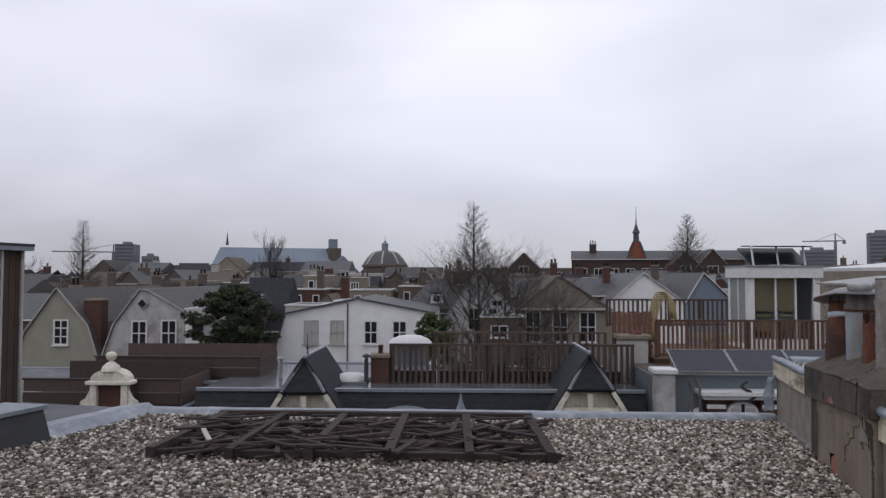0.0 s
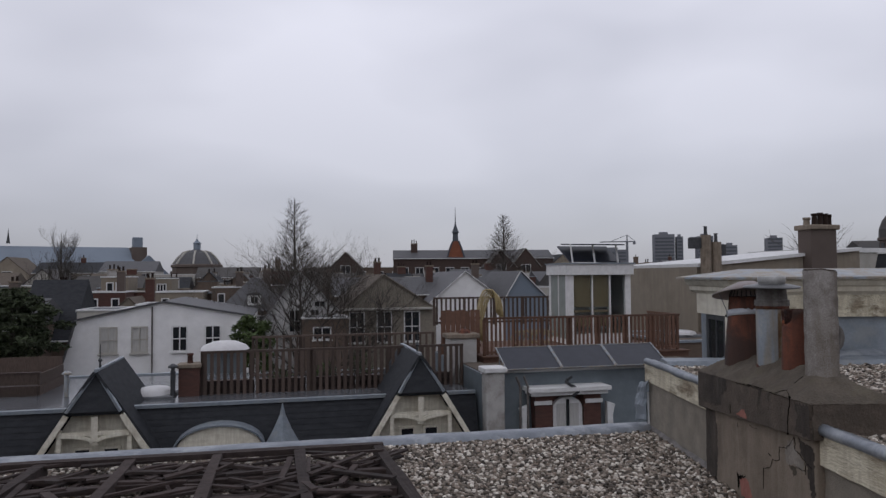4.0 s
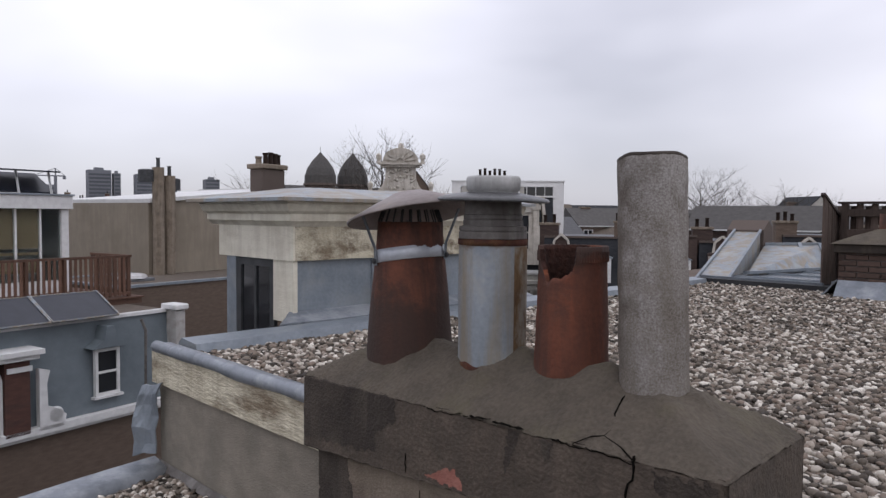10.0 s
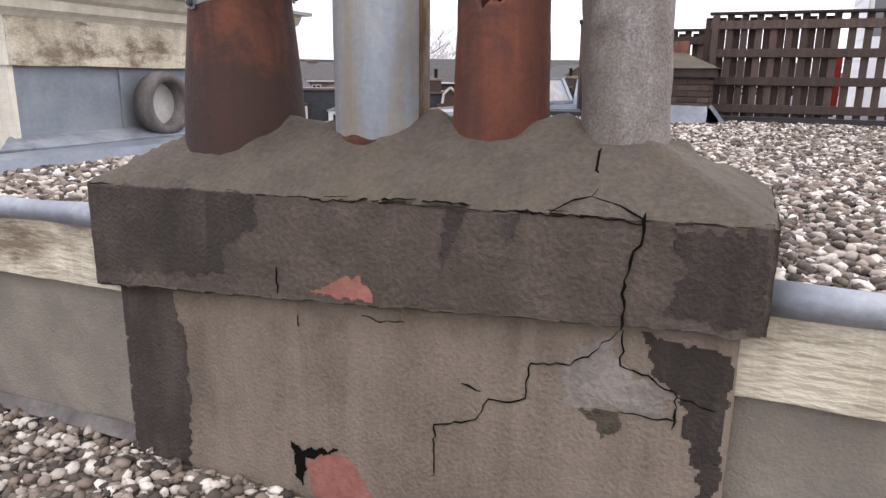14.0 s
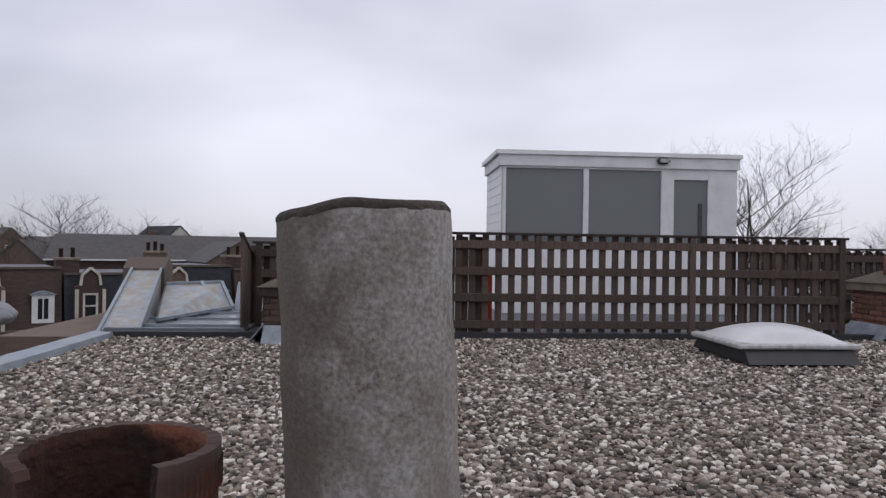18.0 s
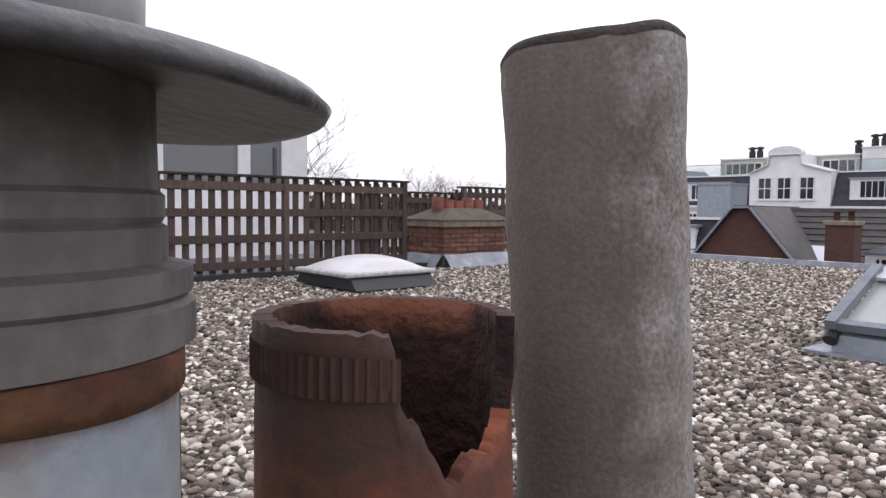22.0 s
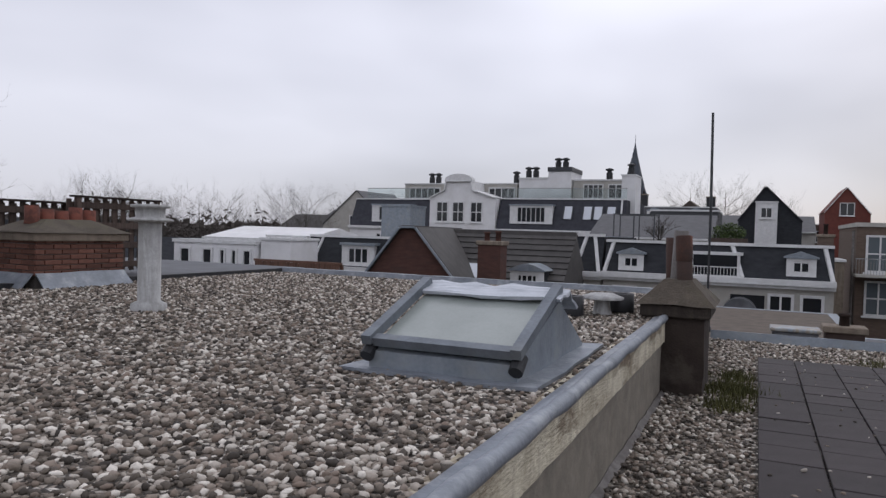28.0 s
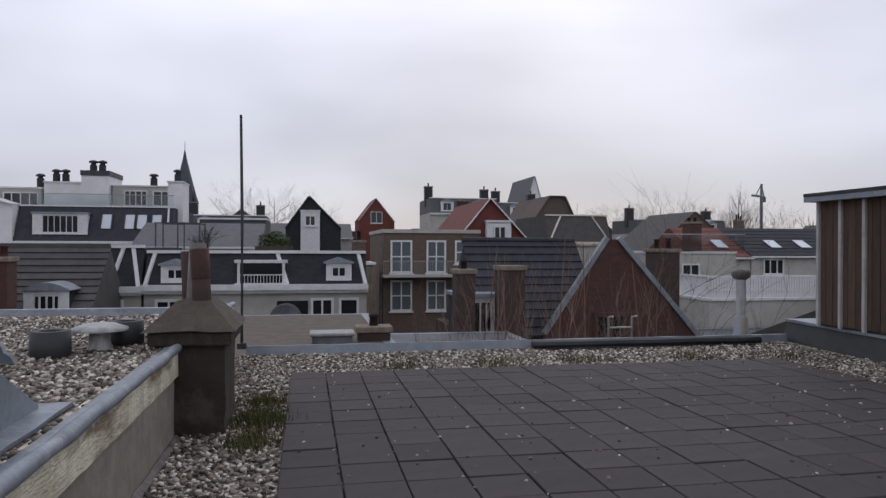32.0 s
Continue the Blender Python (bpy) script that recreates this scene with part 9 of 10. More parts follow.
def filler_row(fr, s0, s1, z, wmin=6, wmax=11, depth=10):
    s = s0
    while s < s1:
        w = rnd.uniform(wmin, wmax)
        i, j, kind = rnd.randrange(6), rnd.randrange(6), rnd.random()
        dz = z + rnd.uniform(-0.9, 0.9)
        y = rnd.uniform(-2, 2)
        roof_word = {0: "dark tiled", 1: "grey slate", 2: "brown", 3: "dark slate", 4: "dark tiled", 5: "dark slate"}[j]
        wins = [(s + w * k / 3 + w * 0.08, dz - 2.6, s + w * k / 3 + w * 0.24, dz - 0.9, 2, 1) for k in range(3)]
        if kind < 0.3:
            gable_house(fr, [(s, dz - 1.4), (s + w / 2, dz + w * 0.3), (s + w - 0.1, dz - 1.4)], depth, WALLS[i], ROOFS[j], LABELS[i] + " with a " + roof_word + " gable roof", [(s + w * 0.4, dz - 1.6, s + w * 0.6, dz - 0.1, 2, 1)], y=y)
        elif kind < 0.7:
            side_house(fr, s, s + w - 0.1, dz - 0.8, dz + 1.6, depth, WALLS[i], ROOFS[j], LABELS[i] + " with a " + roof_word + " pitched roof", [(q[0], q[1] - 0.4, q[2], q[3] - 0.4, 2, 1) for q in wins], y=y)
        else:
            flat_house(fr, s, s + w - 0.1, dz, depth, WALLS[i], LABELS[i] + " with a flat roof", wins, y=y)
        if rnd.random() < 0.6:
            stack(fr, s + w * rnd.uniform(0.2, 0.8), y + depth / 2, dz - 1, dz + rnd.uniform(1.6, 2.8), rnd.uniform(0.7, 1.6), 0.8, (RED_BRICK, TAN_BRICK, DIRTY_WHITE)[rnd.randrange(3)], rnd.randrange(4), "rooftop chimney of the terraced houses", 0.5)
        s += w


filler_row(along(62.0), -75, -28, -2.0, 4, 8)
filler_row(along(76.0), -80, 30, -1.2, 4, 8)
filler_row(along(92.0), -110, 45, -0.2, 5, 9)
filler_row(along(112.0), -130, 50, 0.7, 6, 11)
filler_row(along(165.0), -130, 90, 3.0, 8, 15, 12)
# roof huts, lift houses and parapets that break up the skyline of roofs
for k in range(46):
    d_ = rnd.choice((70, 84, 88, 101, 106, 122))
    a_ = rnd.uniform(-d_ * 0.98, d_ * 0.12)
    w_ = rnd.uniform(1.4, 3.4)
    i = rnd.choice((0, 1, 2, 2, 3, 4, 5))
    flat_house(along(float(d_)), a_, a_ + w_, 0.2 + (d_ - 70) * 0.03 + rnd.uniform(-0.5, 0.5), 2.5, WALLS[i], {0: "brown brick roof hut", 1: "red brick roof hut", 2: "beige rendered roof hut", 3: "brown brick roof hut", 4: "pale stucco roof hut", 5: "brown stone roof hut"}[i], [(a_ + 0.4, -0.6 + (d_ - 70) * 0.03, a_ + 0.9, 0.1 + (d_ - 70) * 0.03, 1, 1)] if k % 3 == 0 else (), coping=(ZINC, ROOF_FELT, OFFWHITE)[k % 3], name="roof_hut", category="roof hut", base=-4.0)
filler_row((45, 70, -35), -16, 40, 0.3, 6, 10)
filler_row((85, 75, -40), -20, 60, 1.5, 7, 12)
filler_row((80, 10, -80), -40, 60, -1.2, 6, 11)
filler_row((110, -20, -100), -60, 60, -0.4, 7, 12)

# wooded horizon all round
bm = bmesh.new()
rnd = random.Random(7)
for R, h0, h1, n in ((330, 5.0, 8.5, 420), (700, 9.0, 15.0, 420)):
    for i in range(n):
        a = 2 * math.pi * i / n + rnd.uniform(-0.008, 0.008)
        w = R * 2 * math.pi / n * rnd.uniform(0.9, 2.0)
        hh = rnd.uniform(h0, h1)
        m = pose(R * math.cos(a), R * math.sin(a), -14, 0, 0, math.degrees(a) + 90)
        k = rnd.randint(4, 6)
        pts = [(-w / 2, 0)] + [(-w / 2 + w * j / k, 10 + hh * rnd.uniform(0.45, 1.0)) for j in range(k + 1)] + [(w / 2, 0)]
        q = [bm.verts.new(m @ Vector((p[0], rnd.uniform(-6, 6), p[1]))) for p in pts]
        bm.faces.new(q)
solid("woods", bm, FAR_WOOD, "hazy bare woods and roofs along the horizon", "woods", "stuff")

# ---- trees ----
cone_tree(-16.2, 66.5, STREET_Z, 23.6, 4, "tall pointed bare tree above the roofs", 0.145)
bare_tree(-12.6, 50, STREET_Z, 16.8, 8, "spreading bare tree before a white gable", depth=5, width=1.25, radius=0.3)
bare_tree(-10.6, 52, STREET_Z, 16.4, 18, "spreading many-stemmed bare tree before a white gable", depth=5, width=1.4, radius=0.26)
bare_tree(-14.6, 58, STREET_Z, 16.0, 19, "fine-twigged bare tree beside a white gable", depth=4, width=1.0, radius=0.16)
cone_tree(-73.8, 76.3, STREET_Z, 23.5, 5, "tall bare tree beside a distant crane", 0.12)
bare_tree(-52.4, 90.6, STREET_Z, 22.8, 6, "slim upright bare poplar", columnar=True, depth=5, radius=0.3)
cone_tree(9.1, 102.5, STREET_Z, 25.0, 7, "tall pointed bare tree above far roofs", 0.11, 0.55)
bare_tree(20.0, 130, STREET_Z, 20, 9, "small bare tree on the skyline")
bare_tree(-96, 112, STREET_Z, 18.0, 30, "bushy bare tree among far roofs", depth=4)
bare_tree(-62, 118, STREET_Z, 17.0, 31, "low bushy bare tree among far roofs", depth=4)
bare_tree(-36, 104, STREET_Z, 17.0, 32, "low bushy bare tree among far roofs", depth=4)
bare_tree(-92, 85, STREET_Z, 18.5, 10, "rounded bare tree over far roofs")
bare_tree(58.8, 70.8, STREET_Z, 25.5, 12, "tall bare tree behind an ornate gable", depth=4)
bare_tree(44, 78, STREET_Z, 21.0, 13, "bare tree behind a beige wall", depth=3)
bare_tree(84, 38, STREET_Z, 20.5, 14, "bushy bare tree over the street houses", depth=4)
bare_tree(87, 29, STREET_Z, 19.0, 15, "bare tree over the street houses", depth=3)
bare_tree(70, 60, STREET_Z, 19.5, 16, "round bare tree on the skyline", depth=4)


def evergreen(x, y, z0, trunk_h, centre_z, rx, rz, count, seed, label, mat, size=0.22, blobs=16, clump=0.42):
    """An evergreen: trunk, limbs and a crown of many leaf clumps with gaps."""
    rnd = random.Random(seed)
    t = thing("evergreen_tree", label, "tree", (x, y, z0))
    bm = bmesh.new()
    c = centre_z - z0
    tube(bm, [(0, 0, 0), (0.15, 0, c * 0.5), (0.05, 0.1, c), (0, 0, c + rz * 0.7)], [0.28, 0.22, 0.14, 0.05], 7)
    for i in range(10):
        a = i * 2.4
        tube(bm, [(0.05, 0.05, c - rz * 0.6 + i * rz * 0.13), (rx * 0.7 * math.cos(a), rx * 0.7 * math.sin(a), c - rz * 0.35 + i * rz * 0.13)], [0.08, 0.025], 4)
    part("trunk", bm, BARK, t)
    bm = bmesh.new()
    for i in range(blobs):
        a, k = i * 2.4, (i + 0.5) / blobs
        zc = c - rz + 2 * rz * k
        rr = rx * math.sqrt(max(0.05, 1 - (1.8 * k - 0.75) ** 2)) * rnd.uniform(0.3, 1.0)
        clumps(bm, (rr * math.cos(a), rr * math.sin(a), zc), (rx * clump, rx * clump, rz * clump * 0.62), count // blobs, size, rnd)
    part("crown", bm, mat, t)
    return t


x, y = spot(along(42.0), -27.2, -1.0)
evergreen(x, y, STREET_Z, 9, -0.95, 2.8, 1.9, 11000, 21, "dark green pine with an open clumped crown", NEEDLE, 0.16, 64, 0.24)
for s_, h_, n_ in ((-5.2, 1.5, 41), (-3.6, 1.25, 42), (-6.6, 1.1, 43), (-8.4, 1.0, 44)):
    x, y = spot(along(24.0), s_, 0.9)
    sh = thing("potted_shrub", "straggling evergreen shrub behind a deck fence", "shrub", (x, y, -2.94))
    bm = bmesh.new()
    rnd = random.Random(n_)
    for k in range(7):
        grow(bm, (rnd.uniform(-0.3, 0.3), rnd.uniform(-0.2, 0.2), 0), (rnd.uniform(-0.5, 0.5), rnd.uniform(-0.4, 0.4), 1.4), h_ * 0.7, 0.018, 2, rnd, 0.45, 0.8, 3)
    part("stem_mass", bm, BARK, sh)
    bm = bmesh.new()
    clumps(bm, (0, 0, h_ * 0.55), (0.55, 0.35, h_ * 0.5), 420, 0.07, rnd)
    part("foliage", bm, IVY, sh)
x, y = spot(along(44.0), -14.4, -3.0)
evergreen(x, y, STREET_Z, 9, -2.4, 1.4, 1.5, 3000, 22, "bright green conifer beside a white house", IVY, 0.16)
evergreen(59, 45, STREET_Z, 12, 2.9, 1.3, 1.8, 1500, 23, "dark cedar above the street houses", NEEDLE, 0.3)


# ---- behind: courtyard side ----
def back(y, turn=180.0):
    return (0.0, y, turn)


B30 = back(-30.0)
# mansard row with white trims
mb, mo = mansard_house(B30, -5.0, 3.4, 0.05, 1.25, 0.55, 9, OFFWHITE, SLATE, "white house with a dark slate mansard and white trims", [(-4.35, 0.12, -3.45, 0.78), (1.85, 0.18, 2.75, 0.85)], [(-4.6, -1.5, -3.6, -0.5, 2, 2), (1.2, -1.7, 2.1, -0.5, 2, 1), (2.3, -1.7, 3.1, -0.5, 1, 1)], hips=[(-4.95, 0.25), (3.35, -0.25), (0.3, -0.4)])
part("loggia", boxes((-1.6 - mo, -0.02, 13.9, -1.5 - mo, 0.7, 14.88), (0.1 - mo, -0.02, 13.9, 0.2 - mo, 0.7, 14.88), (-1.7 - mo, -0.06, 14.883, 0.3 - mo, 0.8, 15.0), (-1.7 - mo, -0.06, 14.05, 0.3 - mo, -0.0, 14.1)), WHITE_TRIM, mb, "white framed open loggia")
# solid dark block stands for the shade inside the open loggia
part("loggia_shade", boxes((-1.498 - mo, 0.012, 14.1, 0.098 - mo, 0.3, 14.88)), GLASS, mb)
part("loggia_rail", boxes((-1.5 - mo, -0.05, 14.4, 0.1 - mo, -0.02, 14.44), *[(-1.45 - mo + i * 0.12, -0.045, 14.1, -1.43 - mo + i * 0.12, -0.025, 14.4) for i in range(13)]), WHITE_TRIM, mb)
part("back_door", boxes((-0.1 - mo, -0.06, 12.6, 1.1 - mo, -0.003, 13.4)), GLASS, mb)
x, y = spot(B30, 0.4, -0.5)
aw = thing("awning", "grey rounded awning over a back door", "awning", (x, y, -1.3), 180)
bm = bmesh.new()
prism(bm, [(0.62 * math.cos(math.pi * i / 12) - 0.15, 0.62 * math.sin(math.pi * i / 12)) for i in range(13)], -0.5, 0.4)
part("canopy", bm, ROOF_FELT, aw)
# flat roof clutter above it: planted terrace with a frame
x, y = spot(B30, -1.0, 4.0)
hg = thing("roof_hedge", "green box hedge on a roof terrace", "hedge", (x, y, 1.3), 180)
bm = bmesh.new()
rnd = random.Random(31)
clumps(bm, (0.6, 0, 0.45), (0.75, 0.4, 0.5), 1400, 0.07, rnd)
part("leaves", bm, IVY, hg)
part("planter", boxes((-0.2, -0.35, 0, 1.4, 0.35, 0.25)), WOOD_OLD, hg)
x, y = spot(B30, -3.3, 4.0)
sh = thing("bare_shrub", "round dark bare shrub on a roof terrace", "shrub", (x, y, 1.3))
bm = bmesh.new()
for i in range(14):
    grow(bm, (0, 0, 0), (rnd.gauss(0, 0.6), rnd.gauss(0, 0.6), 1), 0.7, 0.02, 2, rnd, 0.5, 0.4)
part("crown", bm, BARK, sh)
x, y = spot(B30, -4.4, 3.6)
pg = thing("pergola", "dark metal pergola frame on a roof terrace", "pergola", (x, y, 1.3), 180)
for a in (-0.9, 0, 0.9):
    for b in (0, 1.6):
        part("post", boxes((a - 0.025, b - 0.025, 0, a + 0.025, b + 0.025, 1.2)), STEEL_DARK, pg)
for b in (0, 1.6):
    part("rail", boxes((-0.95, b - 0.025, 1.203, 0.95, b + 0.025, 1.25)), STEEL_DARK, pg)
# further mansards to the other side
mansard_house(B30, -12.0, -5.1, 0.0, 1.45, 0.6, 9, OFFWHITE, SLATE, "white house with a slate mansard and white hip trims", [(-8.05, -0.05, -7.1, 0.9, "arch")], [(-6.6, -1.5, -5.7, -0.5, 2, 2)], hips=[(-6.9, 0.35), (-6.2, 0.35), (-5.2, -0.3)], flat=ZINC)
mansard_house(B30, -20.0, -12.1, -0.35, 1.05, 0.6, 9, OFFWHITE, SLATE, "white house with a slate mansard and a wide window", [(-17.7, -0.3, -16.0, 0.7, "flat", None, None, None, 3)], hips=[(-15.2, 0.3), (-19.5, 0.3), (-13.0, -0.3)], flat=ZINC)


# brick gable house whose gable faces sideways towards the roof light
side_g, sgo = gable_house(back(-25.0, 190.0), [(-13.3, -1.5), (-11.0, 1.55), (-10.5, 1.55), (-8.5, -0.9)], 7.5, RED_BRICK, TILE_DARK, "dark red brick gable house with tiled roof", [(-11.6, -0.75, -10.3, -0.15, 2, 1)], trim=ZINC, verge=0.12)
rf = thing("tiled_roof", "dark tiled roof slope with lead ridge beside a brick gable", "roof", (8.8, -25.5, -14), 180)
part("wall", boxes((-2.6, 0, 0, 3.2, 6, 12.6)), RED_BRICK, rf)
bm = bmesh.new()
prism(bm, [(-0.2, 12.6), (6, 12.6), (3.0, 15.45)], -2.7, 3.0, True)
part("roof", bm, TILE_DARK, rf)
courses("tile_course", TILE_DARK, rf, -2.75, 3.05, -0.25, 12.62, 3.0, 15.5, 13, 0.05)
bm = bmesh.new()
beam(bm, (-2.7, 3.0, 15.52), (3.0, 3.0, 15.52), 0.18)
part("ridge", bm, TILE_DARK, rf)
dormer(rf, 1.2, 13.2, 2.4, 14.1, 0.35, 2.0, "arch", WHITE_TRIM, ZINC, nx=4, cheek=SLATE)
bm = bmesh.new()
sheet(bm, [(-1.6, 0.7, 13.75), (-0.2, 0.7, 13.75), (-0.2, 1.5, 14.25), (-1.6, 1.5, 14.25)], 0.1)
part("roof_window", bm, GLASS_BRIGHT, rf)
stack(B30, -7.85, -5.6, -1.2, 1.2, 0.85, 0.7, RED_BRICK, 2, "dark brick chimney with mossy top and two pots", 0.25, RED_BRICK)
flat_house(back(-45.0), -24.0, -21.7, 3.2, 2.5, ZINC, "grey metal clad roof box", coping=ZINC, name="roof_box", base=0.0, category="roof box")
flat_house(back(-19.5), -24.0, -14.5, -1.4, 7.0, TAN_BRICK, "low house with a grey felt roof", coping=ZINC, name="flat_roof_house")

# the large white building with roof terraces
B60 = back(-60.0)
wb, wo = gable_house(B60, [(-27.3, 4.6), (-25.7, 5.3), (-25.6, 6.1), (-23.2, 6.1), (-23.1, 5.3), (-20.8, 4.6)], 12, WHITE_WALL, WHITE_TRIM, "large white building with a stepped gable", [(-26.6, 2.4, -25.4, 4.3, 2, 2), (-25.0, 2.4, -23.8, 4.3, 2, 2), (-23.2, 2.4, -22.0, 4.3, 2, 2), (-26.6, 0.3, -25.4, 1.5, 2, 1), (-22.0, 0.3, -21.0, 1.5, 2, 1), (-24.8, 0.2, -23.6, 1.6, 2, 1)], trim=WHITE_TRIM)
bm = bmesh.new()
prism(bm, [(-1.35, 20.1), (1.35, 20.1)] + [(1.35 * math.cos(math.pi * i / 10), 20.3 + 0.55 * math.sin(math.pi * i / 10)) for i in range(11)], -0.2, 0.6)
bmesh.ops.translate(bm, verts=bm.verts[:], vec=(-24.4 - wo, 0, 0))
part("arched_crown", bm, WHITE_TRIM, wb)
mansard_house(B60, -36.0, -27.4, 1.9, 4.5, 1.2, 11, WHITE_WALL, TILE_BLUE, "white building wing with a dark roof and dormer band", [(-33.5, 2.3, -29.2, 3.9, "flat", None, None, None, 6)], [(-33, 0.2, -32, 1.2, 2, 1), (-30, 0.2, -29, 1.2, 2, 1)])
mansard_house(B60, -20.7, -9.4, 1.9, 4.6, 1.2, 11, WHITE_WALL, TILE_BLUE, "white building wing with dark roof and skylights", [(-19.4, 2.4, -15.6, 4.0, "flat", None, None, None, 6)], [(-20.2, 0.5, -18.9, 1.3, 2, 1), (-18.2, 0.5, -16.9, 1.3, 2, 1), (-16.2, 0.5, -14.9, 1.3, 2, 1)], hips=[(-9.7, -0.1)])
for s in (-14.3, -12.6, -11.7, -10.6):
    x, y = spot(B60, s, 0.45)
    sk = thing("skylight", "bright tilted skylight in a dark roof", "skylight", (x, y, 2.9), 180, "roof skylights")
    bm = bmesh.new()
    sheet(bm, [(-0.35, -0.1, 0), (0.35, -0.1, 0), (0.35, 0.4, 1.1), (-0.35, 0.4, 1.1)], 0.06)
    part("pane", bm, GLASS_BRIGHT, sk)
    for u in (-0.38, 0.38):
        bm = bmesh.new()
        beam(bm, (u, -0.12, 0), (u, 0.38, 1.1), 0.08)
        part("side_rim", bm, STEEL_DARK, sk)
flat_house(B60, -31.5, -19.8, 6.1, 6, OFFWHITE, "white rooftop storey with glass and terraces", [(-31.0, 4.7, -27.6, 5.8, 5, 1), (-22.6, 4.7, -20.0, 5.8, 4, 1)], y=3.0)
flat_house(B60, -19.6, -16.8, 6.6, 4, WHITE_WALL, "white rooftop stair tower", y=3.0)
flat_house(B60, -16.7, -14.6, 7.2, 4, WHITE_WALL, "white square rooftop tower with dark flues", y=2.5, coping=STEEL_DARK, rim=0.4)
flat_house(B60, -14.5, -9.6, 6.4, 4, OFFWHITE, "white rooftop storey with wide windows", [(-13.6, 4.8, -11.8, 6.1, 4, 1), (-11.4, 4.8, -10.0, 6.1, 2, 1)], y=3.0)
flat_house(B60, -10.2, -9.0, 6.8, 3, WHITE_WALL, "white rooftop chimney block", y=2.8)
for s, z in ((-29.0, 6.2), (-28.3, 6.2), (-20.2, 6.3), (-19.0, 6.7), (-18.3, 6.7), (-16.2, 7.5), (-15.5, 7.5), (-11.5, 6.5), (-9.6, 6.9)):
    x, y = spot(B60, s, 4.0)
    fl = thing("roof_flue", "black flue with cowl on a white rooftop", "flue", (x, y, z), 0, "black roof flues")
    bm = bmesh.new()
    lathe(bm, [(0.28, 0), (0.28, 0.7), (0.2, 0.7), (0.2, 0.85), (0.36, 0.87), (0.36, 1.0), (0.1, 1.1)], 10)
    part("pipe", bm, BITUMEN, fl)
x, y = spot(B60, -22.0, 1.4)
for s0, s1 in ((-35.0, -27.5), (-20.8, -9.5)):
    x, y = spot(B60, s0, 1.6)
    rl = thing("glass_balustrade", "glass balustrade with thin rail along a roof terrace", "balustrade", (x, y, 4.6), 180)
    part("rail", boxes((0, 0, 1.0, s1 - s0, 0.05, 1.06)), GALV, rl)
    part("pane", boxes((0, 0.02, 0.1, s1 - s0, 0.03, 1.0)), GLASS_CLEAR, rl)
side_house(back(-50.0), -10.0, -2.0, 1.5, 3.2, 9, OFFWHITE, SLATE_GREY, "pale house with a grey roof", [(-9 + i * 1.1, 0.2, -8.3 + i * 1.1, 1.2, 1, 1) for i in range(6)])
flat_house(back(-52.0), -7.0, -2.0, 3.6, 6, STEEL_DARK, "dark roof storey behind the mansards", y=6)

# church spire
x, y = 39.2, -250
st = thing("church_spire", "tall dark slate church spire", "church tower", (x, y, STREET_Z), 10)
part("tower", boxes((-3.2, -3.2, 0, 3.2, 3.2, 30)), STONE_FAR, st)
bm = bmesh.new()
lathe(bm, [(4.6, 30), (3.6, 33), (0.9, 44), (0.12, 48), (0.06, 51)], 8)
part("spire", bm, SPIRE_SLATE, st)
for sx in (-3, 3):
    for sy in (-3, 3):
        bm = bmesh.new()
        lathe(bm, [(0.9, 27), (0.9, 31), (0.05, 35)], 6, sx, sy)
        part("pinnacle", bm, SPIRE_SLATE, st)
part("belfry", boxes((-1.2, 3.21, 24, -0.2, 3.3, 28), (0.2, 3.21, 24, 1.2, 3.3, 28)), GLASS, st)

# balcony building
B40 = (-0.55, -40.0, 180.0)
bb, bo_ = flat_house(B40, 4.6, 10.0, 2.3, 8, TAN_BRICK, "brick back of a house with two storeys of balconies", [(5.0, 0.1, 6.2, 1.9, 2, 2), (7.0, 0.1, 8.1, 1.9, 2, 2), (8.6, 0.6, 9.6, 1.9, 1, 2), (5.0, -2.0, 6.2, -0.3, 2, 2), (7.0, -2.0, 8.1, -0.3, 2, 2), (8.6, -1.8, 9.6, -0.4, 1, 2)], rim=0.2, coping=OFFWHITE, pane=GLASS_BLUE)
part("balcony", boxes((4.5 - bo_, -1.1, 13.9, 10.1 - bo_, -0.1, 14.02)), OFFWHITE, bb)
part("balcony_rail", boxes((4.5 - bo_, -1.1, 14.75, 10.1 - bo_, -1.06, 14.79), *[(4.5 - bo_ + i * 0.12, -1.09, 14.02, 4.515 - bo_ + i * 0.12, -1.075, 14.75) for i in range(47)]), GALV, bb)
for u in (4.45, 10.05):
    bm = bmesh.new()
    tube(bm, [(u - bo_, -0.12, 9), (u - bo_, -0.12, 16.1)], [0.06, 0.06], 8)
    part("downpipe", bm, GREY_PLASTIC, bb)
flat_house(back(-38.0), 3.5, 4.5, 0.6, 4, MORTAR, "narrow grey wall beside the balconies")

gable_house(back(-42.0), [(10.0, 2.3), (11.7, 4.35), (13.9, 2.0)], 9, TILE_RED, TILE_RED, "red-roofed gable with a white dormer", [], trim=WHITE_TRIM)
rg, _ = flat_house(back(-41.6), 11.4, 12.9, 3.0, 1.0, WHITE_TRIM, "white dormer in a red roof", [(11.8, 1.7, 12.6, 2.8, 2, 1)])
gable_house(back(-70.0), [(-0.9, 3.2), (1.3, 6.3), (4.3, 3.2)], 9, SLATE, SLATE, "dark slate gable with a white dormer", [], trim=SLATE)
dg, dgo = flat_house(back(-69.5), 0.5, 2.3, 4.9, 2, WHITE_TRIM, "white arched dormer in a dark gable", [(0.9, 3.5, 1.9, 4.5, 2, 1)])
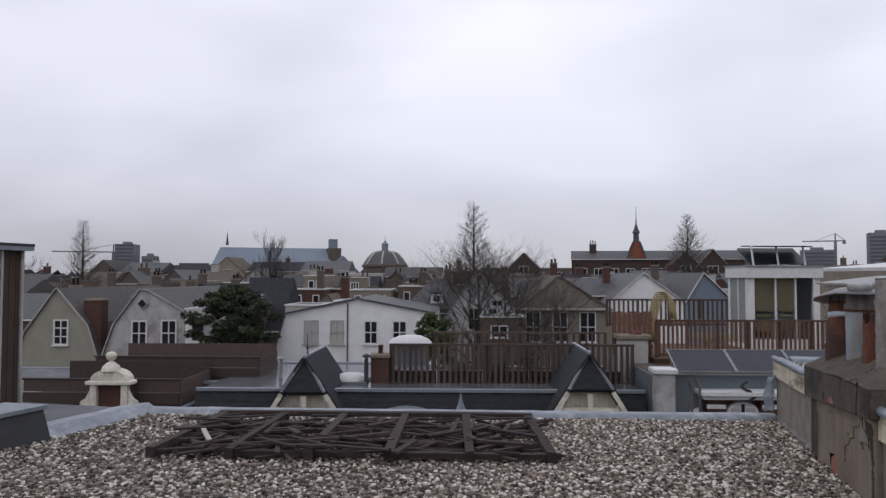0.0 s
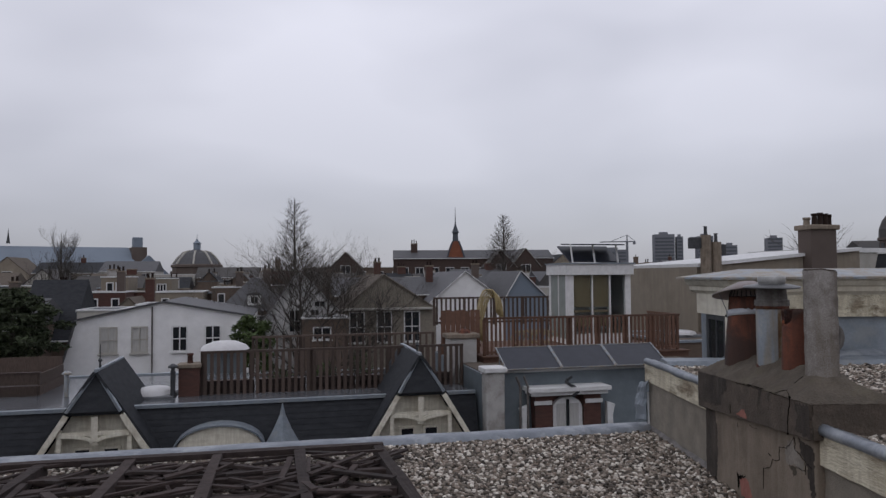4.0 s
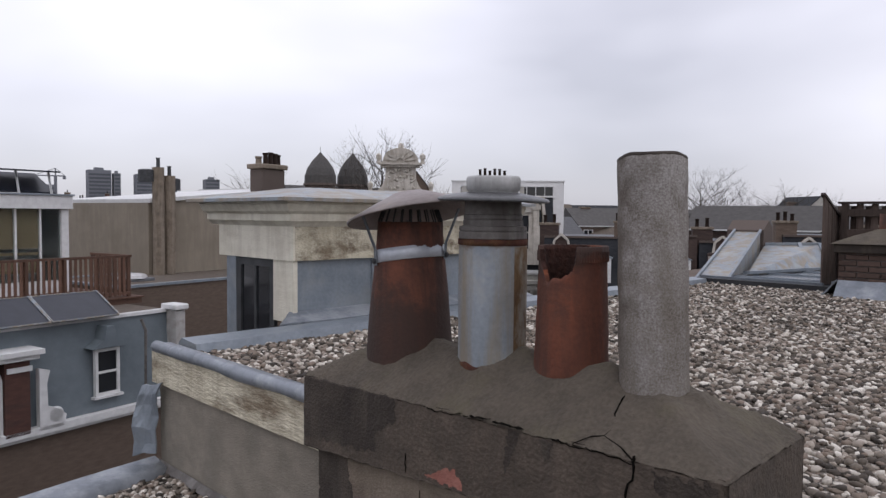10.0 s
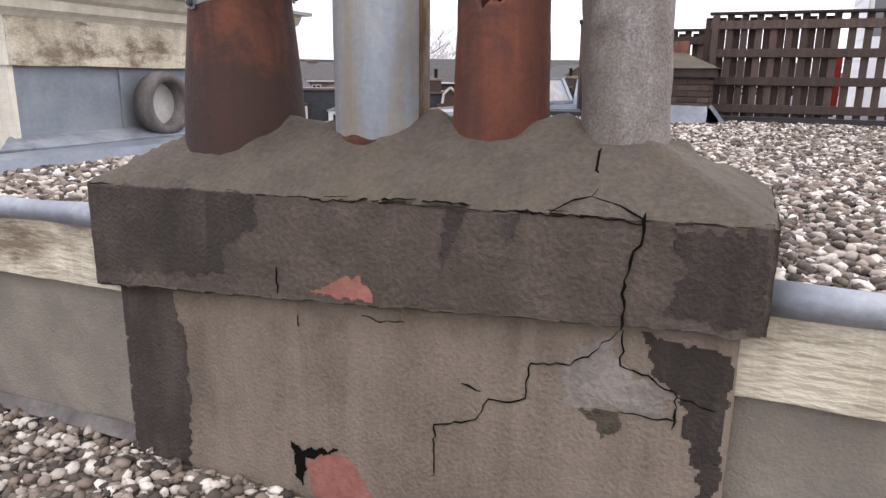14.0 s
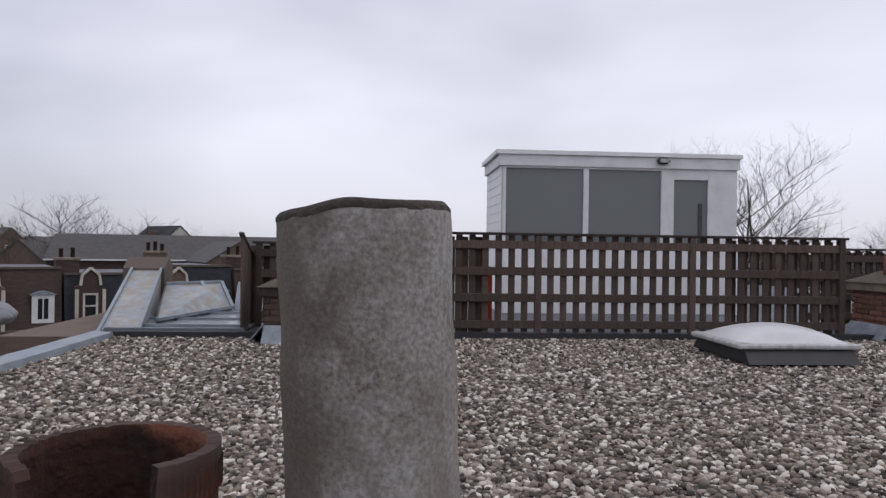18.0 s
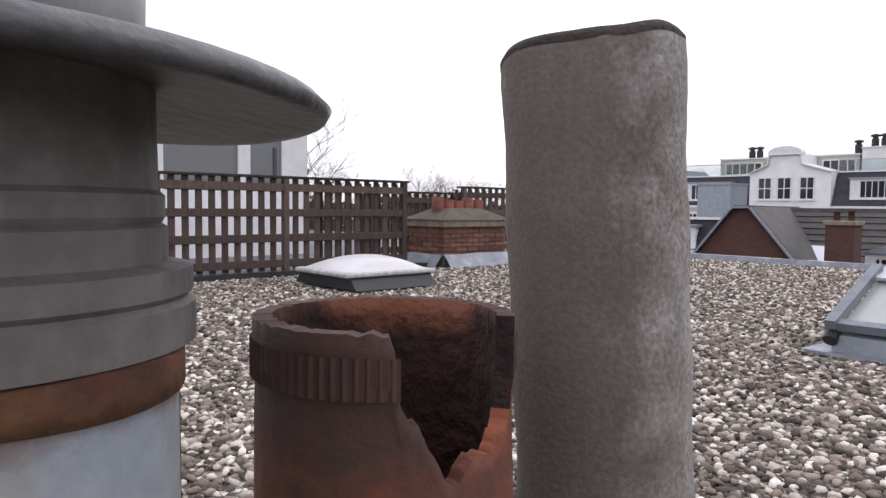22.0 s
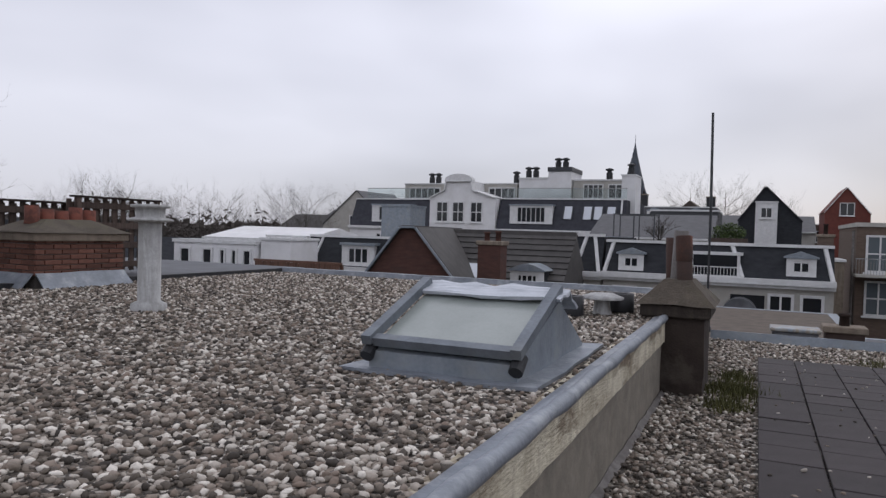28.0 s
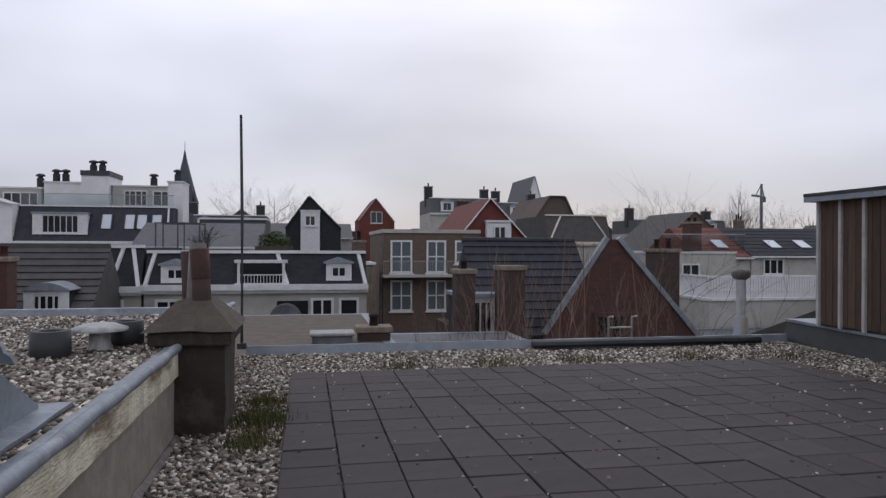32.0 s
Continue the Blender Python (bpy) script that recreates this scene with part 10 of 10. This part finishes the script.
side_house(back(-80.0), -4, 6, 2.5, 4.2, 8, OFFWHITE, SLATE_GREY, "pale house with a grey roof and chimneys")
gable_house(back(-110.0), [(9.0, 5.6), (11.6, 9.0), (14.5, 5.4)], 9, TILE_RED, TILE_RED, "small red gable among far roofs", [(10.8, 5.2, 12.6, 7.0, 2, 1)], trim=WHITE_TRIM)
gable_house(back(-130.0), [(41.0, 9.0), (42.4, 9.6), (44.0, 15.2), (45.6, 9.6), (47.0, 9.0)], 14, WHITE_WALL, SLATE_GREY, "tall white gable with a slate roof", [(43.2, 8.0, 44.8, 10.2, 2, 1)], trim=WHITE_TRIM)
for s0, s1, z in ((17.5, 27, 8.2), (27.3, 34, 7.7), (-14, -4, 5.5), (48, 62, 5.6)):
    mansard_house(back(-95.0), s0, s1, z - 2.0, z, 0.8, 9, OFFWHITE, SLATE_GREY, "pale house with grey mansard roof and dormers", [(s0 + 1.5, z - 1.8, s0 + 3.2, z - 0.5), (s1 - 3.4, z - 1.8, s1 - 1.7, z - 0.5)])
    stack(back(-95.0), s0 + 0.4, 4, z - 1, z + 1.9, 1.1, 0.9, BITUMEN, 1, "dark chimney on a grey mansard", 0.4)
    stack(back(-95.0), s1 - 1.0, 4, z - 1, z + 1.6, 1.1, 0.9, BITUMEN, 1, "dark chimney on a grey mansard", 0.4)

# brick gable with slate roof, nearest at the back
tiled = back(-24.0)
tg = thing("house", "dark brick house with a glazed blue-black tile roof and gable", "house", (-8.85, -24.0, STREET_Z), 180)
part("wall", boxes((-2.6, 0, 0, 1.8, 6.0, 12.6)), DARK_BRICK, tg)
bm = bmesh.new()
prism(bm, [(-0.2, 12.6), (6.2, 12.6), (2.6, 15.75)], -2.2, 2.0, True)
part("roof", bm, TILE_BLUE, tg)
courses("tile_course", TILE_BLUE, tg, -2.3, 2.0, -0.25, 12.62, 2.6, 15.8, 12, 0.05)
bm = bmesh.new()
for i in range(11):
    r = bmesh.ops.create_cone(bm, cap_ends=True, segments=8, radius1=0.12, radius2=0.1, depth=0.4)
    bmesh.ops.transform(bm, matrix=pose(-2.1 + i * 0.39, 2.6, 15.78, 0, 90, 0), verts=r["verts"])
part("ridge_tiles", bm, TILE_BLUE, tg)
bm = bmesh.new()
prism(bm, [(-0.3, 0), (5.0, 0), (5.0, 12.55), (2.15, 15.8), (1.75, 15.8), (-0.3, 12.8)], -0.6, -0.2)
gx = part("gable", bm, RED_BRICK, tg, "dark brick gable wall")
gx.location = (0.1, 0, 0)
bm = bmesh.new()
beam(bm, (1.75, -0.62, 15.85), (-0.4, -0.62, 12.75), 0.16, 0.16)
beam(bm, (2.15, -0.62, 15.85), (5.15, -0.62, 12.45), 0.16, 0.16)
vg = part("verge", bm, ZINC, tg)
vg.location = (0.1, 0, 0)
window(tg, 1.4, 11.9, 2.6, 13.4, -0.68, RED_BRICK, GLASS, 2, 1, 0.1, 0.1, False)
dormer(tg, -2.9, 12.5, -1.7, 13.9, -0.2, 2.0, "flat", WHITE_TRIM, ZINC, nx=4, cheek=SLATE)
stack(tiled, 7.4, -0.6, -4.0, 0.95, 0.8, 0.7, DARK_BRICK, 0, "dark brick chimney before a slate roof", 0.2)
stack(tiled, 5.85, -0.8, -4.0, 0.85, 0.6, 0.6, DARK_BRICK, 1, "slim dark brick chimney before a slate roof", 0.2)
stack(tiled, 14.65, 3.0, -1.5, 1.5, 0.95, 0.9, DARK_BRICK, 2, "dark brick chimney with pots", 0.3)
# pale houses with terraces
flat_house(B40, 20.5, 26.0, 1.2, 8, OFFWHITE, "white rendered house with a roof terrace", [(22.4, -1.5, 23.6, 0.6, 2, 2)], roof=ROOF_FELT)
slat_rail("white_railing", "white slatted terrace railing", back(-30.0), 18.6, 25.0, 0.0, -0.75, 0.3, WHITE_TRIM, 0.13, 0.09, 1.5, "railing", [(18.6, 3.0)])
flat_house(back(-29.8), 18.4, 27.0, -0.8, 6, OFFWHITE, "low white terrace behind the courtyard", roof=ROOF_FELT)
flat_house(back(-25.0), 13.5, 24.0, -2.1, 4.6, TAN_BRICK, "low grey felt roof below a white terrace", coping=ZINC)
x, y = spot(back(-34.0), 20.6, 0)
gl = thing("glass_balustrade", "green glass balustrade of a roof terrace", "balustrade", (x, y, 1.3), 180)
part("pane", boxes((-2.2, -0.02, 0, 2.4, 0.0, 0.9)), GLASS_CLEAR, gl)
part("rail", boxes((-2.2, -0.04, 0.9, 2.4, 0.02, 0.95)), GALV, gl)
side_house(back(-45.0), 27.2, 31.0, 0.9, 3.0, 8, OFFWHITE, TILE_RED, "white house with a red tiled roof", [(28.2, -0.3, 29.6, 0.7, 3, 1)], rows=8)
side_house(back(-45.0), 31.1, 42.0, 1.0, 3.0, 8, OFFWHITE, SLATE, "white house with a dark roof and skylights", [(32, -0.3, 33.6, 0.8, 3, 1)], rows=8)
for fr_, s, yy, z in ((back(-45.0), 29.4, 1.2, 1.7), (back(-45.0), 33.6, 1.2, 1.7), (back(-45.0), 36.0, 1.2, 1.7)):
    x, y = spot(fr_, s, yy)
    sk = thing("skylight", "tilted roof window in a tiled slope", "skylight", (x, y, z), 180, "roof skylights")
    bm = bmesh.new()
    sheet(bm, [(-0.4, -0.5, -0.1), (0.4, -0.5, -0.1), (0.4, 0.5, 0.42), (-0.4, 0.5, 0.42)], 0.06)
    part("pane", bm, GLASS_BRIGHT, sk)
stack(back(-44.0), 26.6, 1, -3, 3.3, 0.9, 0.9, RED_BRICK, 2, "brick chimney beside a red roof", 0.2)
mansard_house(back(-55.0), 20.0, 25.3, 2.0, 4.1, 0.8, 9, OFFWHITE, TILE_DARK, "house with a broad olive mansard and cream verge", [], hips=[(20.1, 1.2), (25.2, -1.2)], flat=ROOF_BROWN, trim=CREAM)
gable_house(back(-62.0), [(20.3, 2.7), (22.6, 6.1), (24.0, 6.1), (25.6, 2.7)], 9, STONE_FAR, STONE_FAR, "house with a brown hipped roof", trim=STONE_FAR)
stack(back(-50.0), 12.2, 2, 1.5, 5.0, 0.9, 0.9, BITUMEN, 0, "tall black chimney between pale roofs")
stack(back(-38.0), 3.9, 3, 0, 1.9, 0.7, 0.6, TAN_BRICK, 1, "small chimney beside balconies")

# low roofs right behind the terrace edge
flat_house(back(-16.2), -3.0, 3.0, -0.75, 9.0, TAN_BRICK, "brown flat roof just behind the terrace", coping=ZINC, roof=ROOF_BROWN, name="flat_roof_house", rim=0.06)
flat_house(back(-17.5), 3.1, 7.0, -1.1, 5.0, TAN_BRICK, "grey flat roof behind the terrace", coping=ZINC, name="flat_roof_house", rim=0.06)
x, y = spot(back(-18.0), 1.6, 0)
hb = thing("roof_hatch", "small grey hatch on a brown roof", "roof light", (x, y, -0.7), 180)
part("kerb", soft_box(-0.45, -0.3, 0, 0.45, 0.3, 0.22, 0.02, 1), ROOF_FELT, hb)
part("lid", soft_box(-0.5, -0.35, 0.222, 0.5, 0.35, 0.3, 0.02, 1), GALV, hb)
stack(back(-18.6), 2.6, 0, -0.75, -0.35, 0.75, 0.5, DARK_BRICK, 1, "low dark brick chimney on a brown roof", 0.2, SOOT)
# bare birches growing out of the yard
for i, (s, yy, h, tw) in enumerate(((4.6, -15.6, 14.3, 0.9), (5.2, -16.6, 13.9, 1.0), (6.0, -15.2, 14.6, 0.9), (6.8, -16.2, 14.4, 0.9), (7.9, -15.6, 14.0, 1.0), (8.8, -16.8, 13.6, 1.0))):
    bare_tree(-s, yy, STREET_Z, h + 2.0, 40 + i, "slender bare birch with pale twigs", columnar=True, bark=BARK_PALE, depth=3, radius=0.075, width=tw)
bare_tree(-10.5, -19.5, STREET_Z, 16.6, 50, "sparse bare tree with arching twigs", bark=BARK, depth=3, radius=0.06, width=0.9)
for i, (x, y, h) in enumerate(((22.0, -12.2, 19.2), (22.9, -13.0, 18.6), (22.4, -12.9, 18.9))):
    bare_tree(x, y, STREET_Z, h, 51 + i, "bare tree with fine twigs behind a roof hut", depth=5, width=0.5, radius=0.2)
for i, (x, y, h) in enumerate(((60, -50, 19.5), (70, -62, 20.5), (80, -72, 19.5), (92, -90, 21), (50, -85, 19), (-62, -95, 21), (-75, -92, 22), (-55, -110, 21), (-88, -86, 20), (10, -140, 22), (16, -150, 23))):
    bare_tree(x, y, STREET_Z, h, 60 + i, "bare winter tree on the skyline", depth=4 if i < 5 else 3, radius=0.17 if i < 5 else None, columnar=(i in (6, 8, 10)))
flat_house(back(-27.0), -25.6, -20.6, 0.62, 2.6, WHITE_WALL, "low white flat-roofed house with tall glazed bays", [(-25.2, -0.8, -24.5, 0.4, 1, 1), (-23.77, -0.8, -23.1, 0.4, 1, 1), (-22.7, -0.8, -22.3, 0.4, 1, 1), (-22.0, -0.8, -21.6, 0.4, 1, 1), (-21.3, -0.8, -20.75, 0.4, 1, 1)], coping=WHITE_TRIM, rim=0.16)
flat_house(back(-27.3), -20.5, -18.8, 0.86, 2.2, WHITE_WALL, "plain white rendered stair house", coping=WHITE_TRIM)
side_house(back(-34.0), -30.0, -22.8, 0.8, 1.5, 7, WHITE_WALL, WHITE_WALL, "house with a broad low white roof")
mansard_house(B30, -22.7, -20.1, -0.35, 0.95, 0.5, 6, OFFWHITE, SLATE, "narrow slate mansard with a round-headed dormer", [(-21.7, -0.3, -20.8, 0.6, "arch")], hips=[(-22.6, 0.3), (-20.2, -0.3)], flat=ZINC)
slat_rail("wooden_fence", "red-brown wooden terrace fence", back(-25.0), -18.9, -14.6, 0.0, -1.4, 0.1, WOOD_RED, 0.13, 0.115, 1.4, "fence", [])
filler_row((34, -20, 120), -30, 30, -4.2, 6, 10)
filler_row((50, -48, 135), -40, 40, -3.6, 7, 12)
# bare wood along the skyline
wood_rnd = random.Random(77)
for i, (x, y, h, up) in enumerate(((-80.7, -120, 27.5, True), (-83.5, -121, 26.0, True), (-65, -120, 24.5, False), (-69, -118, 23.5, False), (-73, -120, 24.5, True), (-58, -118, 22.5, False), (-52, -116, 22.0, False), (-88, -120, 23.0, False), (4, -118, 24.5, False), (9, -118, 24.5, False), (-2, -116, 22.5, False))):
    bare_tree(x, y, STREET_Z, h, 110 + i, "upright bare poplar on the skyline" if up else "bushy bare tree on the skyline", columnar=up, depth=4, radius=0.2)
for i in range(9):
    f = (i + wood_rnd.uniform(0.1, 0.9)) / 9
    bare_tree(78 - 34 * f, -56 - 34 * f, STREET_Z, wood_rnd.uniform(17.6, 20.8), 90 + i, "bare winter tree on the skyline", depth=4, radius=0.16)
wood = thing("distant_wood", "brown-grey bare wood along the skyline", "trees", (0, 0, 0), kind="stuff")
bm = bmesh.new()
for i in range(60):
    f = i / 59
    r = wood_rnd.uniform(2.0, 3.6)
    clumps(bm, (92 - 48 * f, -50 - 52 * f, wood_rnd.uniform(-3, 0.2)), (r, r, r * 1.25), 120, 0.45, wood_rnd)
part("crown", bm, FAR_WOOD, wood)
filler_row(back(-80.0), -60, -36, 2.6, 7, 12)
filler_row(back(-70.0), 36, 90, 1.5, 7, 12)
filler_row(back(-120.0), -80, 100, 3.4, 7, 12)
filler_row((-40, -28, 215), -30, 25, -0.8, 6, 10)


# ---- pieces of the ground: terrace tiles, pebbles, moss ----
terrace = thing("floor_terrace", "dark grey square terrace tiles with scattered pebbles", "tiles", kind="structure")
tile_mesh = []
for k in range(5):
    b = soft_box(-0.1945, -0.1945, 0.012, 0.1945, 0.1945, 0.04, 0.005, 1)
    me = bpy.data.meshes.new("tile")
    b.to_mesh(me)
    b.free()
    me.materials.append(TILE_PAVE)
    tile_mesh.append(me)
rnd = random.Random(12)
for i in range(16):
    for j in range(18):
        o = new("tile", tile_mesh[(i * 3 + j * 7) % 5])
        o.parent = terrace
        o.location = (-1.04 - 0.4 * i, -10.12 + 0.4 * j, rnd.uniform(-0.004, 0.004))
        o.rotation_euler = (rnd.gauss(0, 0.004), rnd.gauss(0, 0.004), rnd.gauss(0, 0.004))


def pebbles(name, label, spots, zfun, size, seed):
    """Loose stones, each a small rounded block, joined into one sheet of stuff."""
    rs = np.random.RandomState(seed)
    ico = bmesh.new()
    bmesh.ops.create_icosphere(ico, subdivisions=1, radius=1)
    base = np.array([v.co[:] for v in ico.verts])
    faces = np.array([[v.index for v in f.verts] for f in ico.faces])
    ico.free()
    n = len(spots)
    sc = size * rs.uniform(0.55, 1.25, (n, 1)) * np.stack([rs.uniform(0.75, 1.3, n), rs.uniform(0.65, 1.0, n), rs.uniform(0.4, 0.72, n)], 1)
    ang = rs.uniform(0, 2 * np.pi, n)
    tilt = rs.normal(0, 0.35, n)
    jit = 1 + rs.uniform(-0.2, 0.2, (n, len(base), 1))
    v = base[None] * jit * sc[:, None]
    ct, st = np.cos(tilt)[:, None], np.sin(tilt)[:, None]
    x, z = v[..., 0] * ct - v[..., 2] * st, v[..., 0] * st + v[..., 2] * ct
    ca, sa = np.cos(ang)[:, None], np.sin(ang)[:, None]
    y = v[..., 1]
    X = x * ca - y * sa + spots[:, :1]
    Y = x * sa + y * ca + spots[:, 1:2]
    Z = z + (zfun(spots) + sc[:, 2] * rs.uniform(0.2, 0.75, n))[:, None]
    verts = np.stack([X, Y, Z], -1).reshape(-1, 3)
    fs = (faces[None] + (np.arange(n) * len(base))[:, None, None]).reshape(-1, 3)
    me = bpy.data.meshes.new(name)
    me.vertices.add(len(verts))
    me.vertices.foreach_set("co", verts.ravel())
    me.loops.add(len(fs) * 3)
    me.loops.foreach_set("vertex_index", fs.ravel().astype(np.int32))
    me.polygons.add(len(fs))
    me.polygons.foreach_set("loop_start", np.arange(0, len(fs) * 3, 3, dtype=np.int32))
    me.polygons.foreach_set("loop_total", np.full(len(fs), 3, dtype=np.int32))
    me.polygons.foreach_set("use_smooth", np.ones(len(fs), dtype=bool))
    me.update(calc_edges=True)
    me.materials.append(PEBBLE)
    tagged(new(name, me), label, "gravel", "", "stuff")


def scatter(seed, density, x0, x1, y0, y1, keep):
    rs = np.random.RandomState(seed)
    n = int(density * (x1 - x0) * (y1 - y0))
    p = np.stack([rs.uniform(x0, x1, n), rs.uniform(y0, y1, n)], 1)
    return p[keep(p[:, 0], p[:, 1])]


def lower_keep(x, y):
    tiles = (x > -7.42) & (x < -0.82) & (y > -10.34) & (y < -2.9)
    shaft = (x > -0.07) & (y > -0.96) & (y < 0.68)
    return ~tiles & ~shaft & (y < YF - 0.13 + SLANT * x) & (x > -7.6 + 0.1 * y)


def upper_keep(x, y):
    light = (x > 0.12) & (x < 1.39) & (y > -5.9) & (y < -4.33)
    dome = (abs(x - 5.68) < 0.56) & (abs(y + 4.22) < 0.52)
    c1 = (abs(x - 7.15) < 0.5) & (abs(y + 6.9) < 0.75)
    c2 = (abs(x - 6.95) < 0.5) & (abs(y - 0.04) < 0.7)
    top = (x < 0.46) & (y > -1.0) & (y < 0.72)
    return ~light & ~dome & ~c1 & ~c2 & ~top


def low_level(p):
    return 0.0 * p[:, 0] - 0.008


def high_level(p):
    return np.where(p[:, 0] < 0.14, BZ + 0.008, BZ - 0.012)


pebbles("roof_gravel", "loose grey and white roof gravel on the lower roof", np.concatenate([
    scatter(1, 620, -8.6, -0.03, -4.4, YF - 0.12, lower_keep),
    scatter(2, 900, -3.6, -0.03, -1.6, YF - 0.12, lower_keep),
    scatter(3, 620, -8.6, -0.03, YB + 0.1, -4.4, lower_keep)]), low_level, 0.022, 1)
pebbles("roof_gravel", "loose pale roof gravel on the higher roof", np.concatenate([
    scatter(4, 640, 0.075, BX - 0.02, -10.9, BF - 0.22, upper_keep),
    scatter(5, 700, 0.075, 3.6, -3.6, BF - 0.22, upper_keep)]), high_level, 0.020, 2)
pebbles("stray_pebbles", "few stray pebbles lying on the terrace tiles", scatter(6, 11, -7.2, -0.9, -10.2, -3.2, lambda x, y: (x - y) % 1.0 < 0.9), lambda p: 0.0 * p[:, 0] + 0.04, 0.015, 3)

# moss and weeds along the terrace
bm = bmesh.new()
rnd = random.Random(3)
for x, y, r, k in ((-0.62, -8.2, 0.26, 900), (-0.6, -7.5, 0.2, 380), (-0.62, -8.9, 0.2, 360), (-2.2, -10.7, 0.3, 160), (-3.4, -10.7, 0.35, 200), (-4.6, -10.75, 0.3, 160), (-6.2, -10.7, 0.35, 160), (-7.6, -10.5, 0.4, 170)):
    for _ in range(k):
        px, py = rnd.gauss(x, r * 0.5), rnd.gauss(y, r * 0.6)
        h = rnd.uniform(0.03, 0.12)
        a = rnd.uniform(0, 6.28)
        w = 0.006
        lean = Vector((math.cos(a), math.sin(a), 0)) * h * 0.5
        p = Vector((px, py, 0.0))
        s = Vector((-math.sin(a), math.cos(a), 0)) * w
        bm.faces.new([bm.verts.new(q) for q in (p - s, p + s, p + lean + Vector((0, 0, h)))])
solid("weeds", bm, MOSS, "low olive moss and dry weeds between gravel and tiles", "weeds", "stuff")
